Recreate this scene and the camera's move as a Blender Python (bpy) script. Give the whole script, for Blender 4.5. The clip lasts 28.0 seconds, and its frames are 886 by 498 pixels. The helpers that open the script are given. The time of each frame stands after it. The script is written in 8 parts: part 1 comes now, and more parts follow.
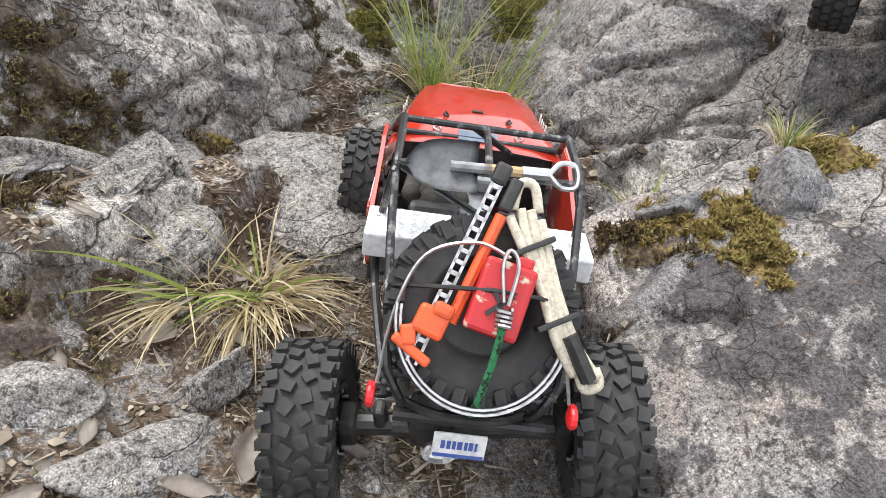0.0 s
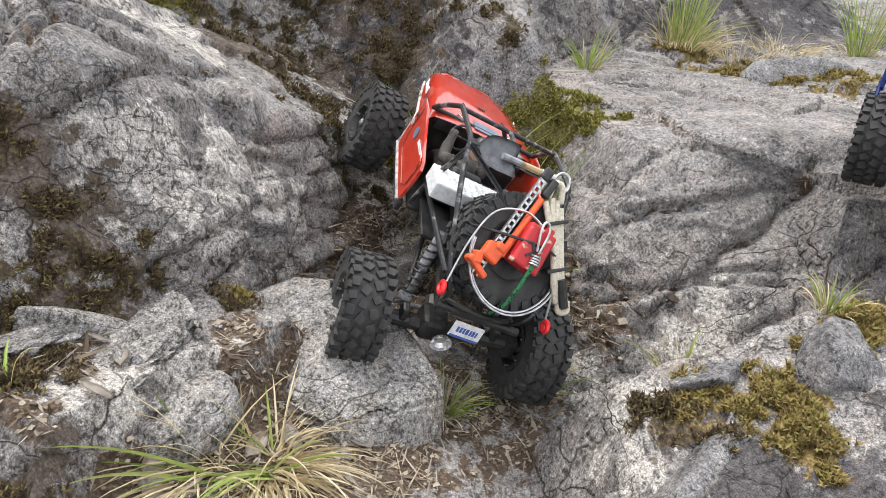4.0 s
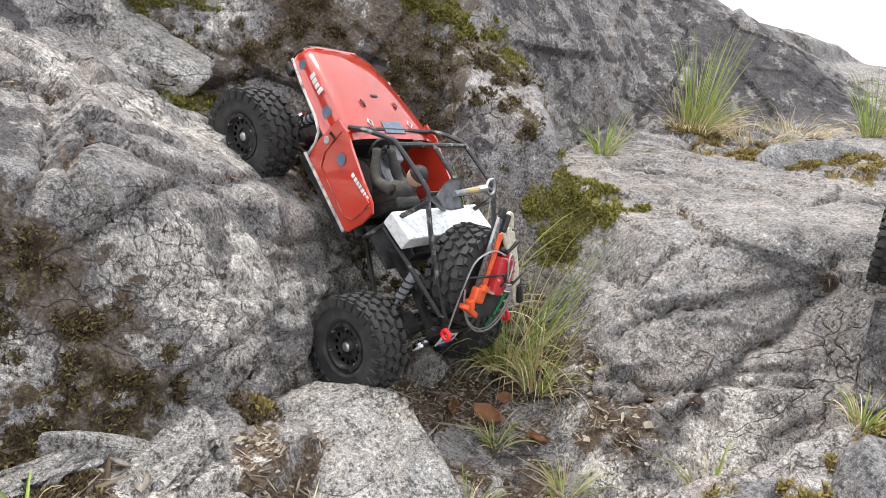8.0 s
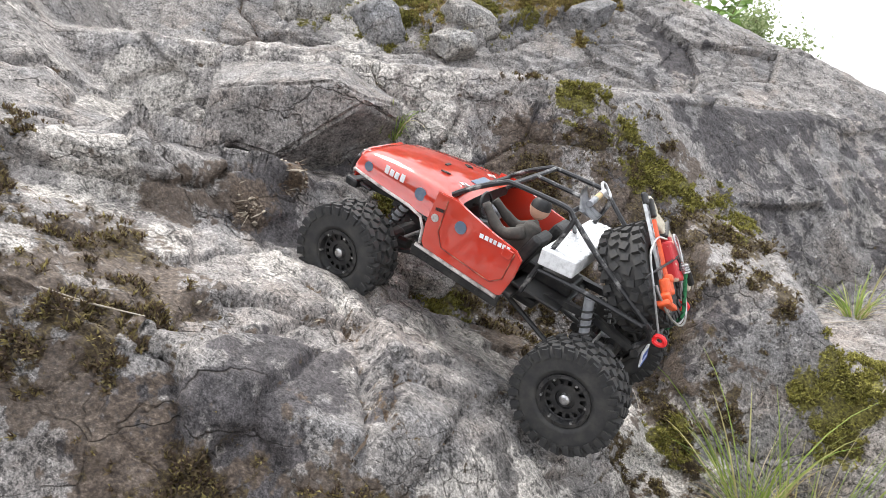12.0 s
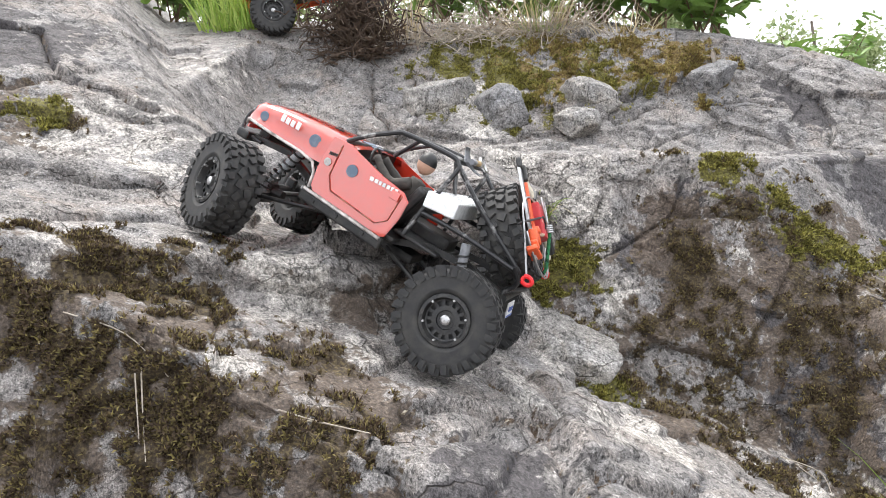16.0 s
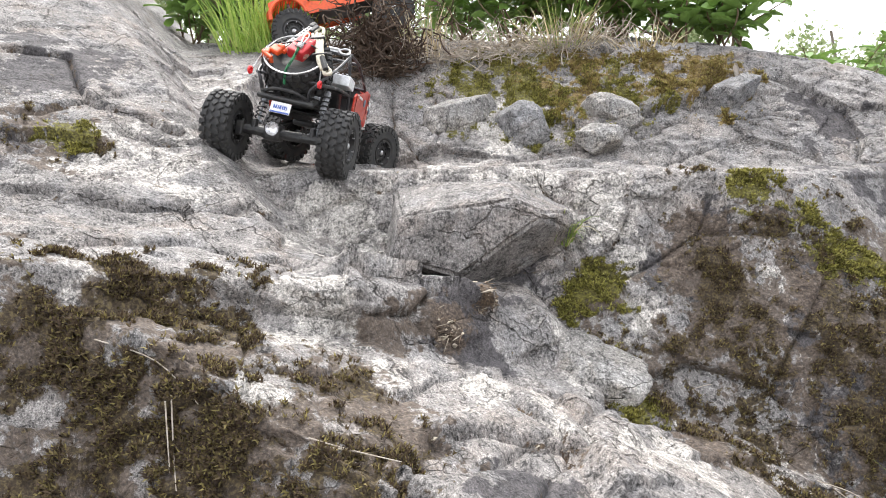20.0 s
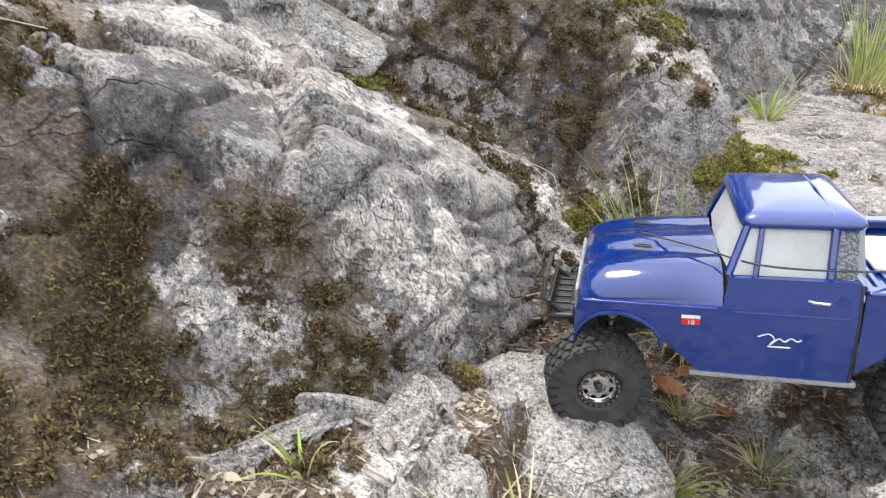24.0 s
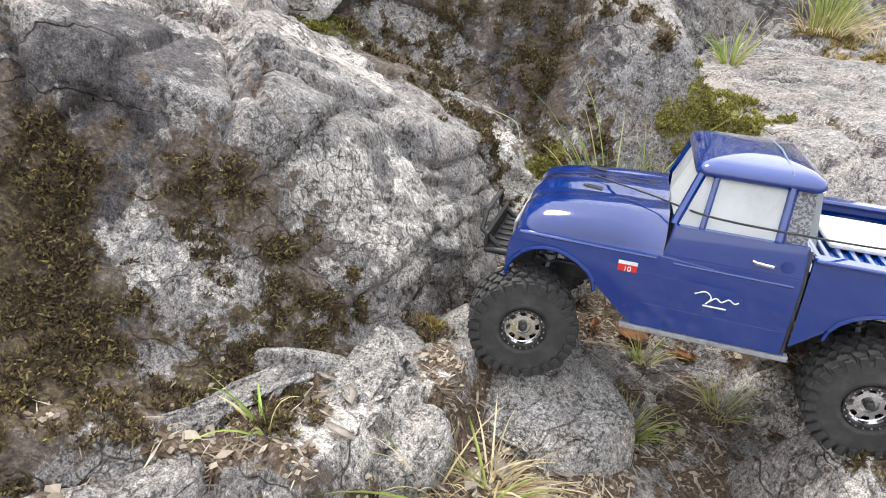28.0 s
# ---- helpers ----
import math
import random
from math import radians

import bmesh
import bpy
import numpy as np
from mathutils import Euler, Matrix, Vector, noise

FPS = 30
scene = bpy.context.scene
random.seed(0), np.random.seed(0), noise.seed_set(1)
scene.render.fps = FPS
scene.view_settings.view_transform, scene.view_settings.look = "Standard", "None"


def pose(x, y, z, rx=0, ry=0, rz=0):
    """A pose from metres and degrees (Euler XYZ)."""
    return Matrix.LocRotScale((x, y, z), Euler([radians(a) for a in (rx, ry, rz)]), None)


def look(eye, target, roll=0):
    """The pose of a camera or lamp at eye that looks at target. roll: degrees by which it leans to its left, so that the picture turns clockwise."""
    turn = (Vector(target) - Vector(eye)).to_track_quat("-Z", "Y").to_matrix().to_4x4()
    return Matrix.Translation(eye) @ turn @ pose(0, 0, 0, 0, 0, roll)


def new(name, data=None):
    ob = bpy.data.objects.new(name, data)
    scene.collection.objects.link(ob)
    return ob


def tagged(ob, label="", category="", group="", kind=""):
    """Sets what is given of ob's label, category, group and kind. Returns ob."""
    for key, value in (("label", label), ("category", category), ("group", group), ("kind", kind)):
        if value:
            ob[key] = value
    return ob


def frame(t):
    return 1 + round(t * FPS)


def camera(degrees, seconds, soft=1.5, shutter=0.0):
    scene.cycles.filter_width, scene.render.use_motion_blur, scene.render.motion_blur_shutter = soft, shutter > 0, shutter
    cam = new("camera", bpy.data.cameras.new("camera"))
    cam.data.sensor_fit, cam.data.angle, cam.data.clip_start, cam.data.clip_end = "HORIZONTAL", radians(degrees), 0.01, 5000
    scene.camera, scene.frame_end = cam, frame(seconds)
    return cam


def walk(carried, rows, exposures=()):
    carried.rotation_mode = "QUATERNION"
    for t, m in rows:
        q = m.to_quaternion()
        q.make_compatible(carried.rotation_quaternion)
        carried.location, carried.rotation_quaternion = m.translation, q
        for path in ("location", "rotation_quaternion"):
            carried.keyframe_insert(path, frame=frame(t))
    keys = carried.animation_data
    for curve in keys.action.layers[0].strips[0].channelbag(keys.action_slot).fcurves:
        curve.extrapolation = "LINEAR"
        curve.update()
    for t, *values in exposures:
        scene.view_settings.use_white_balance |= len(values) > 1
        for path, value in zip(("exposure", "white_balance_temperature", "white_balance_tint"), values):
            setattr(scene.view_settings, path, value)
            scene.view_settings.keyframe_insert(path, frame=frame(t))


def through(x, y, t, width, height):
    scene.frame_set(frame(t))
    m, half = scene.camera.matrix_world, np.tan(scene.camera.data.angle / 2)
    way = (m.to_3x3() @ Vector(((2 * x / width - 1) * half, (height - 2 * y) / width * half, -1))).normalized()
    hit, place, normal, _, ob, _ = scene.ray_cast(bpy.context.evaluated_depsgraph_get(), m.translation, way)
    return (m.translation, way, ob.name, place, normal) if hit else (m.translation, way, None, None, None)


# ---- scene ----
cam = camera(67.83, 28.0, soft=0.6, shutter=0.2)
walk(cam, [
    (0, look((0.1213, -0.0869, 0.8358), (0.6583, 1.5881, -0.1161), 5.21)),
    (0.5, look((0.1218, -0.0769, 0.8394), (0.6581, 1.6037, -0.1029), 5.57)),
    (1, look((0.1164, -0.0624, 0.8444), (0.6109, 1.6470, -0.0684), 5.58)),
    (1.5, look((0.1157, -0.0586, 0.8508), (0.5786, 1.6712, -0.0399), 5.23)),
    (2, look((0.1149, -0.0486, 0.8563), (0.5876, 1.6922, -0.0075), 5.46)),
    (2.5, look((0.1181, -0.0418, 0.8725), (0.5919, 1.7262, 0.0665), 5.81)),
    (3, look((0.1234, -0.0381, 0.8832), (0.5991, 1.7458, 0.1142), 5.51)),
    (3.5, look((0.1273, -0.0341, 0.8922), (0.6116, 1.7540, 0.1385), 5.45)),
    (5.5, look((0.1191, -0.0133, 0.9235), (0.5951, 1.8196, 0.2800), 4.96)),
    (6, look((0.1178, -0.0110, 0.9289), (0.5886, 1.8233, 0.2856), 5.67)),
    (6.5, look((0.1138, -0.0076, 0.9368), (0.5697, 1.8363, 0.3104), 5.52)),
    (7, look((0.1158, -0.0074, 0.9412), (0.5676, 1.8450, 0.3375), 5.35)),
    (7.5, look((0.1154, -0.0049, 0.9478), (0.5657, 1.8531, 0.3604), 5.15)),
    (8, look((0.1140, -0.0051, 0.9569), (0.5612, 1.8593, 0.3878), 4.82)),
    (8.5, look((0.1082, -0.0006, 0.9688), (0.5593, 1.8723, 0.4316), 4.80)),
    (9, look((0.1062, 0.0028, 0.9768), (0.5456, 1.8836, 0.4574), 4.90)),
    (9.5, look((0.0935, 0.0091, 0.9921), (0.5213, 1.8976, 0.4913), 4.90)),
    (10, look((0.0793, 0.0092, 1.0031), (0.4613, 1.9180, 0.5440), 4.06)),
    (10.5, look((0.0425, 0.0268, 1.0171), (0.3373, 1.9597, 0.5965), 2.67)),
    (11, look((0.0106, 0.0442, 1.0368), (0.2008, 2.0008, 0.6689), 1.35)),
    (11.5, look((-0.0167, 0.0508, 1.0541), (0.0762, 2.0224, 0.7308), 0.62)),
    (12, look((-0.0405, 0.0552, 1.0662), (-0.0398, 2.0408, 0.8260), -0.22)),
    (12.5, look((-0.0551, 0.0512, 1.0739), (-0.1446, 2.0398, 0.8806), -0.99)),
    (14.5, look((-0.0928, 0.0336, 1.0887), (-0.3088, 2.0152, 0.9258), -2.17)),
    (15, look((-0.1109, 0.0256, 1.1035), (-0.3645, 2.0055, 0.9784), -3.58)),
    (15.5, look((-0.1201, 0.0219, 1.1149), (-0.3940, 2.0010, 1.0244), -4.33)),
    (16, look((-0.1324, 0.0199, 1.1260), (-0.4242, 1.9978, 1.0735), -4.75)),
    (16.5, look((-0.1458, 0.0139, 1.1346), (-0.4637, 1.9883, 1.1089), -5.03)),
    (17, look((-0.1548, 0.0085, 1.1400), (-0.5056, 1.9775, 1.1306), -5.09)),
    (17.5, look((-0.1590, 0.0098, 1.1445), (-0.5174, 1.9775, 1.1443), -5.20)),
    (18, look((-0.1596, 0.0107, 1.1474), (-0.5260, 1.9768, 1.1555), -5.24)),
    (18.5, look((-0.1609, 0.0172, 1.1502), (-0.5338, 1.9821, 1.1608), -4.98)),
    (19, look((-0.1617, 0.0240, 1.1529), (-0.5330, 1.9891, 1.1754), -5.02)),
    (19.5, look((-0.1577, 0.0222, 1.1508), (-0.5238, 1.9883, 1.1719), -5.32)),
    (20, look((-0.1456, 0.0250, 1.1383), (-0.4847, 1.9961, 1.1315), -5.22)),
    (20.5, look((-0.1348, 0.0293, 1.1356), (-0.4326, 2.0069, 1.1130), -5.06)),
    (22.5, look((-0.0782, 0.0225, 1.0728), (-0.2027, 2.0080, 0.8672), -3.45)),
    (23, look((-0.0666, 0.0081, 1.0223), (-0.1231, 1.9699, 0.6378), -0.73)),
    (23.5, look((-0.0461, 0.0036, 0.9835), (-0.0231, 1.9364, 0.4699), -0.11)),
    (24, look((-0.0087, 0.0019, 0.9513), (0.1505, 1.8839, 0.2938), 1.54)),
    (24.5, look((0.0141, -0.0057, 0.9438), (0.2607, 1.8226, 0.1715), 3.12)),
    (25, look((0.0121, -0.0134, 0.9432), (0.2594, 1.7917, 0.1183), 3.90)),
    (25.5, look((0.0088, -0.0149, 0.9452), (0.2448, 1.7920, 0.1210), 3.95)),
    (26, look((0.0108, -0.0164, 0.9426), (0.2357, 1.7892, 0.1125), 3.87)),
    (26.5, look((0.0038, -0.0096, 0.9425), (0.2145, 1.7943, 0.1052), 4.33)),
    (27, look((0.0053, -0.0046, 0.9389), (0.2201, 1.7974, 0.0982), 3.82)),
    (27.5, look((-0.0011, 0.0024, 0.9408), (0.2195, 1.8045, 0.1019), 2.47)),
    (28, look((-0.0009, 0.0126, 0.9472), (0.2560, 1.8295, 0.1518), 1.68)),
], exposures=[(0, 1.08), (6, 1.12), (12, 1.3), (20, 1.5), (24, 1.5), (28, 1.45)])

# world: a bright overcast sky
SUN_ELEV, SUN_ROT = radians(68), radians(320)
world = bpy.data.worlds.new("overcast_sky")
scene.world = world
world.use_nodes = True
wn, wl = world.node_tree.nodes, world.node_tree.links
wn.clear()
w_out = wn.new("ShaderNodeOutputWorld")
w_bg = wn.new("ShaderNodeBackground")
w_sky = wn.new("ShaderNodeTexSky")
w_sky.sky_type = "NISHITA"
w_sky.sun_disc = False
w_sky.sun_elevation, w_sky.sun_rotation = SUN_ELEV, SUN_ROT
w_sky.dust_density, w_sky.air_density, w_sky.ozone_density = 6.0, 1.0, 1.0
w_cloud = wn.new("ShaderNodeMixRGB")
w_cloud.inputs["Fac"].default_value = 0.85
w_way = wn.new("ShaderNodeTexCoord")
w_axes = wn.new("ShaderNodeSeparateXYZ")
w_lift = wn.new("ShaderNodeMapRange")
w_veil = wn.new("ShaderNodeMixRGB")
w_veil.inputs["Color1"].default_value = (9.2, 9.5, 10.0, 1)
w_veil.inputs["Color2"].default_value = (12.2, 12.5, 13.1, 1)
wl.new(w_way.outputs["Generated"], w_axes.inputs["Vector"])
wl.new(w_axes.outputs["Z"], w_lift.inputs["Value"])
wl.new(w_lift.outputs["Result"], w_veil.inputs["Fac"])
wl.new(w_veil.outputs["Color"], w_cloud.inputs["Color2"])
wl.new(w_sky.outputs["Color"], w_cloud.inputs["Color1"])
wl.new(w_cloud.outputs["Color"], w_bg.inputs["Color"])
w_bg.inputs["Strength"].default_value = 0.09
wl.new(w_bg.outputs["Background"], w_out.inputs["Surface"])
sun_data = bpy.data.lights.new("sun", "SUN")
sun_data.energy, sun_data.angle, sun_data.color = 1.55, radians(16), (1.0, 0.97, 0.92)
sun = new("sun", sun_data)
sun.matrix_world = look((-1.4, 2.67, 6.2), (0, 1.0, 0.8))


# ---- building kit ----
def mesh_of(bm, name, material, smooth=False):
    me = bpy.data.meshes.new(name)
    bmesh.ops.recalc_face_normals(bm, faces=bm.faces[:])
    for f in bm.faces:
        f.smooth = smooth
    bm.to_mesh(me)
    bm.free()
    for m in material if isinstance(material, (list, tuple)) else [material]:
        me.materials.append(m)
    return me


def part(name, bm, material, parent, label="", smooth=False, at=None):
    """One mesh object under a thing or a part."""
    ob = new(name, mesh_of(bm, name, material, smooth))
    ob.parent = parent
    if at is not None:
        ob.matrix_basis = at
    if label:
        ob["label"] = label
    return ob


def thing(name, bm, material, label, category, group="", smooth=False, at=None, kind=""):
    ob = new(name, mesh_of(bm, name, material, smooth))
    if at is not None:
        ob.matrix_basis = at
    return tagged(ob, label, category, group, kind)


def empty(name, label, category, at=None, group=""):
    ob = new(name)
    ob.empty_display_size = 0.02
    if at is not None:
        ob.matrix_basis = at
    return tagged(ob, label, category, group)


def tube(bm, pts, r, seg=8, closed=False, caps=True):
    """A round bar along the points; r is one radius or one for each point."""
    pts = [Vector(p) for p in pts]
    n = len(pts)
    rs = r if isinstance(r, (list, tuple)) else [r] * n
    rings, side = [], None
    for i, p in enumerate(pts):
        a = pts[i - 1] if i or closed else p
        b = pts[(i + 1) % n] if i < n - 1 or closed else p
        d = (b - a).normalized()
        if side is None:
            side = d.orthogonal().normalized()
        else:
            side = (side - d * side.dot(d)).normalized()
        up = d.cross(side)
        rings.append([bm.verts.new(p + rs[i] * (math.cos(2 * math.pi * k / seg) * side + math.sin(2 * math.pi * k / seg) * up)) for k in range(seg)])
    for i in range(n if closed else n - 1):
        a, b = rings[i], rings[(i + 1) % n]
        for k in range(seg):
            bm.faces.new((a[k], a[(k + 1) % seg], b[(k + 1) % seg], b[k]))
    if caps and not closed:
        bm.faces.new(rings[0][::-1])
        bm.faces.new(rings[-1])
    return bm


def curve_pts(pts, n=8):
    """Points of a smooth line through the given ones."""
    pts = [Vector(p) for p in pts]
    out = []
    for i in range(len(pts) - 1):
        p0, p1, p2, p3 = pts[max(i - 1, 0)], pts[i], pts[i + 1], pts[min(i + 2, len(pts) - 1)]
        for k in range(n):
            t = k / n
            out.append(0.5 * (2 * p1 + (p2 - p0) * t + (2 * p0 - 5 * p1 + 4 * p2 - p3) * t * t + (3 * p1 - p0 - 3 * p2 + p3) * t ** 3))
    return out + [pts[-1]]


def box(bm, c, s, rot=None, bevel=0.0, taper=1.0):
    """A block of size s about c; taper narrows its top; bevel rounds its edges."""
    tmp = bmesh.new()
    bmesh.ops.create_cube(tmp, size=1.0)
    for v in tmp.verts:
        k = taper if v.co.z > 0 else 1.0
        v.co = Vector((v.co.x * s[0] * k, v.co.y * s[1] * k, v.co.z * s[2]))
    if bevel:
        bmesh.ops.bevel(tmp, geom=tmp.edges[:], offset=bevel, segments=2, affect="EDGES", profile=0.5)
    m = (rot if rot is not None else Matrix.Identity(3)).to_4x4()
    m.translation = Vector(c)
    joined(bm, tmp, m)
    return bm


def joined(bm, other, m):
    """Adds a copy of other, moved by m, and frees it."""
    other.verts.index_update()
    vs = [bm.verts.new(m @ v.co) for v in other.verts]
    for f in other.faces:
        nf = bm.faces.new([vs[v.index] for v in f.verts])
        nf.material_index = f.material_index
    other.free()


def lathe(bm, prof, seg, axis="y"):
    """A body turned about an axis from (radius, along) pairs; open profile, closed round."""
    rings = []
    for r, h in prof:
        ring = []
        for k in range(seg):
            a = 2 * math.pi * k / seg
            c, s = r * math.cos(a), r * math.sin(a)
            ring.append(bm.verts.new((c, h, s) if axis == "y" else (c, s, h) if axis == "z" else (h, c, s)))
        rings.append(ring)
    for a, b in zip(rings, rings[1:]):
        for k in range(seg):
            bm.faces.new((a[k], a[(k + 1) % seg], b[(k + 1) % seg], b[k]))
    return rings


def loft(bm, sections, closed=False, caps=False):
    """A skin over rows of points, all of one length."""
    rows = [[bm.verts.new(p) for p in s] for s in sections]
    for a, b in zip(rows, rows[1:]):
        m = len(a)
        for k in range(m if closed else m - 1):
            bm.faces.new((a[k], a[(k + 1) % m], b[(k + 1) % m], b[k]))
    if caps:
        bm.faces.new(rows[0][::-1])
        bm.faces.new(rows[-1])
    return bm


def plate(bm, outline, thick, m):
    """A flat plate of an outline (x, y), thickness along z, placed by m."""
    lo = [bm.verts.new(m @ Vector((x, y, 0))) for x, y in outline]
    hi = [bm.verts.new(m @ Vector((x, y, thick))) for x, y in outline]
    bm.faces.new(lo[::-1])
    bm.faces.new(hi)
    n = len(lo)
    for k in range(n):
        bm.faces.new((lo[k], lo[(k + 1) % n], hi[(k + 1) % n], hi[k]))


def coil(r, length, turns, per=10):
    return [(r * math.cos(2 * math.pi * k / per), r * math.sin(2 * math.pi * k / per), length * k / (turns * per)) for k in range(turns * per + 1)]


def aimed(a, b):
    """A pose at a whose z runs towards b."""
    d = Vector(b) - Vector(a)
    return Matrix.Translation(a) @ d.to_track_quat("Z", "Y").to_matrix().to_4x4()


# ---- materials ----
class Nodes:
    """Small helper to wire a material."""

    def __init__(self, name):
        self.mat = bpy.data.materials.new(name)
        self.mat.use_nodes = True
        self.t = self.mat.node_tree
        self.b = self.t.nodes["Principled BSDF"]
        self.co = self.t.nodes.new("ShaderNodeTexCoord").outputs["Object"]

    def add(self, kind, **values):
        n = self.t.nodes.new(kind)
        for k, v in values.items():
            n.inputs[k].default_value = v
        return n

    def link(self, a, b):
        self.t.links.new(a, b)

    def noise(self, scale, detail=4.0, rough=0.55, stretch=None, distort=0.0):
        n = self.add("ShaderNodeTexNoise", Scale=scale, Detail=detail, Roughness=rough, Distortion=distort)
        src = self.co
        if stretch:
            m = self.add("ShaderNodeMapping")
            m.inputs["Scale"].default_value = stretch
            self.link(src, m.inputs["Vector"])
            src = m.outputs["Vector"]
        self.link(src, n.inputs["Vector"])
        return n.outputs["Fac"]

    def voronoi(self, scale, feature="F1", stretch=(1, 1, 1), warp=0.0, warp_scale=8.0):
        n = self.add("ShaderNodeTexVoronoi", Scale=scale)
        n.feature = feature
        m = self.add("ShaderNodeMapping")
        m.inputs["Scale"].default_value = stretch
        src = self.co
        if warp:
            w = self.add("ShaderNodeTexNoise", Scale=warp_scale, Detail=4.0, Roughness=0.6)
            self.link(self.co, w.inputs["Vector"])
            c = self.t.nodes.new("ShaderNodeVectorMath")
            c.operation = "MULTIPLY_ADD"
            c.inputs[1].default_value = (warp, warp, warp)
            self.link(w.outputs["Color"], c.inputs[0])
            self.link(self.co, c.inputs[2])
            src = c.outputs["Vector"]
        self.link(src, m.inputs["Vector"])
        self.link(m.outputs["Vector"], n.inputs["Vector"])
        return n.outputs["Distance"]

    def ramp(self, fac, *stops):
        r = self.t.nodes.new("ShaderNodeValToRGB")
        while len(r.color_ramp.elements) < len(stops):
            r.color_ramp.elements.new(0.5)
        for e, (p, c) in zip(r.color_ramp.elements, stops):
            e.position = p
            e.color = (c, c, c, 1) if isinstance(c, (int, float)) else (*c, 1)
        self.link(fac, r.inputs["Fac"])
        return r.outputs["Color"]

    def mix(self, fac, a, b, how="MIX"):
        n = self.t.nodes.new("ShaderNodeMixRGB")
        n.blend_type = how
        for s, v in zip(n.inputs, (fac, a, b)):
            if isinstance(v, (int, float)):
                s.default_value = v if s.type == "VALUE" else (v, v, v, 1)
            elif isinstance(v, tuple):
                s.default_value = (*v, 1)
            else:
                self.link(v, s)
        return n.outputs["Color"]

    def math(self, op, a, b=0.5):
        n = self.t.nodes.new("ShaderNodeMath")
        n.operation = op
        for s, v in zip(n.inputs, (a, b)):
            if isinstance(v, (int, float)):
                s.default_value = v
            else:
                self.link(v, s)
        return n.outputs["Value"]

    def attr(self, name):
        n = self.t.nodes.new("ShaderNodeAttribute")
        n.attribute_name = name
        return n.outputs["Fac"]

    def done(self, color=None, rough=None, metal=0.0, bump=None, strength=0.3, distance=0.001, coat=0.0):
        for s, v in (("Base Color", color), ("Roughness", rough), ("Metallic", metal), ("Coat Weight", coat)):
            if v is None:
                continue
            if isinstance(v, tuple):
                self.b.inputs[s].default_value = (*v, 1)
            elif isinstance(v, (int, float)):
                self.b.inputs[s].default_value = v
            else:
                self.link(v, self.b.inputs[s])
        if bump is not None:
            n = self.add("ShaderNodeBump", Strength=strength, Distance=distance)
            self.link(bump, n.inputs["Height"])
            self.link(n.outputs["Normal"], self.b.inputs["Normal"])
        return self.mat


def worn(name, col, col2, rough=0.5, metal=0.0, scale=60.0, bump=0.15, coat=0.0, cut=(0.45, 0.7), sheen=1.5):
    """A paint or plastic with dust and scuffs of a second colour."""
    n = Nodes(name)
    a = n.ramp(n.noise(scale, 6.0, 0.65), (cut[0], 0.0), (cut[1], 1.0))
    c = n.mix(a, col, col2)
    r = n.math("ADD", n.math("MULTIPLY", a, 0.25), rough)
    if coat:
        n.b.inputs["Coat IOR"].default_value = sheen
        n.b.inputs["Specular IOR Level"].default_value = 0.2
    return n.done(c, r, metal, n.noise(scale * 6, 3.0), bump, 0.0006, coat)


M_RUBBER = worn("tyre_rubber", (0.022, 0.022, 0.023), (0.07, 0.066, 0.06), 0.72, 0, 45, 0.3, cut=(0.42, 0.75))
M_BLACK = worn("black_plastic", (0.014, 0.014, 0.015), (0.05, 0.047, 0.043), 0.45, 0, 80)
M_TUBE = worn("cage_tube", (0.03, 0.03, 0.032), (0.40, 0.39, 0.38), 0.35, 0.3, 50, cut=(0.55, 0.72))
M_RED = worn("red_body", (0.56, 0.036, 0.016), (0.44, 0.05, 0.03), 0.30, 0, 25, coat=1.0, sheen=2.1, cut=(0.45, 0.8))
M_EDGE = worn("worn_edge", (0.55, 0.52, 0.50), (0.16, 0.13, 0.12), 0.5, 0.2, 70)
M_ORANGE = worn("orange_paint", (0.75, 0.10, 0.022), (0.5, 0.08, 0.03), 0.4, 0, 90)
M_SHACKLE = worn("shackle_red", (0.75, 0.015, 0.02), (0.6, 0.03, 0.03), 0.35, 0, 90)
M_STEEL = worn("bright_steel", (0.55, 0.55, 0.56), (0.3, 0.29, 0.28), 0.3, 0.9, 70)
M_ALU = worn("checker_aluminium", (0.86, 0.87, 0.89), (0.6, 0.61, 0.62), 0.38, 0.35, 120, 0.5)
M_ROPE = worn("cream_rope", (0.62, 0.57, 0.46), (0.36, 0.32, 0.25), 0.9, 0, 300, 0.8)
M_CAN = worn("red_can", (0.45, 0.02, 0.025), (0.55, 0.48, 0.36), 0.5, 0, 70, cut=(0.58, 0.64))
M_WOOD = worn("tan_handle", (0.46, 0.33, 0.17), (0.3, 0.2, 0.1), 0.6, 0, 90)
M_GREY = worn("grey_plastic", (0.30, 0.31, 0.33), (0.15, 0.15, 0.16), 0.45, 0, 70)
M_CLOTH = worn("dark_cloth", (0.05, 0.046, 0.042), (0.09, 0.08, 0.07), 0.9, 0, 120, 0.6)
M_SKIN = worn("tan_vinyl", (0.50, 0.30, 0.21), (0.42, 0.24, 0.17), 0.6, 0, 80)
M_WHITE = worn("white_print", (0.78, 0.78, 0.78), (0.5, 0.5, 0.52), 0.5, 0, 120)
M_BLUE = worn("blue_body", (0.0, 0.022, 0.165), (0.001, 0.028, 0.19), 0.10, 0, 18, 0.05, coat=1.0, sheen=1.7, cut=(0.5, 0.9))
M_SMOKE = worn("clouded_window", (0.58, 0.60, 0.60), (0.46, 0.48, 0.48), 0.12, 0, 12, 0.05)
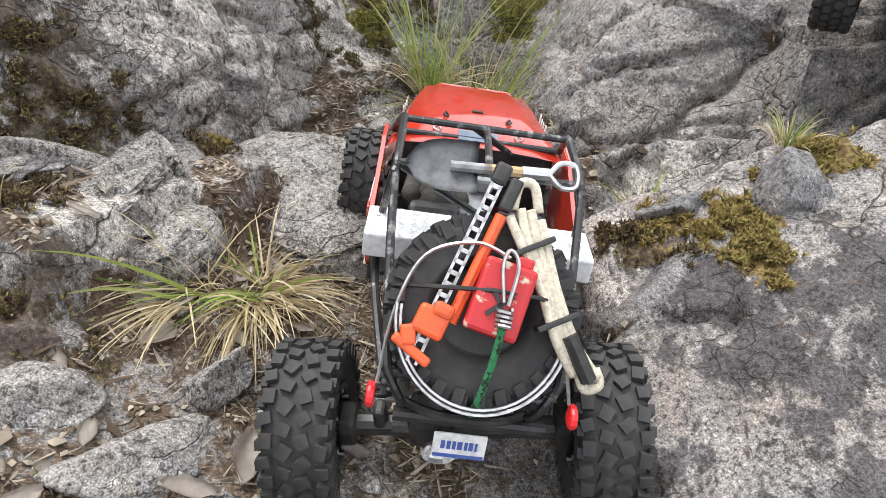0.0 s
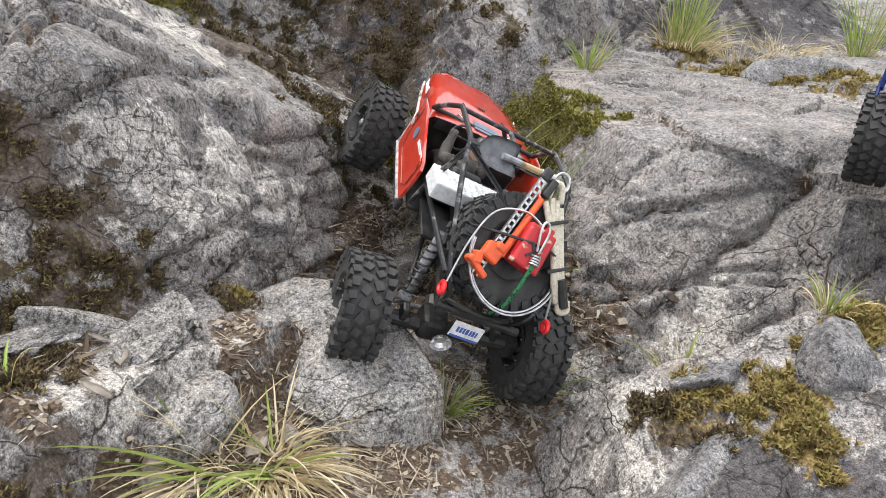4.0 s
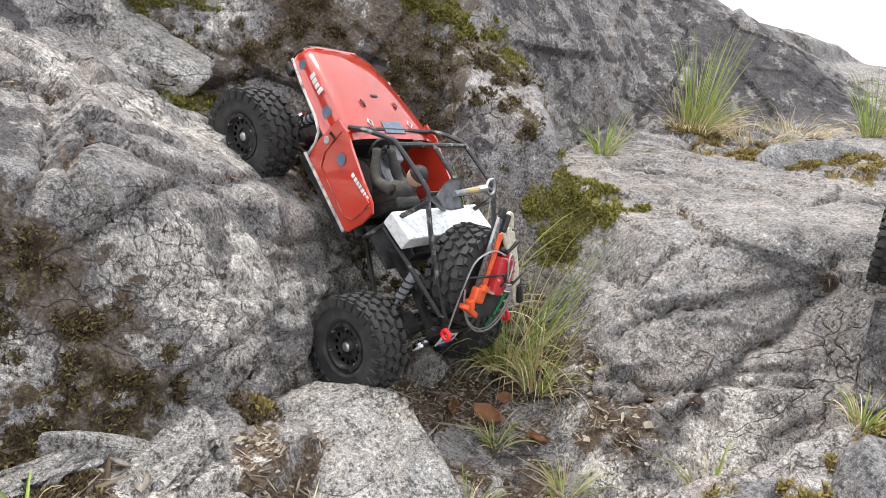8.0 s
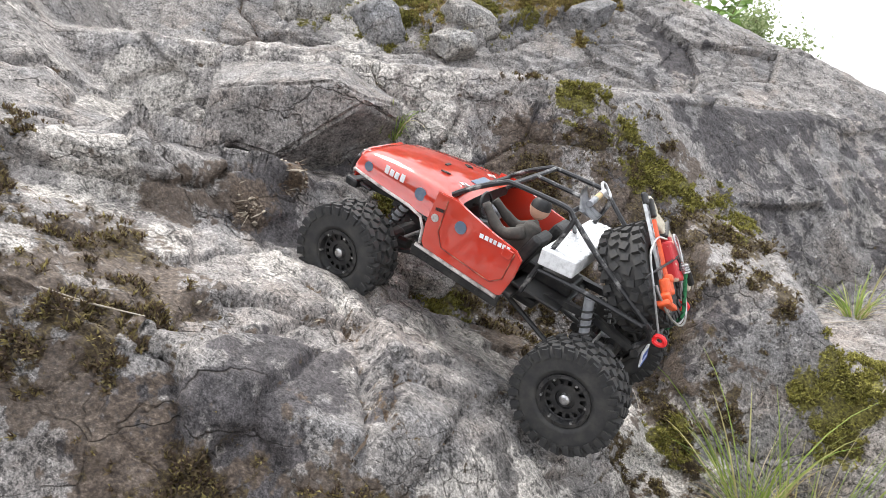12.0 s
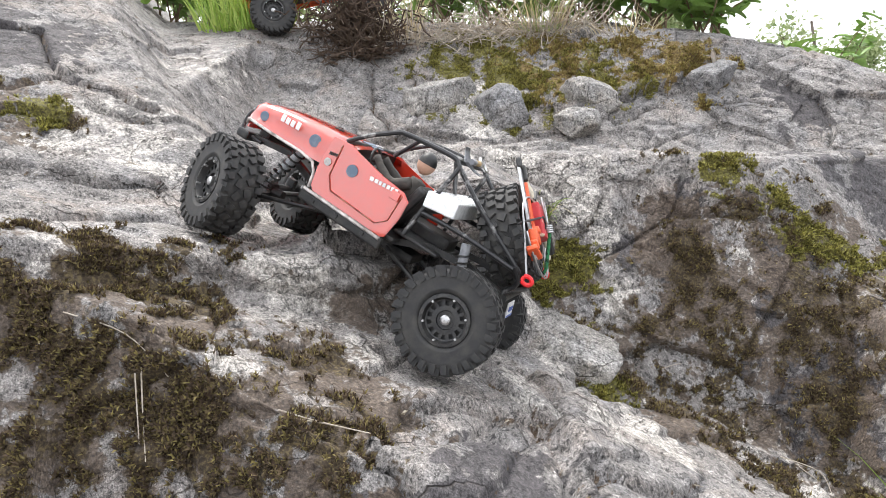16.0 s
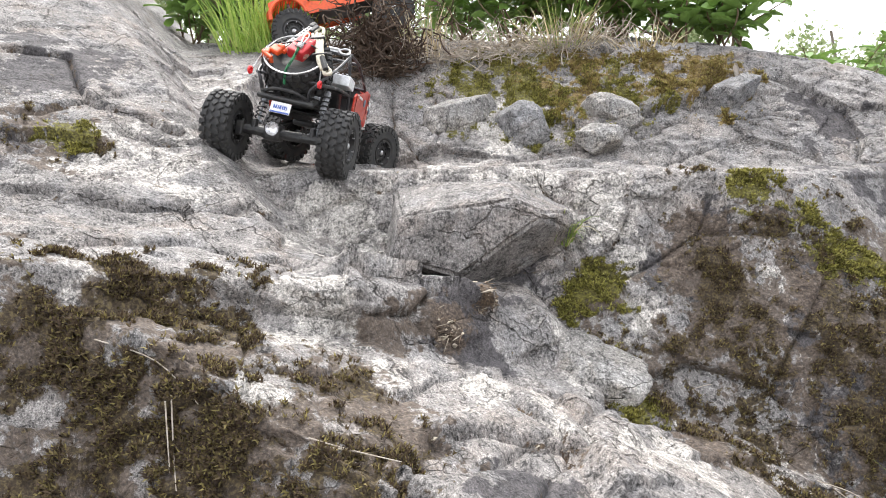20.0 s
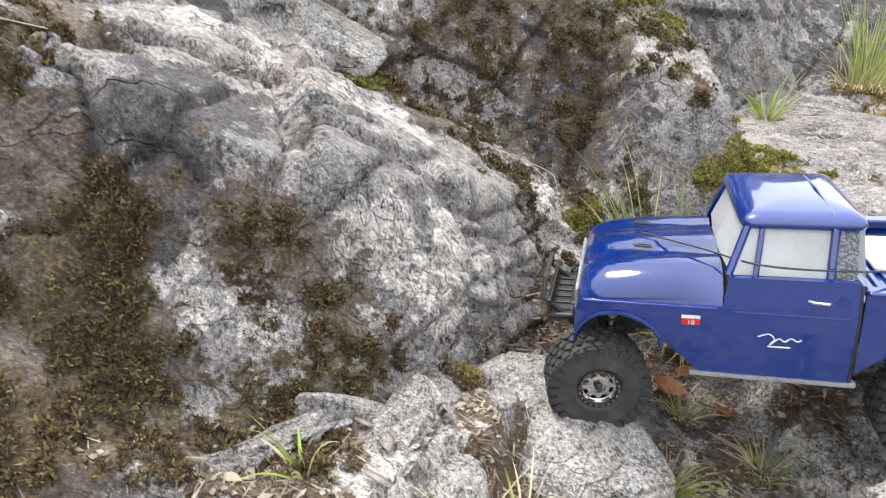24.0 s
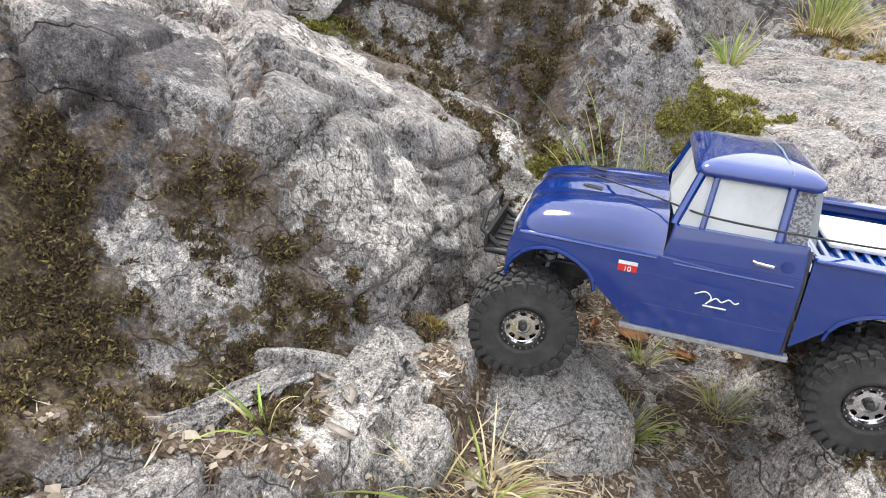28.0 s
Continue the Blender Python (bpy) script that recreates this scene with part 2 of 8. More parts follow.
M_GREEN = worn("green_bungee", (0.02, 0.16, 0.06), (0.01, 0.012, 0.01), 0.8, 0, 200, 0.5, cut=(0.5, 0.55))
M_BLUEINK = worn("blue_print", (0.05, 0.10, 0.35), (0.08, 0.13, 0.4), 0.5, 0, 90)
M_STICKER = worn("slate_sticker", (0.10, 0.14, 0.20), (0.2, 0.22, 0.25), 0.5, 0, 90)
M_CHROME = worn("satin_chrome", (0.7, 0.7, 0.72), (0.45, 0.44, 0.43), 0.22, 1.0, 60)


def rock_material(name, dark, mid, light, brown, painted):
    """Weathered granite: even grey with mica flecks, hairline cracks and lichen crusts; with moss, soil, grime and fresh faces where painted."""
    n = Nodes(name)
    broad = n.noise(5.0, 4.0, 0.55, distort=0.4)
    patch = n.noise(26.0, 8.0, 0.72)
    cluster = n.noise(38.0, 5.0, 0.65)
    fleck = n.noise(230.0, 4.0, 0.7, (1.0, 1.0, 0.75))
    fine = n.noise(620.0, 3.0, 0.75)
    tone = n.math("ADD", n.math("MULTIPLY", broad, 0.6), n.math("MULTIPLY", patch, 0.4))
    base = n.ramp(tone, (0.37, dark), (0.50, mid), (0.63, light))
    base = n.mix(n.math("MULTIPLY", n.ramp(n.noise(9.0, 5.0, 0.65, distort=0.8), (0.50, 0.0), (0.64, 1.0)), 0.5), base, brown)
    cool = tuple(c * k for c, k in zip(mid, (0.92, 0.98, 1.06)))
    base = n.mix(n.math("MULTIPLY", n.ramp(n.noise(11.0, 4.0, 0.6, (1.0, 1.3, 0.8)), (0.50, 0.0), (0.62, 1.0)), 0.45), base, cool)
    ragged = n.math("SUBTRACT", patch, 0.5)
    if painted:
        pale = n.ramp(n.math("ADD", n.attr("pale"), n.math("MULTIPLY", ragged, 2.2)), (0.45, 0.0), (0.75, 1.0))
        base = n.mix(n.math("MULTIPLY", pale, 0.75), base, (0.42, 0.392, 0.358))
    crust = n.ramp(n.noise(60.0, 7.0, 0.78), (0.565, 0.0), (0.64, 1.0))
    base = n.mix(n.math("MULTIPLY", crust, 0.5), base, (0.43, 0.415, 0.39))
    if painted:
        # one dark colour for stained granite and for shade at the undercut
        stain_shade = n.ramp(n.math("ADD", n.attr("stain_shade"), n.math("MULTIPLY", ragged, 2.0)), (0.24, 0.0), (0.52, 1.0))
        base = n.mix(n.math("MULTIPLY", stain_shade, 0.88), base, (0.046, 0.041, 0.044))
    black = n.ramp(n.noise(48.0, 7.0, 0.8, (1.3, 1.3, 0.7)), (0.57, 0.0), (0.64, 1.0))
    base = n.mix(n.math("MULTIPLY", black, 0.6), base, (0.060, 0.052, 0.048))
    speck = n.math("ADD", fleck, n.math("MULTIPLY", n.math("SUBTRACT", cluster, 0.5), 0.55))
    base = n.mix(0.95, base, n.ramp(speck, (0.375, 0.20), (0.44, 0.78), (0.55, 1.05), (0.635, 1.5)), "MULTIPLY")
    base = n.mix(0.8, base, n.ramp(fine, (0.36, 0.22), (0.5, 1.0), (0.64, 1.85)), "MULTIPLY")
    worn_off = n.ramp(n.noise(4.5, 3.0, 0.6), (0.44, 0.0), (0.58, 1.0))
    hair = n.math("MULTIPLY", n.ramp(n.voronoi(7.0, "DISTANCE_TO_EDGE", (1.0, 1.25, 1.6), 0.11, 7.0), (0.0, 1.0), (0.014, 0.0)), worn_off)
    chip = n.math("MULTIPLY", n.ramp(n.voronoi(24.0, "DISTANCE_TO_EDGE", (1.0, 1.4, 1.9), 0.06, 16.0), (0.0, 1.0), (0.035, 0.0)), n.ramp(n.noise(6.5, 4.0, 0.6), (0.52, 0.0), (0.62, 1.0)))
    base = n.mix(n.math("MULTIPLY", hair, 0.6 if painted else 0.15), base, (0.040, 0.030, 0.024))
    base = n.mix(n.math("MULTIPLY", chip, 0.35 if painted else 0.2), base, (0.060, 0.048, 0.040))
    flake = n.voronoi(55.0, "F1", (1.0, 1.3, 1.7), 0.05, 30.0)
    height = n.math("ADD", n.math("MULTIPLY", n.noise(95.0, 6.0, 0.68), 0.55), n.math("MULTIPLY", fleck, 0.30))
    height = n.math("ADD", height, n.math("MULTIPLY", flake, 0.35))
    height = n.math("SUBTRACT", height, n.math("ADD", n.math("MULTIPLY", hair, 0.9), n.math("MULTIPLY", chip, 0.6)))
    if painted:
        mess = n.math("MULTIPLY", n.math("SUBTRACT", n.noise(55.0, 7.0, 0.75), 0.5), 2.6)
        litter = n.noise(170.0, 6.0, 0.75, (1.0, 2.0, 1.3))
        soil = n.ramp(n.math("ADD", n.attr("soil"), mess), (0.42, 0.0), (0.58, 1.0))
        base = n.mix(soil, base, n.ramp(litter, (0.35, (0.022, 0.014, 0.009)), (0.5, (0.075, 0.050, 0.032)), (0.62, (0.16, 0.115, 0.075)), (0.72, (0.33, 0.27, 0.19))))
        film = n.ramp(n.math("ADD", n.attr("film"), n.math("MULTIPLY", n.math("SUBTRACT", n.noise(30.0, 8.0, 0.75, (1.5, 1.5, 0.8)), 0.5), 2.4)), (0.36, 0.0), (0.58, 1.0))
        base = n.mix(n.math("MULTIPLY", film, 0.88), base, n.ramp(litter, (0.34, (0.020, 0.013, 0.009)), (0.47, (0.062, 0.044, 0.032)), (0.58, (0.125, 0.094, 0.070)), (0.70, (0.27, 0.22, 0.175))))
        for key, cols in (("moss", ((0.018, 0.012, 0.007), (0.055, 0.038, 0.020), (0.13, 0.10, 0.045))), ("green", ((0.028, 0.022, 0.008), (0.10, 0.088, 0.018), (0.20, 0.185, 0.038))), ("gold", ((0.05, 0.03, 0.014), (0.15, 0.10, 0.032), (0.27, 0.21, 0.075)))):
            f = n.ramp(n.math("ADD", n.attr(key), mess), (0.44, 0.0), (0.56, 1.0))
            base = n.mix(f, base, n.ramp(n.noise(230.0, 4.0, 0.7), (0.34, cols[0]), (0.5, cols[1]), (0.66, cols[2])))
    return n.done(base, 0.85, 0.0, height, 1.0, 0.0042)


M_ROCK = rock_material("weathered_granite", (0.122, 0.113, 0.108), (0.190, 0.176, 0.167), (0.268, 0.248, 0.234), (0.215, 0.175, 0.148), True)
M_STONE = rock_material("pale_granite", (0.14, 0.131, 0.122), (0.255, 0.239, 0.222), (0.37, 0.350, 0.325), (0.27, 0.22, 0.165), False)
M_GREYSTONE = rock_material("grey_granite", (0.085, 0.082, 0.085), (0.17, 0.165, 0.165), (0.29, 0.285, 0.28), (0.14, 0.115, 0.10), False)


def plant_material(name, *cols, rough=0.6, through=0.25):
    """Leaves or blades: each one takes its own colour between the given ones."""
    n = Nodes(name)
    g = n.t.nodes.new("ShaderNodeNewGeometry").outputs["Random Per Island"]
    c = n.ramp(g, *[(k / (len(cols) - 1), col) for k, col in enumerate(cols)])
    c = n.mix(0.5, c, n.ramp(n.noise(80.0, 3.0), (0.3, 0.6), (0.7, 1.4)), "MULTIPLY")
    n.b.inputs["Subsurface Weight"].default_value = 0.0
    m = n.done(c, rough)
    t = n.add("ShaderNodeBsdfTranslucent")
    n.link(c, t.inputs["Color"])
    mix = n.add("ShaderNodeMixShader")
    mix.inputs["Fac"].default_value = through
    n.link(n.b.outputs["BSDF"], mix.inputs[1])
    n.link(t.outputs["BSDF"], mix.inputs[2])
    n.link(mix.outputs["Shader"], n.t.nodes["Material Output"].inputs["Surface"])
    return m


M_STRAW = plant_material("straw_blades", (0.52, 0.43, 0.27), (0.66, 0.57, 0.38), (0.43, 0.34, 0.20), (0.36, 0.29, 0.16))
M_BLADE = plant_material("green_blades", (0.17, 0.26, 0.045), (0.25, 0.34, 0.07), (0.34, 0.38, 0.12), (0.50, 0.43, 0.22))
M_MIXED = plant_material("mixed_blades", (0.19, 0.27, 0.05), (0.30, 0.35, 0.09), (0.52, 0.44, 0.24), (0.42, 0.34, 0.18))
M_LIME = plant_material("lime_blades", (0.22, 0.36, 0.05), (0.30, 0.42, 0.08), (0.38, 0.45, 0.12))
M_LEAF = plant_material("shrub_leaves", (0.11, 0.20, 0.045), (0.17, 0.28, 0.06), (0.27, 0.37, 0.11), rough=0.4)
M_TREELEAF = plant_material("tree_leaves", (0.16, 0.22, 0.09), (0.24, 0.30, 0.13), (0.34, 0.38, 0.20), through=0.4)
M_DRYLEAF = plant_material("dry_leaves", (0.42, 0.36, 0.30), (0.52, 0.47, 0.42), (0.34, 0.26, 0.19))
M_RUSTLEAF = plant_material("rust_leaves", (0.34, 0.15, 0.07), (0.42, 0.21, 0.11), (0.26, 0.12, 0.06))
M_TWIG = worn("bleached_twig", (0.42, 0.37, 0.31), (0.24, 0.19, 0.14), 0.85, 0, 120, 0.5)
M_BARK = worn("grey_bark", (0.16, 0.13, 0.11), (0.08, 0.065, 0.05), 0.9, 0, 40, 0.6)
M_ROOT = worn("dark_roots", (0.055, 0.035, 0.024), (0.13, 0.09, 0.06), 0.9, 0, 60, 0.5)
M_MOSS = plant_material("brown_moss", (0.030, 0.019, 0.012), (0.060, 0.038, 0.023), (0.085, 0.057, 0.030), (0.11, 0.082, 0.034), (0.23, 0.19, 0.065), rough=0.9, through=0.2)
M_GREENMOSS = plant_material("green_moss", (0.055, 0.042, 0.012), (0.13, 0.115, 0.022), (0.21, 0.195, 0.036), (0.33, 0.31, 0.085), rough=0.9, through=0.2)
M_GOLDMOSS = plant_material("golden_moss", (0.10, 0.068, 0.022), (0.19, 0.135, 0.042), (0.29, 0.22, 0.075), (0.25, 0.24, 0.065), rough=0.9, through=0.2)


def rnd3(i, j, k, seed):
    """A random number from 0 to 1 for whole-number places."""
    h = (i.astype(np.int64) * 374761393 + j.astype(np.int64) * 668265263 + k.astype(np.int64) * 2147483647 + seed * 1274126177) & 0xFFFFFFFF
    h = ((h ^ (h >> 13)) * 1274126177) & 0xFFFFFFFF
    h = ((h ^ (h >> 16)) * 2246822519) & 0xFFFFFFFF
    return ((h ^ (h >> 15)) & 0xFFFFFF) / float(0xFFFFFF)


def value_noise(p, seed=0):
    f = np.floor(p)
    r = p - f
    r = r * r * (3 - 2 * r)
    i, j, k = (f[..., n].astype(np.int64) for n in range(3))
    out = 0
    for a in (0, 1):
        for b in (0, 1):
            for c in (0, 1):
                w = (r[..., 0] if a else 1 - r[..., 0]) * (r[..., 1] if b else 1 - r[..., 1]) * (r[..., 2] if c else 1 - r[..., 2])
                out = out + w * rnd3(i + a, j + b, k + c, seed)
    return out * 2 - 1


def fbm(p, freq, octaves, seed=0, rough=0.5):
    out, amp = 0, 1.0
    for n in range(octaves):
        out = out + amp * value_noise(p * freq + 17.3 * n, seed + n)
        freq, amp = freq * 2.03, amp * rough
    return out


def cells(p, freq, seed=0):
    """Broken rock: nearest and second distance to scattered seeds, and the nearest one's random tilt and height."""
    q = p * freq
    f = np.floor(q).astype(np.int64)
    d1 = np.full(q.shape[:-1], 9.0)
    d2 = d1.copy()
    face = np.zeros(q.shape[:-1])
    for a in (-1, 0, 1):
        for b in (-1, 0, 1):
            for c in (-1, 0, 1):
                i, j, k = f[..., 0] + a, f[..., 1] + b, f[..., 2] + c
                o = np.stack([i + rnd3(i, j, k, seed), j + rnd3(i, j, k, seed + 1), k + rnd3(i, j, k, seed + 2)], -1) - q
                d = np.sqrt((o * o).sum(-1))
                near = d < d1
                a1, b1, c1, o1 = i[near], j[near], k[near], o[near]
                tilt = o1[:, 0] * (rnd3(a1, b1, c1, seed + 3) - 0.5) + o1[:, 1] * (rnd3(a1, b1, c1, seed + 4) - 0.5) + o1[:, 2] * (rnd3(a1, b1, c1, seed + 5) - 0.5)
                face[near] = rnd3(a1, b1, c1, seed + 6) - 0.5 + 1.3 * tilt
                d2 = np.where(near, d1, np.minimum(d2, d))
                d1 = np.where(near, d, d1)
    return d1, d2, face


def higher(a, b, k):
    """The higher of two surfaces, with a fillet of about k metres where they meet."""
    h = np.maximum(k - np.abs(a - b), 0) / k
    return np.maximum(a, b) + h * h * k * 0.25


def lower(a, b, k):
    return -higher(-a, -b, k)


def rock(X, Y, faces, k=0.02):
    """A convex rock mass bounded by planes, each (x, y, z, slope to the east, slope to the north)."""
    out = None
    for x, y, z, gx, gy in faces:
        f = z + gx * (X - x) + gy * (Y - y)
        out = f if out is None else lower(out, f, k)
    return out


def bar(X, Y, cx, cy, z, way, long, wide, rise, tilt):
    """A low block of rock lying along a bearing: rise along its length, tilt across it."""
    c, s = np.cos(np.radians(way)), np.sin(np.radians(way))
    u, v = c * (X - cx) + s * (Y - cy), c * (Y - cy) - s * (X - cx)
    out = z + rise * u + tilt * v
    v = v + 0.02 * np.floor(u / 0.055 + 0.3) % 0.023
    for side in (z + 2.6 * (v + wide), z + 1.8 * (wide - v), z + 1.7 * (u + long), z + 2.0 * (long - u)):
        out = lower(out, side, 0.008)
    return out


def height(X, Y):
    """The rock face: a gully between a steep buttress with a ramp on it and a low slab, a second wall with a shelf, and a mossy crest."""
    far = np.maximum(np.maximum(Y - 2.8, 0), np.maximum(np.abs(X) - 2.6, np.maximum(-0.9 - Y, 0)) * 0.6)
    X, Y = np.clip(X, -3.0, 3.0), np.clip(Y, -1.2, 3.0)
    gully = 0.395 + 0.17 * (Y - 0.588) + 0.35 * np.maximum(0.38 - X, 0) + 0.2 * np.maximum(X - 0.5, 0) + 0.25 * np.maximum(Y - 1.0, 0)
    gully = lower(gully, 0.84 + 0.0 * X, 0.1)
    apron = rock(X, Y, [(0.135, 0.536, 0.452, -0.547, 0.65), (-0.5, 0.3, 0.72, -0.2, 0.9), (0.12, 0.5, 0.45, -1.2, -0.2)], 0.04)
    buttress = rock(X, Y, [(-0.062, 0.804, 0.816, -0.57, 0.18), (-0.55, 0.92, 1.085, -0.30, 0.04), (-0.05, 0.578, 0.60, -0.9, 2.5), (-0.5, 0.56, 0.82, -0.2, 3.0), (0.145, 0.85, 0.59, -2.2, 1.6)], 0.012)
    chute = rock(X, Y, [(0.30, 0.97, 0.535, -0.6, 0.95), (-0.062, 0.804, 0.816, -0.57, 0.18), (0.36, 1.0, 0.56, -2.0, 0.6)], 0.02)
    slab = rock(X, Y, [(1.0, 0.95, 0.75, 0.05, 0.06), (0.762, 0.733, 0.602, 0.4, 1.2), (0.60, 0.90, 0.64, 1.8, 0.3)], 0.03)
    ledge = rock(X, Y, [(0.98, 0.72, 0.705, 0.1, 0.1), (0.90, 0.655, 0.65, 0.0, 2.5), (0.86, 0.70, 0.66, 2.5, 0.0)], 0.015)
    near_slab = rock(X, Y, [(0.46, 0.43, 0.50, 0.35, 0.30), (0.55, 0.52, 0.55, 0.3, -1.8), (0.43, 0.35, 0.44, 2.0, 0.0)], 0.02)
    nose = rock(X, Y, [(0.496, 1.113, 0.845, 0.2, 2.6), (0.47, 1.12, 0.875, -0.35, 0.5), (0.60, 1.16, 0.80, -2.6, 0.6), (0.39, 1.16, 0.84, 2.4, 0.9)], 0.02)
    shelf = rock(X, Y, [(-0.6, 1.38, 1.33, -0.12, 0.14), (0.0, 1.20, 0.90, -0.3, 3.0), (0.35, 1.22, 0.88, -1.2, 1.9), (-0.7, 1.1, 1.20, 0.2, 1.6)], 0.03)
    tier = rock(X, Y, [(-0.437, 0.93, 1.100, -0.32, 0.10), (-0.42, 0.90, 1.075, -2.2, 2.2), (-0.20, 1.1, 1.05, -1.5, 0.0)], 0.008)
    step = rock(X, Y, [(-0.88, 1.98, 1.77, -0.22, 1.3), (-0.88, 2.0, 1.78, -0.12, 0.36), (0.0, 2.6, 1.90, -0.25, 0.0), (0.5, 2.35, 1.68, -0.52, 0.05)], 0.06)
    left_block = rock(X, Y, [(-1.05, 1.40, 1.52, -0.10, 0.45), (-1.0, 1.28, 1.42, -0.8, 2.2), (-0.86, 1.40, 1.42, -2.2, 0.3), (-1.4, 2.2, 1.93, -0.1, 0.0)], 0.02)
    far_rock = rock(X, Y, [(1.6, 2.3, 1.20, -0.25, 0.1), (1.5, 2.05, 0.95, 0.1, 1.7), (1.25, 2.2, 1.05, 1.5, 0.8), (2.2, 2.4, 0.98, -0.6, 0.2)], 0.10)
    foot = bar(X, Y, -0.010, 0.568, 0.575, 54, 0.140, 0.050, -0.10, 0.15)
    slats = higher(bar(X, Y, -0.170, 0.468, 0.605, 22, 0.120, 0.026, -0.42, 0.1), bar(X, Y, -0.155, 0.412, 0.575, 20, 0.100, 0.030, -0.45, 0.1), 0.004)
    out = gully
    for mass, k in ((apron, 0.04), (buttress, 0.015), (chute, 0.015), (slab, 0.03), (ledge, 0.012), (near_slab, 0.015), (nose, 0.02), (shelf, 0.02), (tier, 0.008), (step, 0.03), (left_block, 0.015), (far_rock, 0.03), (foot, 0.004), (slats, 0.003)):
        out = higher(out, mass, k)
    return out - 0.25 * np.minimum(far, 12)


def spaced(edges):
    """Grid lines: stretches of (from, to, step), end to end."""
    parts = [np.arange(a, b - s * 0.5, s) if s > 0 else np.array([a]) for a, b, s in edges]
    return np.concatenate(parts + [np.array([edges[-1][1]])])


XS = np.concatenate([-np.geomspace(2500, 2.1, 26), spaced([(-2.0, -1.2, 0.014), (-1.2, -0.7, 0.005), (-0.7, 0.95, 0.0040), (0.95, 1.35, 0.0055), (1.35, 1.7, 0.009), (1.7, 2.8, 0.018)]), np.geomspace(2.9, 2500, 26)])
ROWS = 740


JOINTS_RAMP_NEAR = [
    (((-0.753, 0.665, 1.186), (-0.737, 0.811, 1.195), (-0.681, 0.92, 1.185), (-0.576, 0.921, 1.162), (-0.466, 0.998, 1.125)), 0.013, 0.009, 0),
    (((-0.444, 0.927, 1.118), (-0.385, 0.975, 1.092), (-0.301, 1.026, 1.069), (-0.27, 1.038, 1.039)), 0, 0.004, 0.02),
    (((-0.444, 0.927, 1.118), (-0.429, 0.884, 1.071), (-0.42, 0.897, 1.022)), 0.006, 0.003, 0.008),
    (((-0.42, 0.897, 1.022), (-0.366, 0.931, 0.997), (-0.265, 0.931, 0.964), (-0.153, 0.966, 0.914), (-0.071, 0.974, 0.864)), 0.005, 0.004, -0.004),
]
JOINTS_RAMP_FAR = [
    (((-0.671, 0.796, 1.168), (-0.557, 0.825, 1.128), (-0.462, 0.851, 1.085), (-0.419, 0.897, 1.03)), 0.004, 0.003, 0.003),
    (((-0.295, 0.738, 0.937), (-0.241, 0.786, 0.915), (-0.154, 0.843, 0.868), (-0.118, 0.762, 0.85)), 0.006, 0.004, 0.008),
    (((-0.122, 0.767, 0.855), (-0.099, 0.748, 0.829), (-0.099, 0.68, 0.811)), 0.008, 0.004, 0),
    (((-0.099, 0.748, 0.829), (0.011, 0.824, 0.767), (0.082, 0.836, 0.733)), 0.006, 0.004, 0.007),
]
JOINTS_TIER_NEAR = [
    (((-0.844, 0.923, 1.258), (-0.765, 0.974, 1.248), (-0.724, 1.017, 1.237), (-0.664, 1.142, 1.241), (-0.535, 1.273, 1.251)), 0.012, 0.005, 0.007),
    (((-0.974, 0.927, 1.281), (-0.931, 0.954, 1.291), (-0.859, 0.918, 1.264)), 0.009, 0.004, 0.005),
    (((-0.731, 1.01, 1.23), (-0.692, 0.965, 1.204), (-0.636, 0.956, 1.19), (-0.629, 1.043, 1.221)), 0.009, 0.004, 0),
]
JOINTS_TIER_FAR = [
    (((-0.513, 1.28, 1.266), (-0.378, 1.277, 1.241), (-0.246, 1.282, 1.244)), 0.006, 0.004, 0.003),
    (((-0.12, 1.299, 1.232), (-0.127, 1.283, 1.157), (-0.133, 1.256, 1.094), (-0.195, 1.106, 1.026)), 0.01, 0.005, 0),
    (((-0.092, 1.266, 1.088), (-0.045, 1.263, 1.107), (-0.01, 1.293, 1.161)), 0.008, 0.004, 0.006),
    (((-0.505, 1.217, 1.144), (-0.396, 1.027, 1.107), (-0.327, 1.081, 1.08)), 0.008, 0.005, 0),
]
JOINTS_UPPER_NEAR = [
    (((-0.587, 1.92, 1.612), (-0.552, 1.795, 1.471), (-0.487, 1.754, 1.393), (-0.365, 1.773, 1.411), (-0.347, 1.859, 1.48)), 0.014, 0.005, 0),
    (((-0.347, 1.859, 1.48), (-0.357, 1.892, 1.535), (-0.452, 1.92, 1.594)), 0.008, 0.004, 0),
    (((-0.075, 1.877, 1.473), (-0.041, 1.816, 1.365), (0.128, 1.879, 1.387), (0.211, 1.914, 1.421)), 0.012, 0.005, 0),
    (((-1.213, 1.193, 1.62), (-1.11, 1.254, 1.599), (-0.994, 1.156, 1.475), (-0.945, 1.168, 1.45), (-0.832, 1.186, 1.396)), 0.012, 0.004, 0.008),
]
JOINTS_UPPER_FAR = [
    (((-1.059, 1.035, 1.435), (-1.037, 1.089, 1.447), (-0.994, 1.156, 1.473)), 0.01, 0.004, 0),
    (((-0.922, 1.122, 1.405), (-0.838, 1.155, 1.376), (-0.762, 1.269, 1.352)), 0.008, 0.004, 0.005),
    (((0.342, 1.916, 1.413), (0.466, 1.946, 1.419), (0.546, 1.939, 1.384)), 0.008, 0.004, 0.004),
    (((-0.248, 1.359, 1.296), (-0.113, 1.421, 1.293), (0.074, 1.723, 1.32)), 0.006, 0.004, 0.005),
]
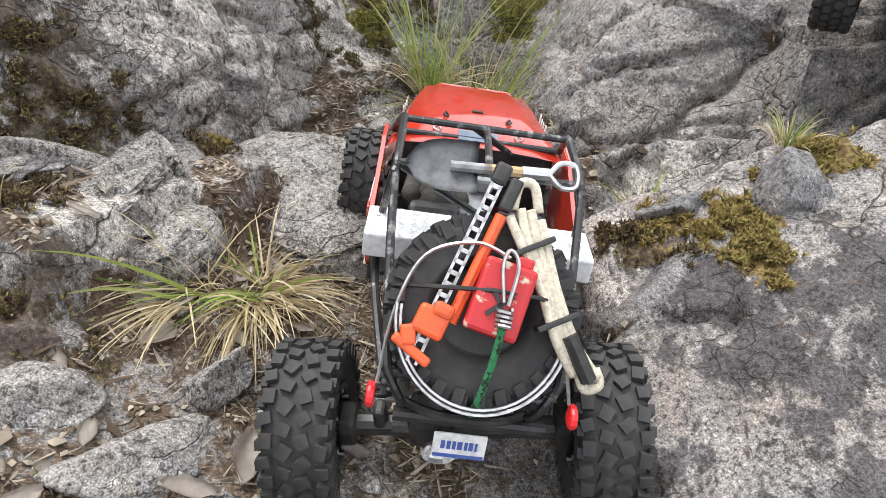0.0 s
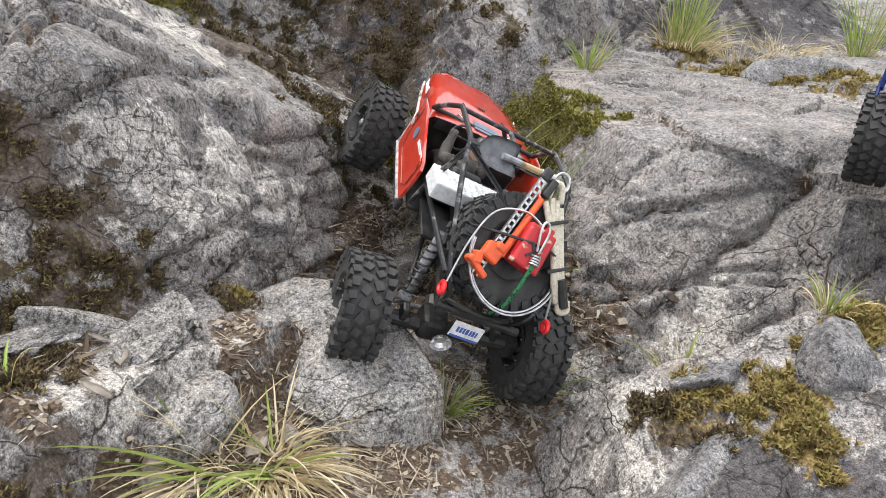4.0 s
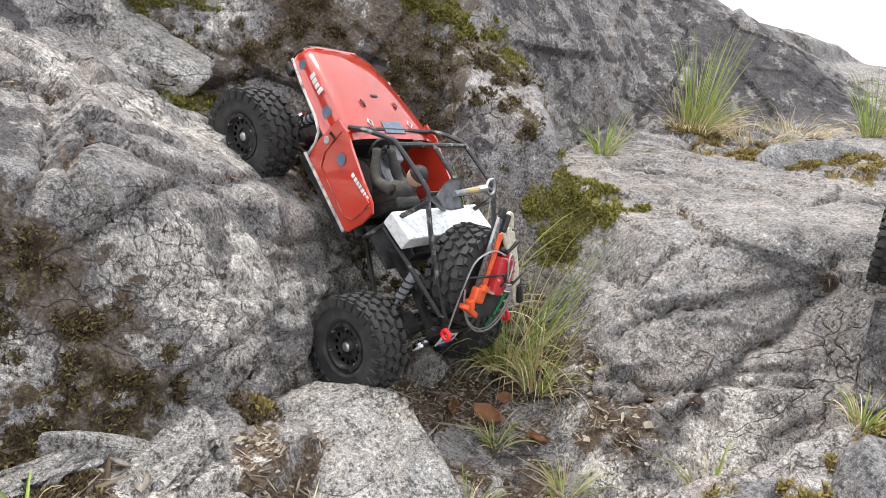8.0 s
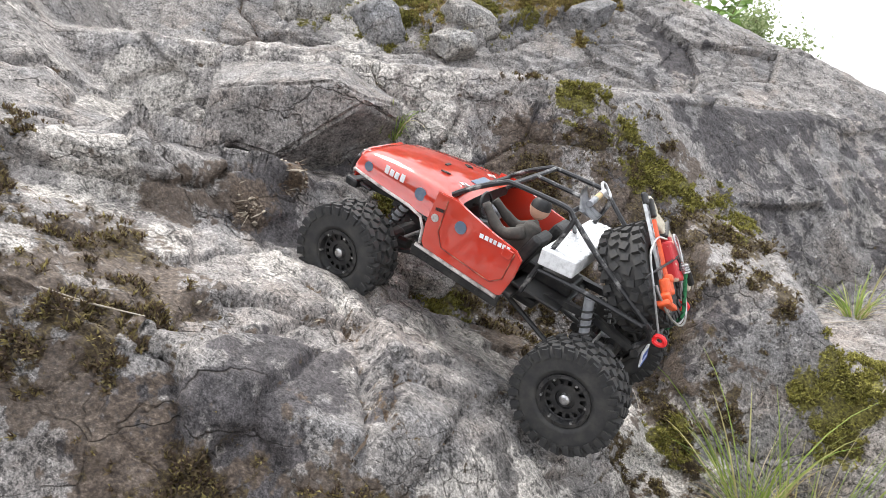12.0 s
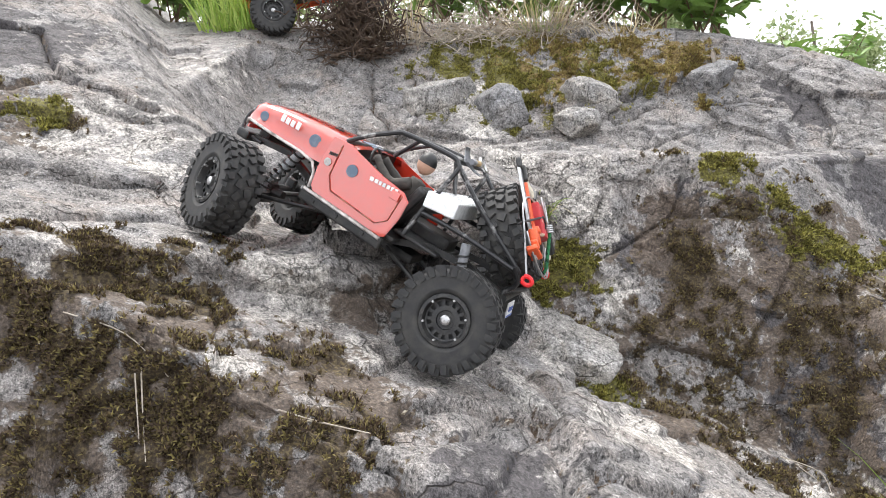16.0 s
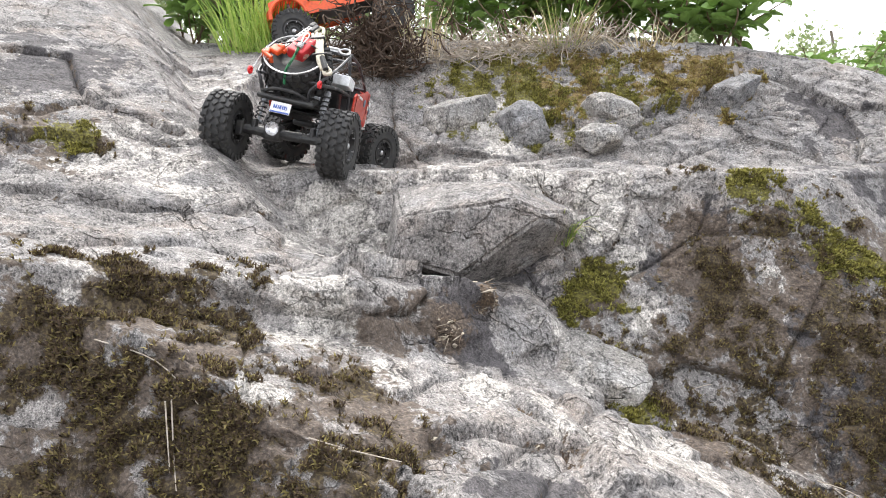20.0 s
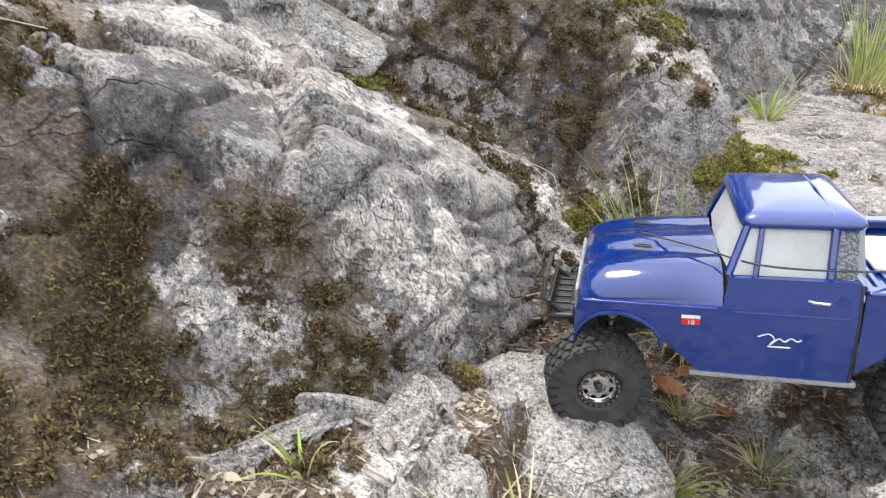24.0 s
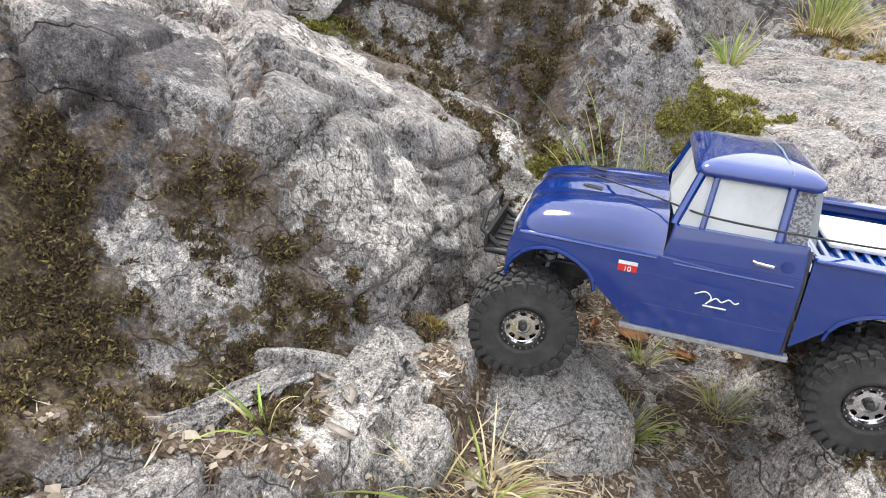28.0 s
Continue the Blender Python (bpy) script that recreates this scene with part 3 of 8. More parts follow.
JOINTS_WALL_NEAR = [
    (((0.064, 1.301, 1.202), (0.022, 1.285, 1.09)), 0.008, 0.004, 0),
    (((0.272, 1.212, 0.833), (0.242, 1.19, 0.784), (0.249, 1.172, 0.716)), 0.009, 0.005, 0),
    (((-0.118, 1.148, 0.964), (-0.096, 1.117, 0.912), (-0.065, 1.037, 0.858), (0.015, 1.095, 0.821)), 0.014, 0.008, 0),
]
JOINTS_WALL_FAR = [
    (((0.234, 1.229, 0.938), (0.298, 1.239, 0.922), (0.318, 1.231, 0.874)), 0.005, 0.004, 0.006),
    (((1.246, 1.863, 1.133), (1.205, 1.744, 1.019), (1.101, 1.633, 0.896)), 0.01, 0.005, 0),
    (((0.385, 1.247, 0.878), (0.479, 1.315, 0.902), (0.544, 1.301, 0.817), (0.595, 1.28, 0.741)), 0.006, 0.004, 0.008),
]
JOINTS_SLAB_NEAR = [
    (((0.573, 0.809, 0.573), (0.605, 0.794, 0.607), (0.708, 0.793, 0.642), (0.864, 0.781, 0.674), (0.895, 0.76, 0.708)), 0.009, 0.004, 0.005),
    (((0.76, 0.986, 0.733), (0.743, 0.855, 0.711), (0.734, 0.835, 0.698)), 0.008, 0.004, 0),
    (((0.896, 0.774, 0.712), (0.864, 0.763, 0.654), (0.808, 0.74, 0.611), (0.753, 0.733, 0.589), (0.723, 0.718, 0.551)), 0.018, 0.008, 0),
]
JOINTS_SLAB_FAR = [
    (((0.561, 0.726, 0.509), (0.636, 0.714, 0.532), (0.72, 0.712, 0.546), (0.817, 0.686, 0.55), (0.891, 0.634, 0.566)), 0.014, 0.005, -0.009),
    (((0.553, 0.811, 0.537), (0.599, 0.727, 0.535), (0.681, 0.719, 0.543)), 0.008, 0.004, 0),
    (((0.762, 0.659, 0.505), (0.82, 0.643, 0.538), (0.887, 0.626, 0.555)), 0.008, 0.004, 0.005),
]
JOINTS_SLAB_EDGE_NEAR = [
    (((0.51, 0.702, 0.441), (0.556, 0.69, 0.481), (0.578, 0.656, 0.442)), 0.009, 0.004, 0),
    (((0.552, 0.837, 0.562), (0.542, 0.783, 0.496), (0.542, 0.714, 0.484)), 0.012, 0.005, 0),
    (((0.976, 1.045, 0.768), (0.967, 0.944, 0.76), (1.203, 1.005, 0.764)), 0.008, 0.005, 0.006),
]
JOINTS_SLAB_EDGE_FAR = [
    (((0.594, 0.381, 0.543), (0.54, 0.323, 0.513), (0.508, 0.28, 0.498), (0.455, 0.245, 0.462)), 0.01, 0.004, 0),
    (((0.43, 0.368, 0.46), (0.491, 0.353, 0.5), (0.548, 0.333, 0.515)), 0.009, 0.004, 0.005),
    (((0.629, 0.693, 0.506), (0.717, 0.725, 0.562), (0.819, 0.706, 0.572)), 0.009, 0.004, 0.006),
    (((0.629, 0.812, 0.622), (0.733, 0.773, 0.65)), 0.007, 0.004, 0.004),
]
JOINTS_LEFT_NEAR = [
    (((-0.228, 0.906, 0.917), (-0.165, 0.852, 0.879), (-0.123, 0.714, 0.842), (-0.078, 0.664, 0.803)), 0.01, 0.004, 0.006),
    (((-0.07, 0.651, 0.768), (-0.039, 0.711, 0.783), (-0.01, 0.815, 0.785), (0.042, 0.897, 0.768)), 0.008, 0.004, 0.007),
    (((0.009, 0.653, 0.617), (0.072, 0.738, 0.628), (0.136, 0.797, 0.587)), 0.008, 0.004, 0.006),
    (((-0.042, 0.624, 0.669), (0.009, 0.648, 0.6)), 0.008, 0.004, 0),
]
JOINTS_LEFT_FAR = [
    (((-0.117, 0.74, 0.845), (-0.086, 0.784, 0.833), (-0.036, 0.866, 0.811)), 0.005, 0.003, 0.005),
    (((0.024, 0.676, 0.652), (0.053, 0.682, 0.601), (0.121, 0.777, 0.601), (0.14, 0.784, 0.555)), 0.009, 0.004, 0.006),
    (((0.27, 1.05, 0.604), (0.221, 0.936, 0.559), (0.155, 0.798, 0.55)), 0.008, 0.004, 0),
    (((0.056, 0.757, 0.679), (0.109, 0.788, 0.627), (0.207, 0.956, 0.605)), 0.006, 0.004, 0.004),
]
JOINTS_FACE_NEAR = [
    (((-0.13, 0.806, 0.877), (-0.116, 0.683, 0.821), (-0.117, 0.625, 0.791)), 0.012, 0.005, 0.006),
    (((-0.11, 0.679, 0.817), (-0.072, 0.663, 0.795), (-0.046, 0.656, 0.748), (-0.031, 0.663, 0.711)), 0.007, 0.004, 0.005),
    (((0.021, 1.011, 0.811), (0.118, 1.094, 0.763), (0.225, 1.115, 0.709), (0.274, 1.11, 0.685)), 0.005, 0.003, 0.006),
    (((0.077, 0.87, 0.756), (0.099, 0.836, 0.708), (0.133, 0.882, 0.696), (0.217, 1.006, 0.681)), 0.008, 0.004, 0.004),
]
JOINTS_FACE_FAR = [
    (((0.1, 0.834, 0.686), (0.155, 0.905, 0.65), (0.187, 0.889, 0.615), (0.304, 1.01, 0.554)), 0.007, 0.004, 0.005),
    (((0.172, 0.842, 0.515), (0.259, 0.954, 0.518), (0.377, 1.054, 0.528)), 0.009, 0.004, 0.008),
    (((-0.002, 0.64, 0.602), (0.04, 0.686, 0.627), (0.098, 0.787, 0.628)), 0.007, 0.004, 0.005),
    (((0.274, 1.11, 0.685), (0.316, 1.073, 0.613), (0.328, 1.061, 0.576)), 0.009, 0.004, 0),
]
JOINTS = JOINTS_RAMP_NEAR + JOINTS_RAMP_FAR + JOINTS_TIER_NEAR + JOINTS_TIER_FAR + JOINTS_UPPER_NEAR + JOINTS_UPPER_FAR + JOINTS_WALL_NEAR + JOINTS_WALL_FAR + JOINTS_SLAB_NEAR + JOINTS_SLAB_FAR + JOINTS_SLAB_EDGE_NEAR + JOINTS_SLAB_EDGE_FAR + JOINTS_LEFT_NEAR + JOINTS_LEFT_FAR + JOINTS_FACE_NEAR + JOINTS_FACE_FAR


def split(P, N):
    """How far the named joints cut into the rock or lift one side of it."""
    out, gap = np.zeros(P.shape[:-1]), np.zeros(P.shape[:-1])
    wob = np.stack([fbm(P, 14.0, 3, 210, 0.6), fbm(P, 14.0, 3, 220, 0.6), fbm(P, 14.0, 3, 230, 0.6)], -1) * 0.007
    for line, deep, wide, lift in JOINTS:
        line = np.array(line)
        box = ((P > line.min(0) - 0.14) & (P < line.max(0) + 0.14)).all(-1)
        q, n = (P + wob)[box], N[box]
        best = np.full(len(q), 9.0)
        side = np.zeros(len(q))
        ends = np.zeros(len(q))
        for a, b in zip(line[:-1], line[1:]):
            u = b - a
            t = ((q - a) @ u) / (u @ u)
            d = q - a - np.clip(t, 0, 1)[:, None] * u
            up = (d * n).sum(1)
            d = d - (up * np.clip(1 - np.abs(up) / 0.09, 0, 1))[:, None] * n
            r = np.linalg.norm(d, axis=1)
            left = (np.cross(n, u) * d).sum(1)
            near = r < best
            side = np.where(near, np.sign(left), side)
            ends = np.where(near, np.linalg.norm(u) * np.maximum(np.maximum(-t, t - 1), 0), ends)
            best = np.minimum(best, r)
        up = (side * np.sign(lift) > 0) * abs(lift) * 1.7 * np.exp(-best / 0.07) * np.clip(1 - ends / 0.03, 0, 1)
        cut = np.exp(-best / (0.85 * wide))
        out[box] += up - 1.7 * deep * cut
        gap[box] = np.maximum(gap[box], cut * min(1.0, deep / 0.008))
    return out, gap


def ground_grid():
    """The ground as a grid: along each line of XS, rows set evenly along the slope, so that steep faces are as fine as level ones."""
    y = np.concatenate([np.linspace(-1.0, 0.2, 60), np.linspace(0.2, 3.0, 1400)[1:]])
    X, Y = np.meshgrid(XS, y, indexing="ij")
    Z = height(X, Y)
    step = np.sqrt(np.diff(Y, axis=1) ** 2 + np.diff(Z, axis=1) ** 2)
    step = step * np.where((Y[:, 1:] < 0.2), 0.3, np.where(Y[:, 1:] > 2.2, 0.4, 1.0))
    s = np.concatenate([np.zeros((len(XS), 1)), np.cumsum(step, 1)], 1)
    mean = s / s[:, -1:]
    want = np.linspace(0, 1, ROWS)
    Yn = np.stack([np.interp(want, m, y) for m in mean])
    ker = np.ones(9) / 9
    pad = np.pad(Yn, ((4, 4), (0, 0)), mode="edge")
    Yn = sum(pad[n:n + len(XS)] * ker[n] for n in range(9))
    far_y = np.geomspace(3.05, 2500, 26)
    back_y = -np.geomspace(2500, 1.1, 24)
    one = np.ones((len(XS), 1))
    Yn = np.concatenate([one * back_y, Yn, one * far_y], 1)
    Xn = np.repeat(XS[:, None], Yn.shape[1], 1)
    Zn = height(Xn, Yn)
    e = 0.012
    gx = (height(Xn + e, Yn) - height(Xn - e, Yn)) / (2 * e)
    gy = (height(Xn, Yn + e) - height(Xn, Yn - e)) / (2 * e)
    N = np.stack([-gx, -gy, np.ones_like(gx)], -1)
    N /= np.linalg.norm(N, axis=-1, keepdims=True)
    P = np.stack([Xn, Yn, Zn], -1)
    near = np.clip(1.6 - 0.5 * np.maximum(np.abs(Xn - 0.2) - 1.6, 0) - 0.8 * np.maximum(Yn - 2.6, 0) - 0.8 * np.maximum(-0.6 - Yn, 0), 0, 1)
    warp = np.stack([fbm(P, 3.0, 3, 40), fbm(P, 3.0, 3, 50), fbm(P, 3.0, 3, 60)], -1)
    turn = np.array([[0.85, 0.35, 0.25], [-0.40, 0.85, 0.30], [-0.05, -0.35, 1.25]])
    Q = (P + 0.022 * warp) @ turn
    d1, d2, big = cells(Q, 3.4, 3)
    e1, e2, small = cells(Q + 0.008 * warp, 8.5, 13)
    g1, g2, tiny = cells(Q + 0.004 * warp, 24.0, 23)
    strong = np.clip(0.45 + 1.5 * fbm(P, 2.2, 2, 80), 0, 1)
    crack = np.exp(-((d2 - d1) / 0.022) ** 2) * 0.012 * strong + np.exp(-((e2 - e1) / 0.035) ** 2) * 0.006 * strong
    beds = 0.0
    for way, every, deep, seed in (((0.45, 0.25, 0.95), 0.085, 0.0045, 180), ((-0.75, 0.45, 0.55), 0.13, 0.006, 190)):
        t = (P @ np.array(way) + 0.030 * fbm(P, 3.5, 3, seed)) / every
        f = t - np.floor(t)
        pick = rnd3(np.floor(t).astype(np.int64), np.zeros(t.shape, np.int64), np.zeros(t.shape, np.int64), seed)
        beds = beds + deep * (np.clip(f / 0.14, 0, 1) - f) * (0.3 + pick) * np.clip(0.4 + 1.5 * fbm(P, 2.6, 2, seed + 5), 0, 1)
    disp = 0.020 * big + (0.003 + 0.007 * strong) * small + (0.0015 + 0.003 * strong) * tiny - crack + beds + 0.0022 * fbm(P, 11.0, 2, 95) + 0.0013 * fbm(P, 60.0, 3, 90, 0.7)
    moved, gap = split(P, N)
    disp = disp - 0.006 + moved
    P = P + N * (disp * near)[..., None]
    return P, N, near, (d2 - d1, e2 - e1, gap)


# ---- the rock ----
# mossy, pale, stained and shaded places: x, y, z and radius
MOSS_LOW = [(-0.243, 0.501, 0.641, 0.083), (-0.18, 0.504, 0.605, 0.067), (-0.263, 0.579, 0.761, 0.064), (-0.152, 0.61, 0.758, 0.035), (-0.151, 0.593, 0.722, 0.026), (-0.015, 0.699, 0.747, 0.014), (0.009, 1.146, 0.843, 0.036), (-0.116, 0.558, 0.614, 0.046), (-0.277, 0.541, 0.696, 0.052), (-0.027, 0.593, 0.587, 0.027), (0.519, 0.447, 0.517, 0.031), (-0.063, 0.406, 0.518, 0.026), (-0.027, 0.389, 0.482, 0.021), (0.079, 0.676, 0.56, 0.024)]
MOSS_FACE = [(-0.687, 0.656, 1.11, 0.043), (-0.609, 0.722, 1.071, 0.072), (-0.476, 0.629, 0.986, 0.067), (-0.38, 0.765, 0.977, 0.041), (-0.316, 0.706, 0.933, 0.034), (-0.645, 0.765, 1.144, 0.028), (-0.374, 0.622, 0.929, 0.046), (-0.617, 0.631, 1.015, 0.074), (-0.514, 0.604, 0.94, 0.055), (-0.466, 0.729, 1.009, 0.03), (0.001, 1.118, 0.845, 0.036), (-0.06, 1.198, 0.953, 0.038), (0.44, 1.312, 0.932, 0.07), (0.069, 1.212, 0.946, 0.052), (0.412, 1.298, 0.941, 0.06), (0.136, 1.267, 1.046, 0.044), (0.164, 1.226, 0.928, 0.054), (0.343, 1.232, 0.877, 0.057)]
MOSS_WIDE = [(-0.604, 0.634, 1.052, 0.151), (-0.475, 0.636, 0.975, 0.116), (-0.338, 0.676, 0.935, 0.067), (-0.698, 0.641, 1.104, 0.085), (-0.271, 0.542, 0.707, 0.063), (-0.266, 0.579, 0.796, 0.063), (-0.18, 0.504, 0.605, 0.067), (0.156, 1.258, 1.009, 0.142), (0.28, 1.237, 0.924, 0.168), (0.272, 1.18, 0.767, 0.143), (0.122, 1.289, 1.092, 0.078), (-0.4, 0.623, 0.939, 0.094), (0.36, 1.262, 0.948, 0.122), (-0.048, 0.588, 0.602, 0.05), (-0.983, 1.074, 1.387, 0.059)]
BARE = [(-0.163, 0.568, 0.687, 0.054), (-0.197, 0.581, 0.725, 0.031), (-0.15, 0.562, 0.654, 0.034), (-0.036, 0.693, 0.784, 0.05), (-0.207, 0.627, 0.833, 0.047), (-0.153, 0.651, 0.842, 0.042), (0.102, 0.83, 0.675, 0.114), (-0.612, 0.801, 1.152, 0.047), (-0.684, 0.67, 1.144, 0.022), (-0.471, 0.867, 1.061, 0.047), (-0.474, 0.683, 1.004, 0.023), (-0.281, 0.867, 0.944, 0.06), (-0.202, 0.658, 0.887, 0.067), (-0.321, 0.622, 0.919, 0.014), (-0.015, 1.223, 0.985, 0.047), (-0, 1.271, 1.092, 0.043), (0.252, 1.237, 0.916, 0.033), (-0.669, 0.619, 1.006, 0.034)]
MOSS_LEFT = [(-0.068, 0.604, 0.693, 0.029), (-0.071, 0.595, 0.644, 0.029), (-0.052, 0.577, 0.595, 0.024), (-0.071, 0.521, 0.579, 0.027), (-0.036, 0.627, 0.689, 0.02), (-0.046, 0.426, 0.572, 0.016), (-0.313, 0.568, 0.785, 0.031), (-0.253, 0.574, 0.758, 0.026), (-0.308, 0.537, 0.725, 0.034), (-0.258, 0.541, 0.701, 0.03), (-0.294, 0.488, 0.667, 0.033), (-0.235, 0.511, 0.641, 0.029), (-0.193, 0.547, 0.653, 0.021), (-0.272, 0.596, 0.824, 0.022)]
GRIME_LOW = [(-0.287, 0.59, 0.824, 0.027), (-0.247, 0.58, 0.789, 0.026), (-0.285, 0.549, 0.732, 0.039), (-0.247, 0.535, 0.675, 0.039), (-0.27, 0.48, 0.645, 0.042), (-0.219, 0.504, 0.631, 0.034), (-0.167, 0.541, 0.629, 0.03), (-0.119, 0.549, 0.606, 0.022), (-0.111, 0.579, 0.646, 0.026), (-0.069, 0.587, 0.625, 0.022), (-0.07, 0.606, 0.696, 0.02), (-0.096, 0.609, 0.735, 0.017), (-0.144, 0.601, 0.768, 0.026), (-0.025, 0.602, 0.631, 0.02), (-0.229, 0.426, 0.628, 0.023), (-0.174, 0.502, 0.604, 0.021), (-0.301, 0.569, 0.77, 0.027), (-0.008, 0.629, 0.597, 0.019), (-0.197, 0.62, 0.843, 0.018), (-0.085, 0.615, 0.743, 0.022), (-0.04, 0.628, 0.66, 0.028)]
GRIME_HIGH = [(-0.697, 0.627, 1.079, 0.032), (-0.638, 0.683, 1.078, 0.048), (-0.632, 0.619, 0.99, 0.046), (-0.688, 0.579, 0.993, 0.041), (-0.512, 0.624, 0.968, 0.038), (-0.544, 0.634, 1.023, 0.034), (-0.424, 0.659, 0.971, 0.033), (0.088, 1.255, 1.025, 0.033), (0.129, 1.224, 0.948, 0.041), (0.276, 1.252, 0.993, 0.052), (0.308, 1.221, 0.91, 0.052), (0.249, 1.23, 0.873, 0.034), (0.05, 1.202, 0.927, 0.032), (0.261, 1.307, 1.13, 0.036), (-0.089, 1.227, 1.021, 0.032), (-0.03, 1.184, 0.887, 0.032), (0.056, 1.087, 0.793, 0.038), (-1.021, 1.06, 1.428, 0.036), (-0.323, 0.978, 1.03, 0.026), (-0.403, 0.892, 1.032, 0.024)]
SOIL_GULLY = [(0.432, 0.989, 0.481, 0.022), (0.456, 0.883, 0.455, 0.022), (0.462, 0.807, 0.434, 0.021), (0.521, 0.815, 0.475, 0.025), (0.53, 0.739, 0.481, 0.023), (0.075, 0.606, 0.557, 0.012), (0.073, 0.559, 0.533, 0.014), (0.249, 0.588, 0.436, 0.019), (0.318, 0.602, 0.418, 0.023), (0.442, 0.725, 0.422, 0.023), (0.556, 0.692, 0.491, 0.023), (0.095, 0.602, 0.553, 0.013), (0.094, 0.56, 0.515, 0.013), (0.124, 0.763, 0.517, 0.016), (0.152, 0.74, 0.5, 0.014), (0.302, 0.827, 0.449, 0.019), (0.393, 0.76, 0.433, 0.016), (0.363, 0.707, 0.424, 0.017), (0.246, 0.65, 0.447, 0.008), (0.194, 0.82, 0.486, 0.025)]
SOIL_TRACK = [(0.179, 0.834, 0.5, 0.018), (0.112, 0.613, 0.552, 0.012), (0.085, 0.564, 0.539, 0.011), (0.26, 0.567, 0.428, 0.02), (0.234, 0.485, 0.428, 0.021), (0.156, 0.51, 0.461, 0.014), (0.195, 0.441, 0.436, 0.017), (-0.055, 0.528, 0.577, 0.015), (-0.063, 0.45, 0.58, 0.014), (-0.033, 0.574, 0.575, 0.014), (0.238, 0.883, 0.49, 0.027), (0.372, 0.913, 0.438, 0.029), (0.173, 0.474, 0.448, 0.014), (0.1, 0.364, 0.437, 0.018), (0.219, 0.291, 0.403, 0.015), (0.054, 0.448, 0.478, 0.017), (0.215, 0.525, 0.439, 0.015), (0.107, 0.294, 0.424, 0.015), (-0.259, 1.023, 1.054, 0.02), (-0.316, 0.981, 1.021, 0.016)]
SOIL_SPOTS = [(-0.122, 0.464, 0.578, 0.026), (-0.232, 0.406, 0.601, 0.044), (0.085, 0.562, 0.551, 0.026), (-0.122, 0.526, 0.59, 0.033), (0.394, 0.629, 0.388, 0.055), (0.163, 0.746, 0.504, 0.026), (0.43, 0.688, 0.415, 0.05), (-0.062, 0.449, 0.577, 0.02), (0.131, 0.495, 0.465, 0.065), (0.042, 0.401, 0.464, 0.042), (0.168, 0.419, 0.434, 0.039), (0.231, 0.299, 0.399, 0.041), (0.104, 0.605, 0.556, 0.026), (0.249, 0.579, 0.436, 0.06), (0.154, 0.46, 0.451, 0.051), (0.013, 0.446, 0.484, 0.039), (0.064, 0.285, 0.442, 0.028), (-0.046, 0.517, 0.574, 0.027)]
MOSS_GREEN = [(-0.077, 1.235, 1.024, 0.044), (-0.073, 1.195, 0.929, 0.037), (-0.029, 1.101, 0.848, 0.043), (0.242, 1.325, 1.197, 0.046), (0.295, 1.321, 1.134, 0.047), (0.347, 1.321, 1.072, 0.047), (0.418, 1.337, 1.029, 0.043), (-0.243, 1.954, 1.583, 0.15), (-0.117, 1.941, 1.54, 0.13), (0.07, 1.932, 1.515, 0.09), (0.623, 1.074, 0.718, 0.063), (0.677, 1.13, 0.75, 0.044), (0.588, 1.039, 0.632, 0.037), (0.603, 1.375, 0.847, 0.05), (0.519, 1.387, 0.947, 0.05), (0.624, 1.072, 0.722, 0.047), (0.605, 1.156, 0.707, 0.046), (0.481, 1.336, 0.93, 0.043), (0.588, 1.374, 0.868, 0.046), (0.316, 1.08, 0.631, 0.028), (-0.982, 1.069, 1.393, 0.03)]
MOSS_GOLD = [(1.135, 1.475, 0.807, 0.062), (1.18, 1.357, 0.799, 0.067), (1.253, 1.277, 0.795, 0.066), (1.323, 1.207, 0.798, 0.074), (0.165, 2.016, 1.603, 0.12), (0.302, 2.007, 1.566, 0.11), (-0.028, 1.999, 1.616, 0.12), (0.567, 0.451, 0.539, 0.032), (0.601, 0.432, 0.556, 0.032), (0.592, 0.376, 0.543, 0.024), (0.572, 0.429, 0.551, 0.025), (0.623, 0.427, 0.563, 0.026), (0.077, 0.673, 0.556, 0.02), (0.068, 0.694, 0.556, 0.021), (0.755, 0.475, 0.618, 0.037), (0.69, 0.449, 0.595, 0.027)]
PALE_ROCK = [(-0.591, 0.8, 1.138, 0.061), (-0.496, 0.836, 1.107, 0.053), (-0.453, 0.871, 1.055, 0.039), (-0.343, 0.837, 0.98, 0.04), (-0.258, 0.876, 0.929, 0.038), (-0.174, 0.89, 0.892, 0.046), (-0.05, 0.943, 0.84, 0.046), (-0.163, 1.097, 0.951, 0.051), (-0.006, 1.257, 1.068, 0.028), (-0.004, 1.216, 0.98, 0.031), (0.006, 1.197, 0.904, 0.029), (0.266, 1.236, 0.91, 0.033), (0.228, 1.263, 1.018, 0.027), (-0.179, 0.573, 0.695, 0.043), (-0.006, 0.981, 0.818, 0.052), (0.218, 1.145, 0.723, 0.082), (0.083, 0.779, 0.668, 0.058), (0.053, 0.713, 0.634, 0.041), (-0.036, 0.669, 0.729, 0.025), (-0.164, 0.55, 0.637, 0.023), (-0.461, 0.675, 1.002, 0.025), (-0.668, 0.696, 1.143, 0.044)]
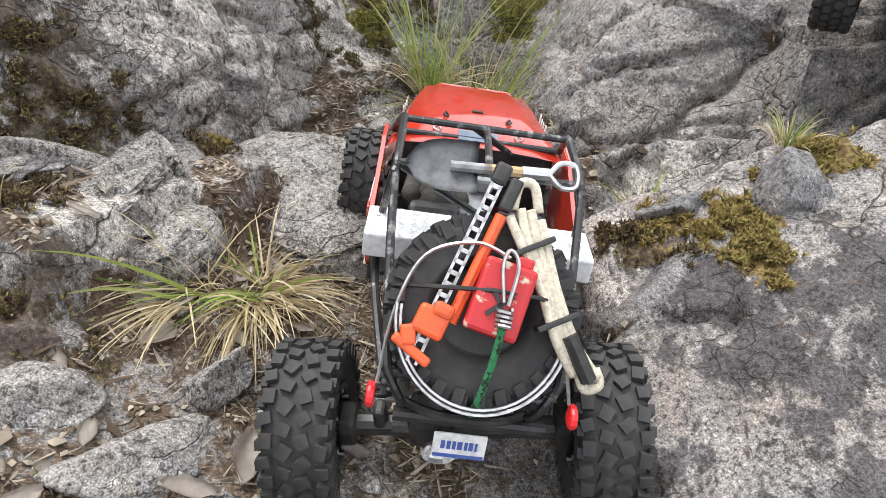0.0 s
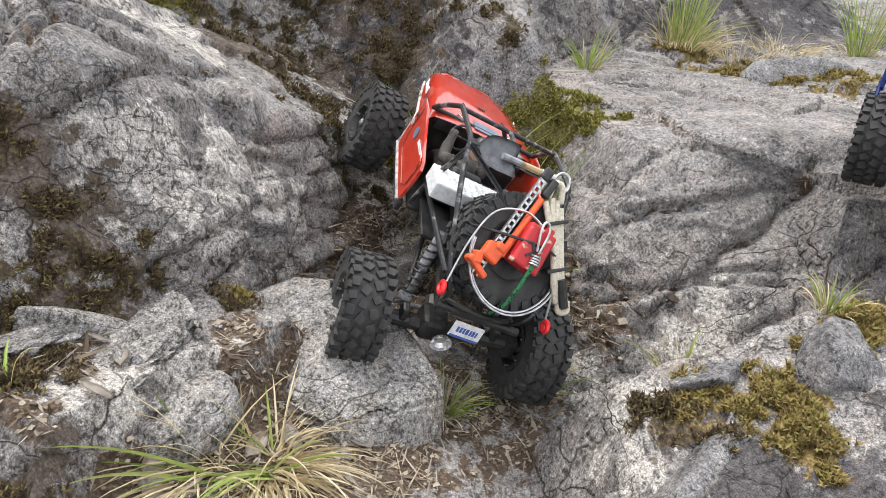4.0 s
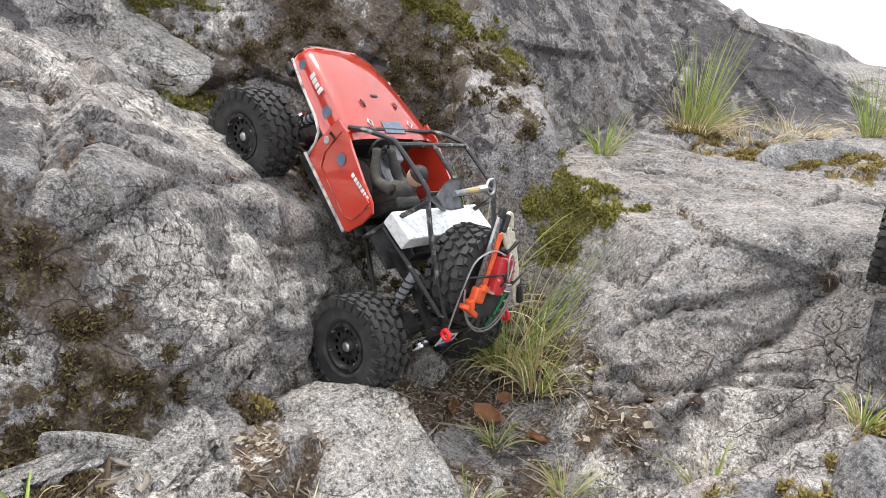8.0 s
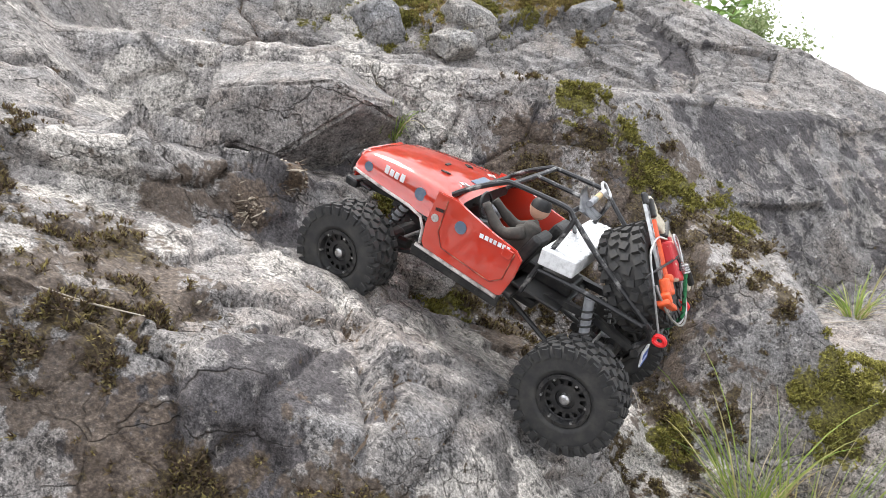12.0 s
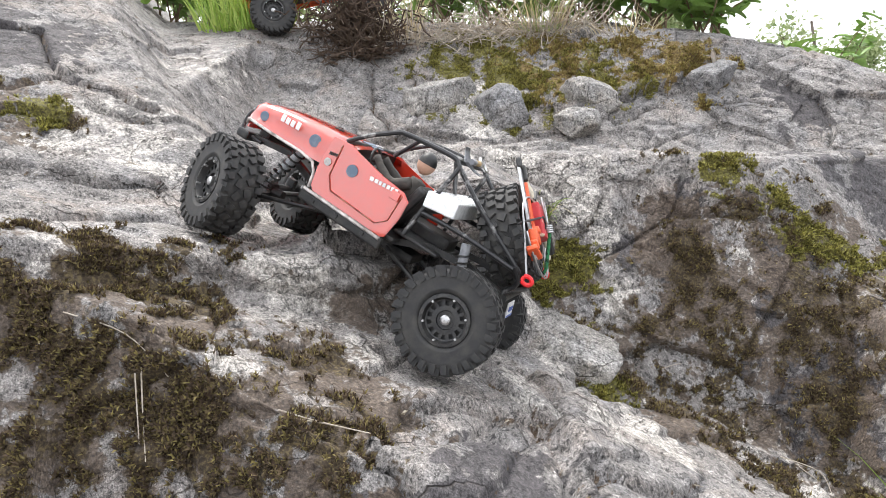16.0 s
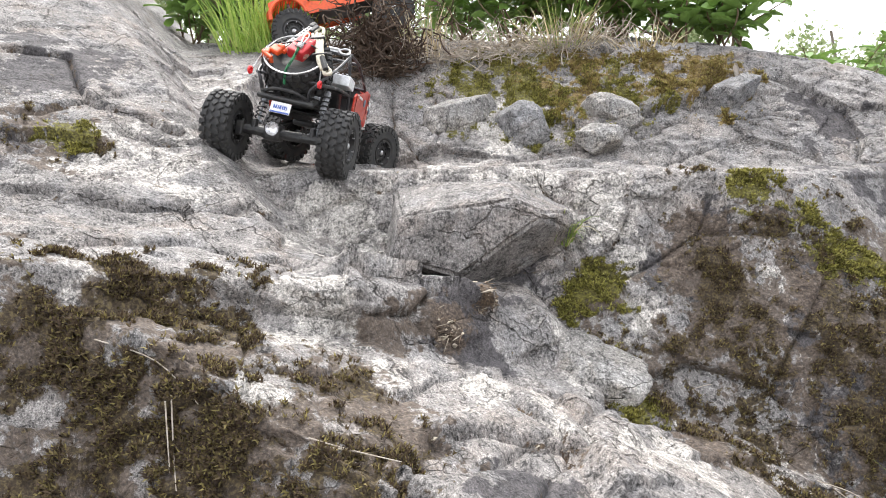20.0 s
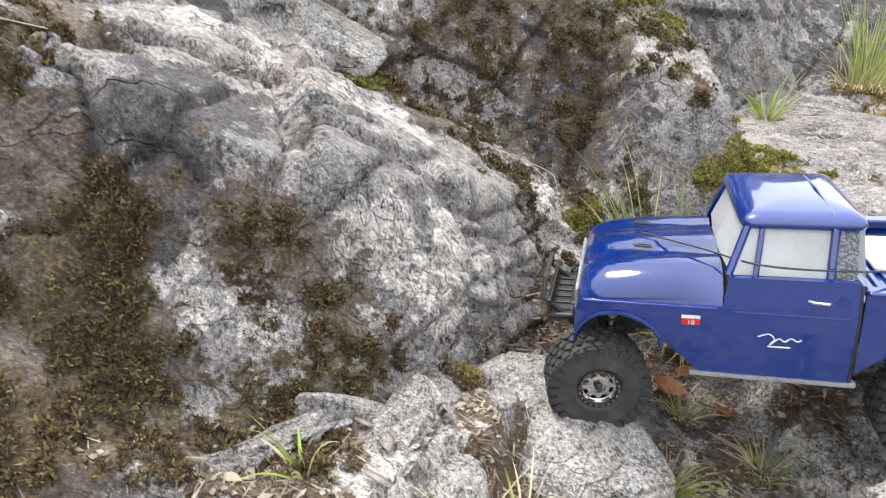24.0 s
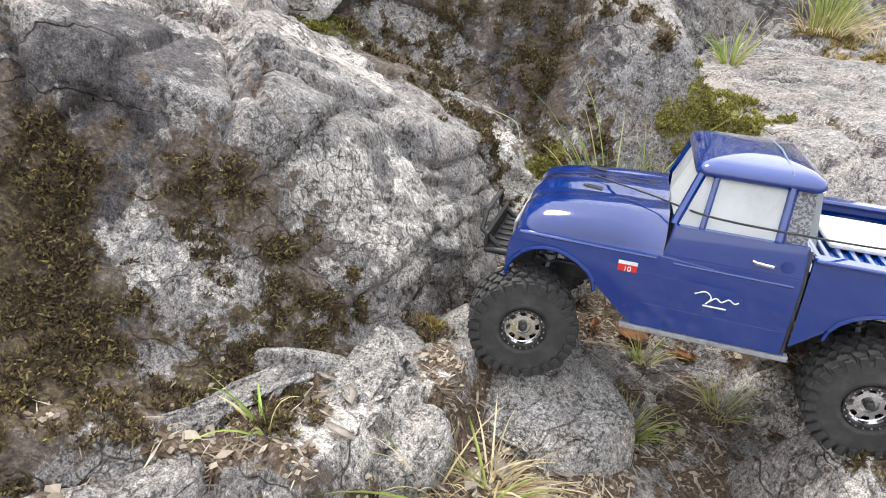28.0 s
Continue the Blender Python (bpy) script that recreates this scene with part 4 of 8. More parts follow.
PALE_GULLY = [(0.345, 0.461, 0.38, 0.019), (0.392, 0.414, 0.372, 0.022), (0.452, 0.471, 0.46, 0.015), (0.417, 0.434, 0.419, 0.019), (0.427, 0.713, 0.42, 0.022), (0.514, 0.779, 0.463, 0.023), (0.377, 0.701, 0.406, 0.018), (0.516, 0.678, 0.439, 0.025), (0.529, 0.833, 0.517, 0.017), (0.404, 0.615, 0.39, 0.024), (0.438, 0.533, 0.444, 0.025), (0.46, 0.433, 0.489, 0.021)]
PALE_LOW = [(0.012, 0.714, 0.71, 0.059), (0.292, 1.055, 0.608, 0.079), (0.043, 0.551, 0.559, 0.035), (-0.027, 0.492, 0.562, 0.033), (0.538, 0.633, 0.418, 0.051), (0.483, 0.481, 0.518, 0.041), (0.008, 0.335, 0.467, 0.029), (-0.04, 0.626, 0.668, 0.032), (0.115, 0.794, 0.618, 0.07), (0.528, 0.415, 0.508, 0.05), (0.692, 0.656, 0.48, 0.068), (-0.53, 1.261, 1.189, 0.123), (-0.227, 1.279, 1.24, 0.096), (-0.917, 1.655, 1.612, 0.096), (-0.858, 1.105, 1.349, 0.09), (-0.4, 1.264, 1.198, 0.098), (-0.045, 1.309, 1.22, 0.066), (-0.294, 1.845, 1.456, 0.095)]
# dark granite, and the shade under the jutting block put in as dark spots
DARK_ROCK_SHADE = [(0.548, 0.187, 0.471, 0.064), (0.461, 0.221, 0.459, 0.041), (-0.222, 0.6, 0.86, 0.062), (-0.275, 0.579, 0.771, 0.053), (-0.233, 1.247, 1.108, 0.052), (-0.288, 1.255, 1.092, 0.038), (-0.168, 1.26, 1.134, 0.032), (0.141, 1.304, 1.116, 0.05), (0.069, 1.267, 1.061, 0.039), (0.253, 1.24, 0.959, 0.044), (0.317, 1.3, 1.029, 0.042), (-0.269, 0.601, 0.829, 0.053), (-0.201, 0.611, 0.806, 0.029), (-0.15, 0.688, 0.853, 0.037), (-0.309, 1.257, 1.142, 0.042), (-1.115, 1.206, 1.57, 0.109), (0.417, 0.764, 0.429, 0.035), (0.534, 0.243, 0.488, 0.103), (0.633, 0.308, 0.538, 0.055), (1.307, 1.73, 0.965, 0.217), (1.693, 1.798, 0.957, 0.267), (0.324, 1.187, 0.776, 0.085), (0.617, 1.562, 1.19, 0.155)]

DARK_NEAR = [(0.537, 0.366, 0.523, 0.036), (0.608, 0.338, 0.535, 0.042), (0.621, 0.272, 0.515, 0.041), (0.516, 0.28, 0.491, 0.038), (0.547, 0.211, 0.484, 0.041), (0.464, 0.233, 0.459, 0.032), (0.681, 0.335, 0.562, 0.03), (0.468, 0.308, 0.482, 0.021), (0.485, 0.187, 0.452, 0.031), (-0.19, 0.706, 0.888, 0.03), (-0.156, 0.706, 0.861, 0.025), (-0.295, 1.011, 1.028, 0.042), (-0.301, 1.241, 1.085, 0.043), (-1.14, 1.124, 1.529, 0.07), (-1.055, 0.995, 1.411, 0.044), (-0.213, 0.61, 0.839, 0.026), (-0.255, 0.59, 0.853, 0.026), (-0.189, 0.611, 0.795, 0.018)]
DARK_FAR = [(1.27, 1.797, 1.054, 0.113), (1.452, 1.772, 0.985, 0.118), (1.637, 1.742, 0.915, 0.123), (1.074, 1.605, 0.884, 0.075), (0.823, 1.609, 1.083, 0.081), (0.681, 1.479, 0.956, 0.063), (0.535, 1.46, 1.107, 0.06), (0.606, 1.352, 0.826, 0.048), (0.957, 1.619, 0.95, 0.073), (0.809, 1.676, 1.181, 0.072), (0.859, 1.701, 1.173, 0.087), (0.668, 1.526, 1.088, 0.075), (0.721, 1.49, 0.941, 0.064), (0.616, 1.935, 1.345, 0.066), (1.072, 1.781, 1.062, 0.068), (0.593, 1.95, 1.38, 0.082), (0.434, 1.461, 1.217, 0.051)]


def painted(P, spots, seed, hold=1.0):
    """How much each place lies in the spots: whole at their heart, scattered at their edges."""
    out = np.zeros(P.shape[:-1])
    for x, y, z, r in spots:
        d = np.sqrt(((P - np.array([x, y, z])) ** 2).sum(-1)) / (r * 1.6)
        out = np.maximum(out, np.clip(1.15 - d, 0, 1))
    return np.clip(out * 1.1 * hold + (out > 0) * (fbm(P, 15.0, 6, seed, 0.78) * 0.75 - 0.16), 0, 1)


P, N, NEAR, CR = ground_grid()
FLAT = N[..., 2]
A_MOSS = np.maximum(painted(P, MOSS_LOW + MOSS_FACE, 101, 0.74), painted(P, MOSS_WIDE + [(x, y, z, r * 1.2) for x, y, z, r in MOSS_LEFT], 103, 0.55))
A_GREEN = painted(P, MOSS_GREEN, 111)
A_GOLD = painted(P, MOSS_GOLD, 121)
A_FILM = np.maximum(painted(P, MOSS_LOW + MOSS_FACE + MOSS_WIDE, 105, 0.72), painted(P, [(x, y, z, r * 1.4) for x, y, z, r in GRIME_LOW + GRIME_HIGH + MOSS_LEFT], 107, 1.0))
A_BARE = painted(P, BARE, 109, 1.2)
A_MOSS, A_FILM = A_MOSS * (1 - A_BARE), A_FILM * (1 - 0.85 * A_BARE)
A_STAIN_SHADE = np.maximum(painted(P, DARK_ROCK_SHADE + [(x, y, z, r * 1.7) for x, y, z, r in DARK_NEAR], 141, 0.95), painted(P, DARK_FAR, 143, 0.75))
A_PALE = painted(P, PALE_ROCK + PALE_LOW + PALE_GULLY, 131) * (1 - 0.9 * A_STAIN_SHADE)
low = np.clip((0.56 + 0.12 * (P[..., 1] - 0.6) - P[..., 2]) / 0.06, 0, 1) * (P[..., 1] < 1.25) * (P[..., 1] > 0.1)
A_SOIL = np.clip(low * (0.55 + 0.5 * fbm(P, 6.0, 3, 151)) * (P[..., 0] < 0.62) * np.where((P[..., 0] > 0.27) & (P[..., 1] < 0.80), 0.35, 1.0), 0, 1)
A_SOIL = np.maximum(A_SOIL, painted(P, SOIL_SPOTS + [(x, y, z, r * 1.1) for x, y, z, r in SOIL_GULLY + SOIL_TRACK], 155, 0.95)) * (1 - 0.8 * painted(P, PALE_GULLY, 157))
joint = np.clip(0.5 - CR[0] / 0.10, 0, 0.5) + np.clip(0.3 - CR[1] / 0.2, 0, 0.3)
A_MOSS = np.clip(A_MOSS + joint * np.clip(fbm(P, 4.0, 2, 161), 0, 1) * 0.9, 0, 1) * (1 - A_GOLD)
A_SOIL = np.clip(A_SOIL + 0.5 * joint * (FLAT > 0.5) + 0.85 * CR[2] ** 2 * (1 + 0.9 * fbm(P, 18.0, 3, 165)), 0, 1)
pad = (A_MOSS * 0.004 + A_GREEN * 0.005 + A_GOLD * 0.005) * NEAR * (0.6 + 0.6 * fbm(P, 60.0, 2, 171))
P = P + N * pad[..., None]


def grid_mesh(name, P):
    n, m = P.shape[:2]
    me = bpy.data.meshes.new(name)
    i = np.arange(n * m).reshape(n, m)
    quads = np.stack([i[:-1, :-1], i[1:, :-1], i[1:, 1:], i[:-1, 1:]], -1).reshape(-1, 4)
    me.vertices.add(n * m)
    me.vertices.foreach_set("co", P.reshape(-1).astype(np.float32))
    me.loops.add(quads.size)
    me.loops.foreach_set("vertex_index", quads.reshape(-1).astype(np.int32))
    me.polygons.add(len(quads))
    me.polygons.foreach_set("loop_start", np.arange(0, quads.size, 4, dtype=np.int32))
    me.polygons.foreach_set("loop_total", np.full(len(quads), 4, dtype=np.int32))
    me.update(calc_edges=True)
    me.polygons.foreach_set("use_smooth", np.ones(len(quads), dtype=bool))
    return me


ground = tagged(new("ground", grid_mesh("ground", P)), "grey weathered granite outcrop with moss in its cracks", "rock", kind="structure")
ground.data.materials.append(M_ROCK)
for key, values in (("moss", A_MOSS), ("green", A_GREEN), ("gold", A_GOLD), ("pale", A_PALE), ("stain_shade", A_STAIN_SHADE), ("soil", A_SOIL), ("film", A_FILM)):
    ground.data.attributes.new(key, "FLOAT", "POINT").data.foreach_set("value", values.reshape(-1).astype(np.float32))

from mathutils.bvhtree import BVHTree
_v = P[20:-20, 20:-20].reshape(-1, 3)
_n, _m = P[20:-20, 20:-20].shape[:2]
_i = np.arange(_n * _m).reshape(_n, _m)
TREE = BVHTree.FromPolygons([Vector(p) for p in _v.tolist()], np.stack([_i[:-1, :-1], _i[1:, :-1], _i[1:, 1:], _i[:-1, 1:]], -1).reshape(-1, 4).tolist())


def on_ground(x, y, z=None):
    """The ground below (x, y), or nearest to (x, y, z), and its normal."""
    if z is None:
        hit = TREE.ray_cast(Vector((x, y, 5)), Vector((0, 0, -1)))
        return hit[0], hit[1]
    hit = TREE.find_nearest(Vector((x, y, z)))
    return hit[0], (hit[1] if hit[1].z > 0 else -hit[1])


# ---- stones ----
def stone_mesh(name, size, seed, material, cuts=13, fine=5):
    """A broken stone: a ball cut by flat faces, worn and pitted."""
    rng = random.Random(seed)
    bm = bmesh.new()
    bmesh.ops.create_icosphere(bm, subdivisions=fine, radius=1.0)
    d = np.array([v.co[:] for v in bm.verts])
    r = np.full(len(d), 1.2)
    for k in range(cuts):
        nrm = np.array([rng.gauss(0, 1), rng.gauss(0, 1), rng.gauss(0, 1)])
        nrm /= np.linalg.norm(nrm)
        c = d @ nrm
        with np.errstate(divide="ignore", invalid="ignore"):
            r = np.where(c > 0.05, np.minimum(r, rng.uniform(0.52, 0.92) / np.maximum(c, 0.05)), r)
    q = d * r[:, None]
    q = q * (1 + 0.05 * fbm(q + seed, 2.2, 2, seed) + 0.022 * fbm(q + seed, 9.0, 4, seed + 5, 0.6))[:, None]
    q = q * (np.array(size) / 2)
    for v, p in zip(bm.verts, q):
        v.co = p
    return mesh_of(bm, name, material, True)


STONES = [
    # name, label, category, place, size, turn, seed, pale
    ("stone", "small pale green-grey stone wedged in the gully", "stone", (0.335, 0.925, 0.470), (0.080, 0.062, 0.072), (0, 0, 30), 15, 1),
    ("rock", "thin ledge of rock along the moss", "rock", (-0.060, 0.570, 0.580), (0.120, 0.030, 0.036), (0, 24, 18), 36, 1),
    ("stone", "pale stone under the dry grass", "stone", (0.088, 0.385, 0.455), (0.062, 0.050, 0.050), (0, 5, 40), 39, 1),
    ("rock", "pale split rock beside the track", "rock", (0.020, 0.310, 0.440), (0.120, 0.100, 0.070), (0, 14, 25), 45, 1),
    ("rock", "pale flat rock beside the track", "rock", (-0.040, 0.345, 0.475), (0.085, 0.060, 0.055), (0, 10, -20), 47, 1),
    ("rock", "rounded grey rock at the track's edge", "rock", (0.545, 0.405, 0.490), (0.185, 0.120, 0.105), (0, -8, 15), 51, 0),
    ("rock", "rounded grey rock among yellow moss", "rock", (0.700, 0.445, 0.565), (0.120, 0.085, 0.115), (0, 0, 30), 57, 0),
    ("rock", "flat grey rock among yellow moss", "rock", (0.590, 0.490, 0.545), (0.115, 0.055, 0.050), (0, -6, 10), 60, 0),
    ("rock", "broken grey rock at the track's edge", "rock", (0.475, 0.345, 0.440), (0.120, 0.085, 0.085), (0, 0, 5), 63, 0),
    ("rock", "smooth grey rock at the edge of the moss strip", "rock", (1.32, 1.30, 0.755), (0.330, 0.160, 0.130), (0, 4, 8), 66, 0),
    ("rock", "rounded pale rock on the upper shelf", "rock", (-0.02, 1.79, 1.385), (0.120, 0.090, 0.100), (0, 0, 10), 69, 1),
    ("rock", "blocky pale rock on the upper shelf", "rock", (0.03, 1.90, 1.470), (0.170, 0.110, 0.125), (0, 0, 0), 72, 1),
    ("rock", "leaning grey rock below the crest", "rock", (0.385, 1.98, 1.490), (0.130, 0.100, 0.150), (10, 10, 20), 75, 0),
    ("rock", "cracked pale block below the crest", "rock", (-0.41, 1.86, 1.480), (0.240, 0.140, 0.190), (0, -12, 5), 78, 1),
    ("rock", "squat grey block below the crest", "rock", (-0.22, 1.86, 1.440), (0.180, 0.120, 0.140), (0, 5, -10), 81, 0),
    ("rock", "pale block wedged beside the ramp", "rock", (-0.105, 1.130, 0.910), (0.190, 0.110, 0.130), (0, 26, 6), 84, 1),
]
PEBBLES = random.Random(77)
for k in range(34):
    x, y = PEBBLES.uniform(-0.16, 0.20), PEBBLES.uniform(0.24, 0.62)
    q, _ = on_ground(x, y)
    e = PEBBLES.uniform(0.008, 0.026)
    STONES.append(("pebble", "small pale angular stone on the soil", "stone", (q.x, q.y, q.z + 0.001), (e, e * PEBBLES.uniform(0.6, 0.9), e * PEBBLES.uniform(0.4, 0.7)), (0, 0, PEBBLES.uniform(0, 360)), 200 + k, PEBBLES.random() < 0.75))
for name, label, cat, at, size, turn, seed, pale in STONES:
    ob = new(name, stone_mesh(name, size, seed, M_STONE if pale else M_GREYSTONE, 10, 2 if name == "pebble" else 5))
    ob.matrix_basis = pose(*at, *turn)
    tagged(ob, label, cat)


def overhang(name, label, at, size, turn, cut, seed, material=M_ROCK):
    """A jutting block with a slanted undercut face, its edges broken."""
    bm = bmesh.new()
    bmesh.ops.create_cube(bm, size=1.0, matrix=Matrix.Diagonal((*size, 1)))
    for point, nrm in cut:
        res = bmesh.ops.bisect_plane(bm, geom=bm.verts[:] + bm.edges[:] + bm.faces[:], plane_co=point, plane_no=nrm, clear_outer=True)
        bmesh.ops.edgeloop_fill(bm, edges=[e for e in res["geom_cut"] if isinstance(e, bmesh.types.BMEdge)])
    bmesh.ops.bevel(bm, geom=bm.edges[:], offset=0.006, segments=2, affect="EDGES")
    bmesh.ops.triangulate(bm, faces=bm.faces[:])
    for k in range(6):
        long = [e for e in bm.edges if e.calc_length() > 0.009]
        if long:
            bmesh.ops.subdivide_edges(bm, edges=long, cuts=1)
            bmesh.ops.triangulate(bm, faces=bm.faces[:])
    bm.normal_update()
    q = np.array([v.co[:] for v in bm.verts])
    n = np.array([v.normal[:] for v in bm.verts])
    d1, d2, face = cells(q + 0.01 * fbm(q, 8.0, 2, seed)[:, None], 7.0, seed)
    q = q + n * (0.006 * face + 0.003 * fbm(q, 12.0, 3, seed) + 0.0016 * fbm(q, 45.0, 4, seed + 3, 0.7))[:, None]
    for v, p in zip(bm.verts, q):
        v.co = p
    ob = new(name, mesh_of(bm, name, material, True))
    ob.matrix_basis = pose(*at, *turn)
    return tagged(ob, label, name)


overhang("rock", "jutting granite block with a dark undercut face", (-0.315, 1.250, 1.148), (0.40, 0.25, 0.22), (2, 3, 3), [
    ((0.05, -0.125, -0.027), (0.50, -0.45, -0.75)), ((-0.15, 0, 0), (-1.0, -0.35, 0.25)), ((0, -0.03, 0.095), (-0.12, -0.38, 1.0)), ((0.12, -0.02, 0.085), (0.55, -0.25, 1.0)), ((-0.06, 0, -0.085), (-0.35, -0.35, -1.0)), ((0.16, -0.10, 0), (1.0, -0.5, 0.1))], 91)


def ledge(label, a, b, wide, thick, lean, seed, material=M_STONE):
    """A split slab of rock lying from a to b, its ends broken slantwise and its upper edge chipped."""
    rng = random.Random(seed)
    d = Vector(b) - Vector(a)
    L, flat = d.length, math.hypot(d.x, d.y)
    mid = (Vector(a) + Vector(b)) / 2 - Vector((0, 0, thick * 0.38))
    cut = [((L / 2 * 0.96, 0, 0), (1.0, rng.uniform(-0.7, 0.7), rng.uniform(0.0, 0.5))), ((-L / 2 * 0.96, 0, 0), (-1.0, rng.uniform(-0.7, 0.7), rng.uniform(0.0, 0.5))),
           ((rng.uniform(-0.2, 0.2) * L, -wide * 0.36, thick * 0.36), (rng.uniform(-0.2, 0.2), -1.0, 0.9)), ((rng.uniform(-0.3, 0.3) * L, 0, thick * 0.44), (rng.uniform(-0.16, 0.16), rng.uniform(-0.3, 0.3), 1.0)),
           ((L * 0.32, -wide * 0.3, 0), (0.6, -1.0, 0.2)), ((-L * 0.30, wide * 0.34, thick * 0.3), (-0.5, 0.8, 0.6))]
    return overhang("rock", label, mid, (L, wide, thick), (lean, math.degrees(-math.atan2(d.z, flat)), math.degrees(math.atan2(d.y, d.x))), cut, seed, material)


overhang("boulder", "pale speckled granite boulder lying in the gully", (0.158, 0.652, 0.452), (0.32, 0.225, 0.17), (6, -5, -16), [
    ((-0.11, -0.07, 0), (-1.0, -0.9, 0.35)), ((0.085, -0.085, 0), (0.75, -1.0, 0.25)), ((0.135, 0.05, 0), (1.0, 0.5, 0.4)), ((-0.12, 0.07, 0), (-0.8, 0.8, 0.4)), ((0, 0, 0.062), (-0.12, -0.40, 1.0)), ((0.06, 0, 0.052), (0.38, -0.25, 1.0)), ((0, -0.095, 0.03), (-0.1, -1.0, 0.55))], 97, M_STONE)
ledge("long thin rock ledge running down through the moss", (-0.300, 0.360, 0.600), (-0.195, 0.430, 0.592), 0.046, 0.050, 12, 301, M_ROCK)
ledge("thin split rock ledge along the moss", (-0.200, 0.432, 0.606), (-0.052, 0.572, 0.588), 0.030, 0.040, 14, 302, M_ROCK)
ledge("pale wedge of rock beside the track", (-0.192, 0.375, 0.590), (-0.128, 0.452, 0.580), 0.044, 0.050, 10, 303, M_ROCK)
ledge("pale wedge of rock at the track's edge", (-0.205, 0.350, 0.570), (-0.128, 0.410, 0.562), 0.046, 0.050, 8, 304, M_ROCK)
ledge("pale angular rock at the foot of the buttress", (-0.085, 0.455, 0.552), (0.052, 0.612, 0.578), 0.085, 0.085, 16, 305)
ledge("small pale rock leaning on the buttress", (0.015, 0.480, 0.520), (0.078, 0.560, 0.540), 0.060, 0.060, 10, 306)


def soup(name, V, F, material, label, category, kind="stuff", smooth=False):
    me = bpy.data.meshes.new(name)
    me.from_pydata(V, [], F)
    me.materials.append(material)
    if smooth:
        me.polygons.foreach_set("use_smooth", [True] * len(me.polygons))
    return tagged(new(name, me), label, category, kind=kind)


# ---- moss sprigs, soil crumbs ----
def sprigs(name, weight, count, high, material, label, seed):
    """Tufts of tiny shoots standing on the mossy places."""
    rng = np.random.default_rng(seed)
    clump = np.clip(0.35 + 1.6 * fbm(P, 38.0, 3, seed + 300, 0.6), 0.02, 1.2)
    w = (np.clip(weight - 0.36, 0, 0.35) * clump * NEAR * (np.abs(P[..., 0] - 0.2) < 1.4) * (P[..., 1] > 0.15) * (P[..., 1] < 2.35)).reshape(-1)
    near = 1.0 / (0.35 + (P[..., 1].reshape(-1) - 0.1).clip(0, 9)) ** 1.2
    w = w * near
    pick = rng.choice(len(w), count, p=w / w.sum())
    p = P.reshape(-1, 3)[pick] + rng.normal(0, 0.0028, (count, 3)) * np.array([1, 1, 0.5])
    nrm = N.reshape(-1, 3)[pick] * 0.75 + np.array([0, 0, 0.45]) + rng.normal(0, 0.3, (count, 3))
    nrm /= np.linalg.norm(nrm, axis=1, keepdims=True)
    V, F = [], []
    arms = 4
    h = high * rng.uniform(0.5, 1.5, count)
    side = np.cross(nrm, rng.normal(0, 1, (count, 3)))
    side /= np.linalg.norm(side, axis=1, keepdims=True)
    other = np.cross(nrm, side)
    p = p - nrm * high * 0.25
    verts = []
    for k in range(arms):
        a = 2 * math.pi * k / arms + rng.uniform(0, 0.8, count)
        out = np.cos(a)[:, None] * side + np.sin(a)[:, None] * other
        wide = np.cross(out, nrm) * (h * 0.16)[:, None]
        mid = p + nrm * (h * 0.6)[:, None] + out * (h * 0.22)[:, None]
        tip = p + nrm * (h * rng.uniform(0.8, 1.2, count))[:, None] + out * (h * rng.uniform(0.4, 0.9, count))[:, None]
        verts += [p, mid + wide, mid - wide, tip]
    V = np.stack(verts, 1).reshape(-1, 3)
    base = np.arange(count * arms)[:, None] * 4
    F = np.concatenate([base + np.array([[0, 1, 2]]), base + np.array([[1, 3, 2]])], 1).reshape(-1, 3)
    return soup(name, V.tolist(), F.tolist(), material, label, "moss")


sprigs("brown_moss", A_MOSS, 36000, 0.0056, M_MOSS, "brown and olive moss carpeting the rock face", 7)
sprigs("green_moss", A_GREEN, 22000, 0.0056, M_GREENMOSS, "bright green moss in the gullies and on ledges", 8)
sprigs("golden_moss", A_GOLD, 12000, 0.0070, M_GOLDMOSS, "golden yellow moss on level rock", 9)


def crumbs(count, seed):
    """Gravel, bark and bits of dead stalk on the soil of the gully."""
    rng = np.random.default_rng(seed)
    w = (np.clip(A_SOIL - 0.3, 0, 1) * (P[..., 1] < 1.2) * (P[..., 1] > 0.15) * (P[..., 0] > -0.5) * (P[..., 0] < 0.9)).reshape(-1)
    pick = rng.choice(len(w), count, p=w / w.sum())
    V, F = [], []
    for i in pick:
        c = P.reshape(-1, 3)[i] + rng.normal(0, 0.003, 3) * (1, 1, 0.2)
        s = rng.uniform(0.0015, 0.0048) * (2.2 if rng.random() < 0.04 else 1)
        long = rng.random() < 0.45
        a = rng.uniform(0, 6.28)
        u = np.array([math.cos(a), math.sin(a), rng.normal(0, 0.3)]) * s * (rng.uniform(2, 6) if long else 1)
        v = np.array([-math.sin(a), math.cos(a), rng.normal(0, 0.2)]) * s * (0.3 if long else 0.8)
        t = np.array([0, 0, 1.0]) * s * (0.3 if long else 0.6)
        b = len(V)
        V += [(c + u).tolist(), (c + v).tolist(), (c - u).tolist(), (c - v).tolist(), (c + t).tolist(), (c - t).tolist()]
        F += [(b + x, b + y, b + z) for x, y, z in ((0, 1, 4), (1, 2, 4), (2, 3, 4), (3, 0, 4), (1, 0, 5), (2, 1, 5), (3, 2, 5), (0, 3, 5))]
    return soup("gravel_and_litter", V, F, M_LITTER, "gravel, bark and dry stalks on the gully soil", "litter")


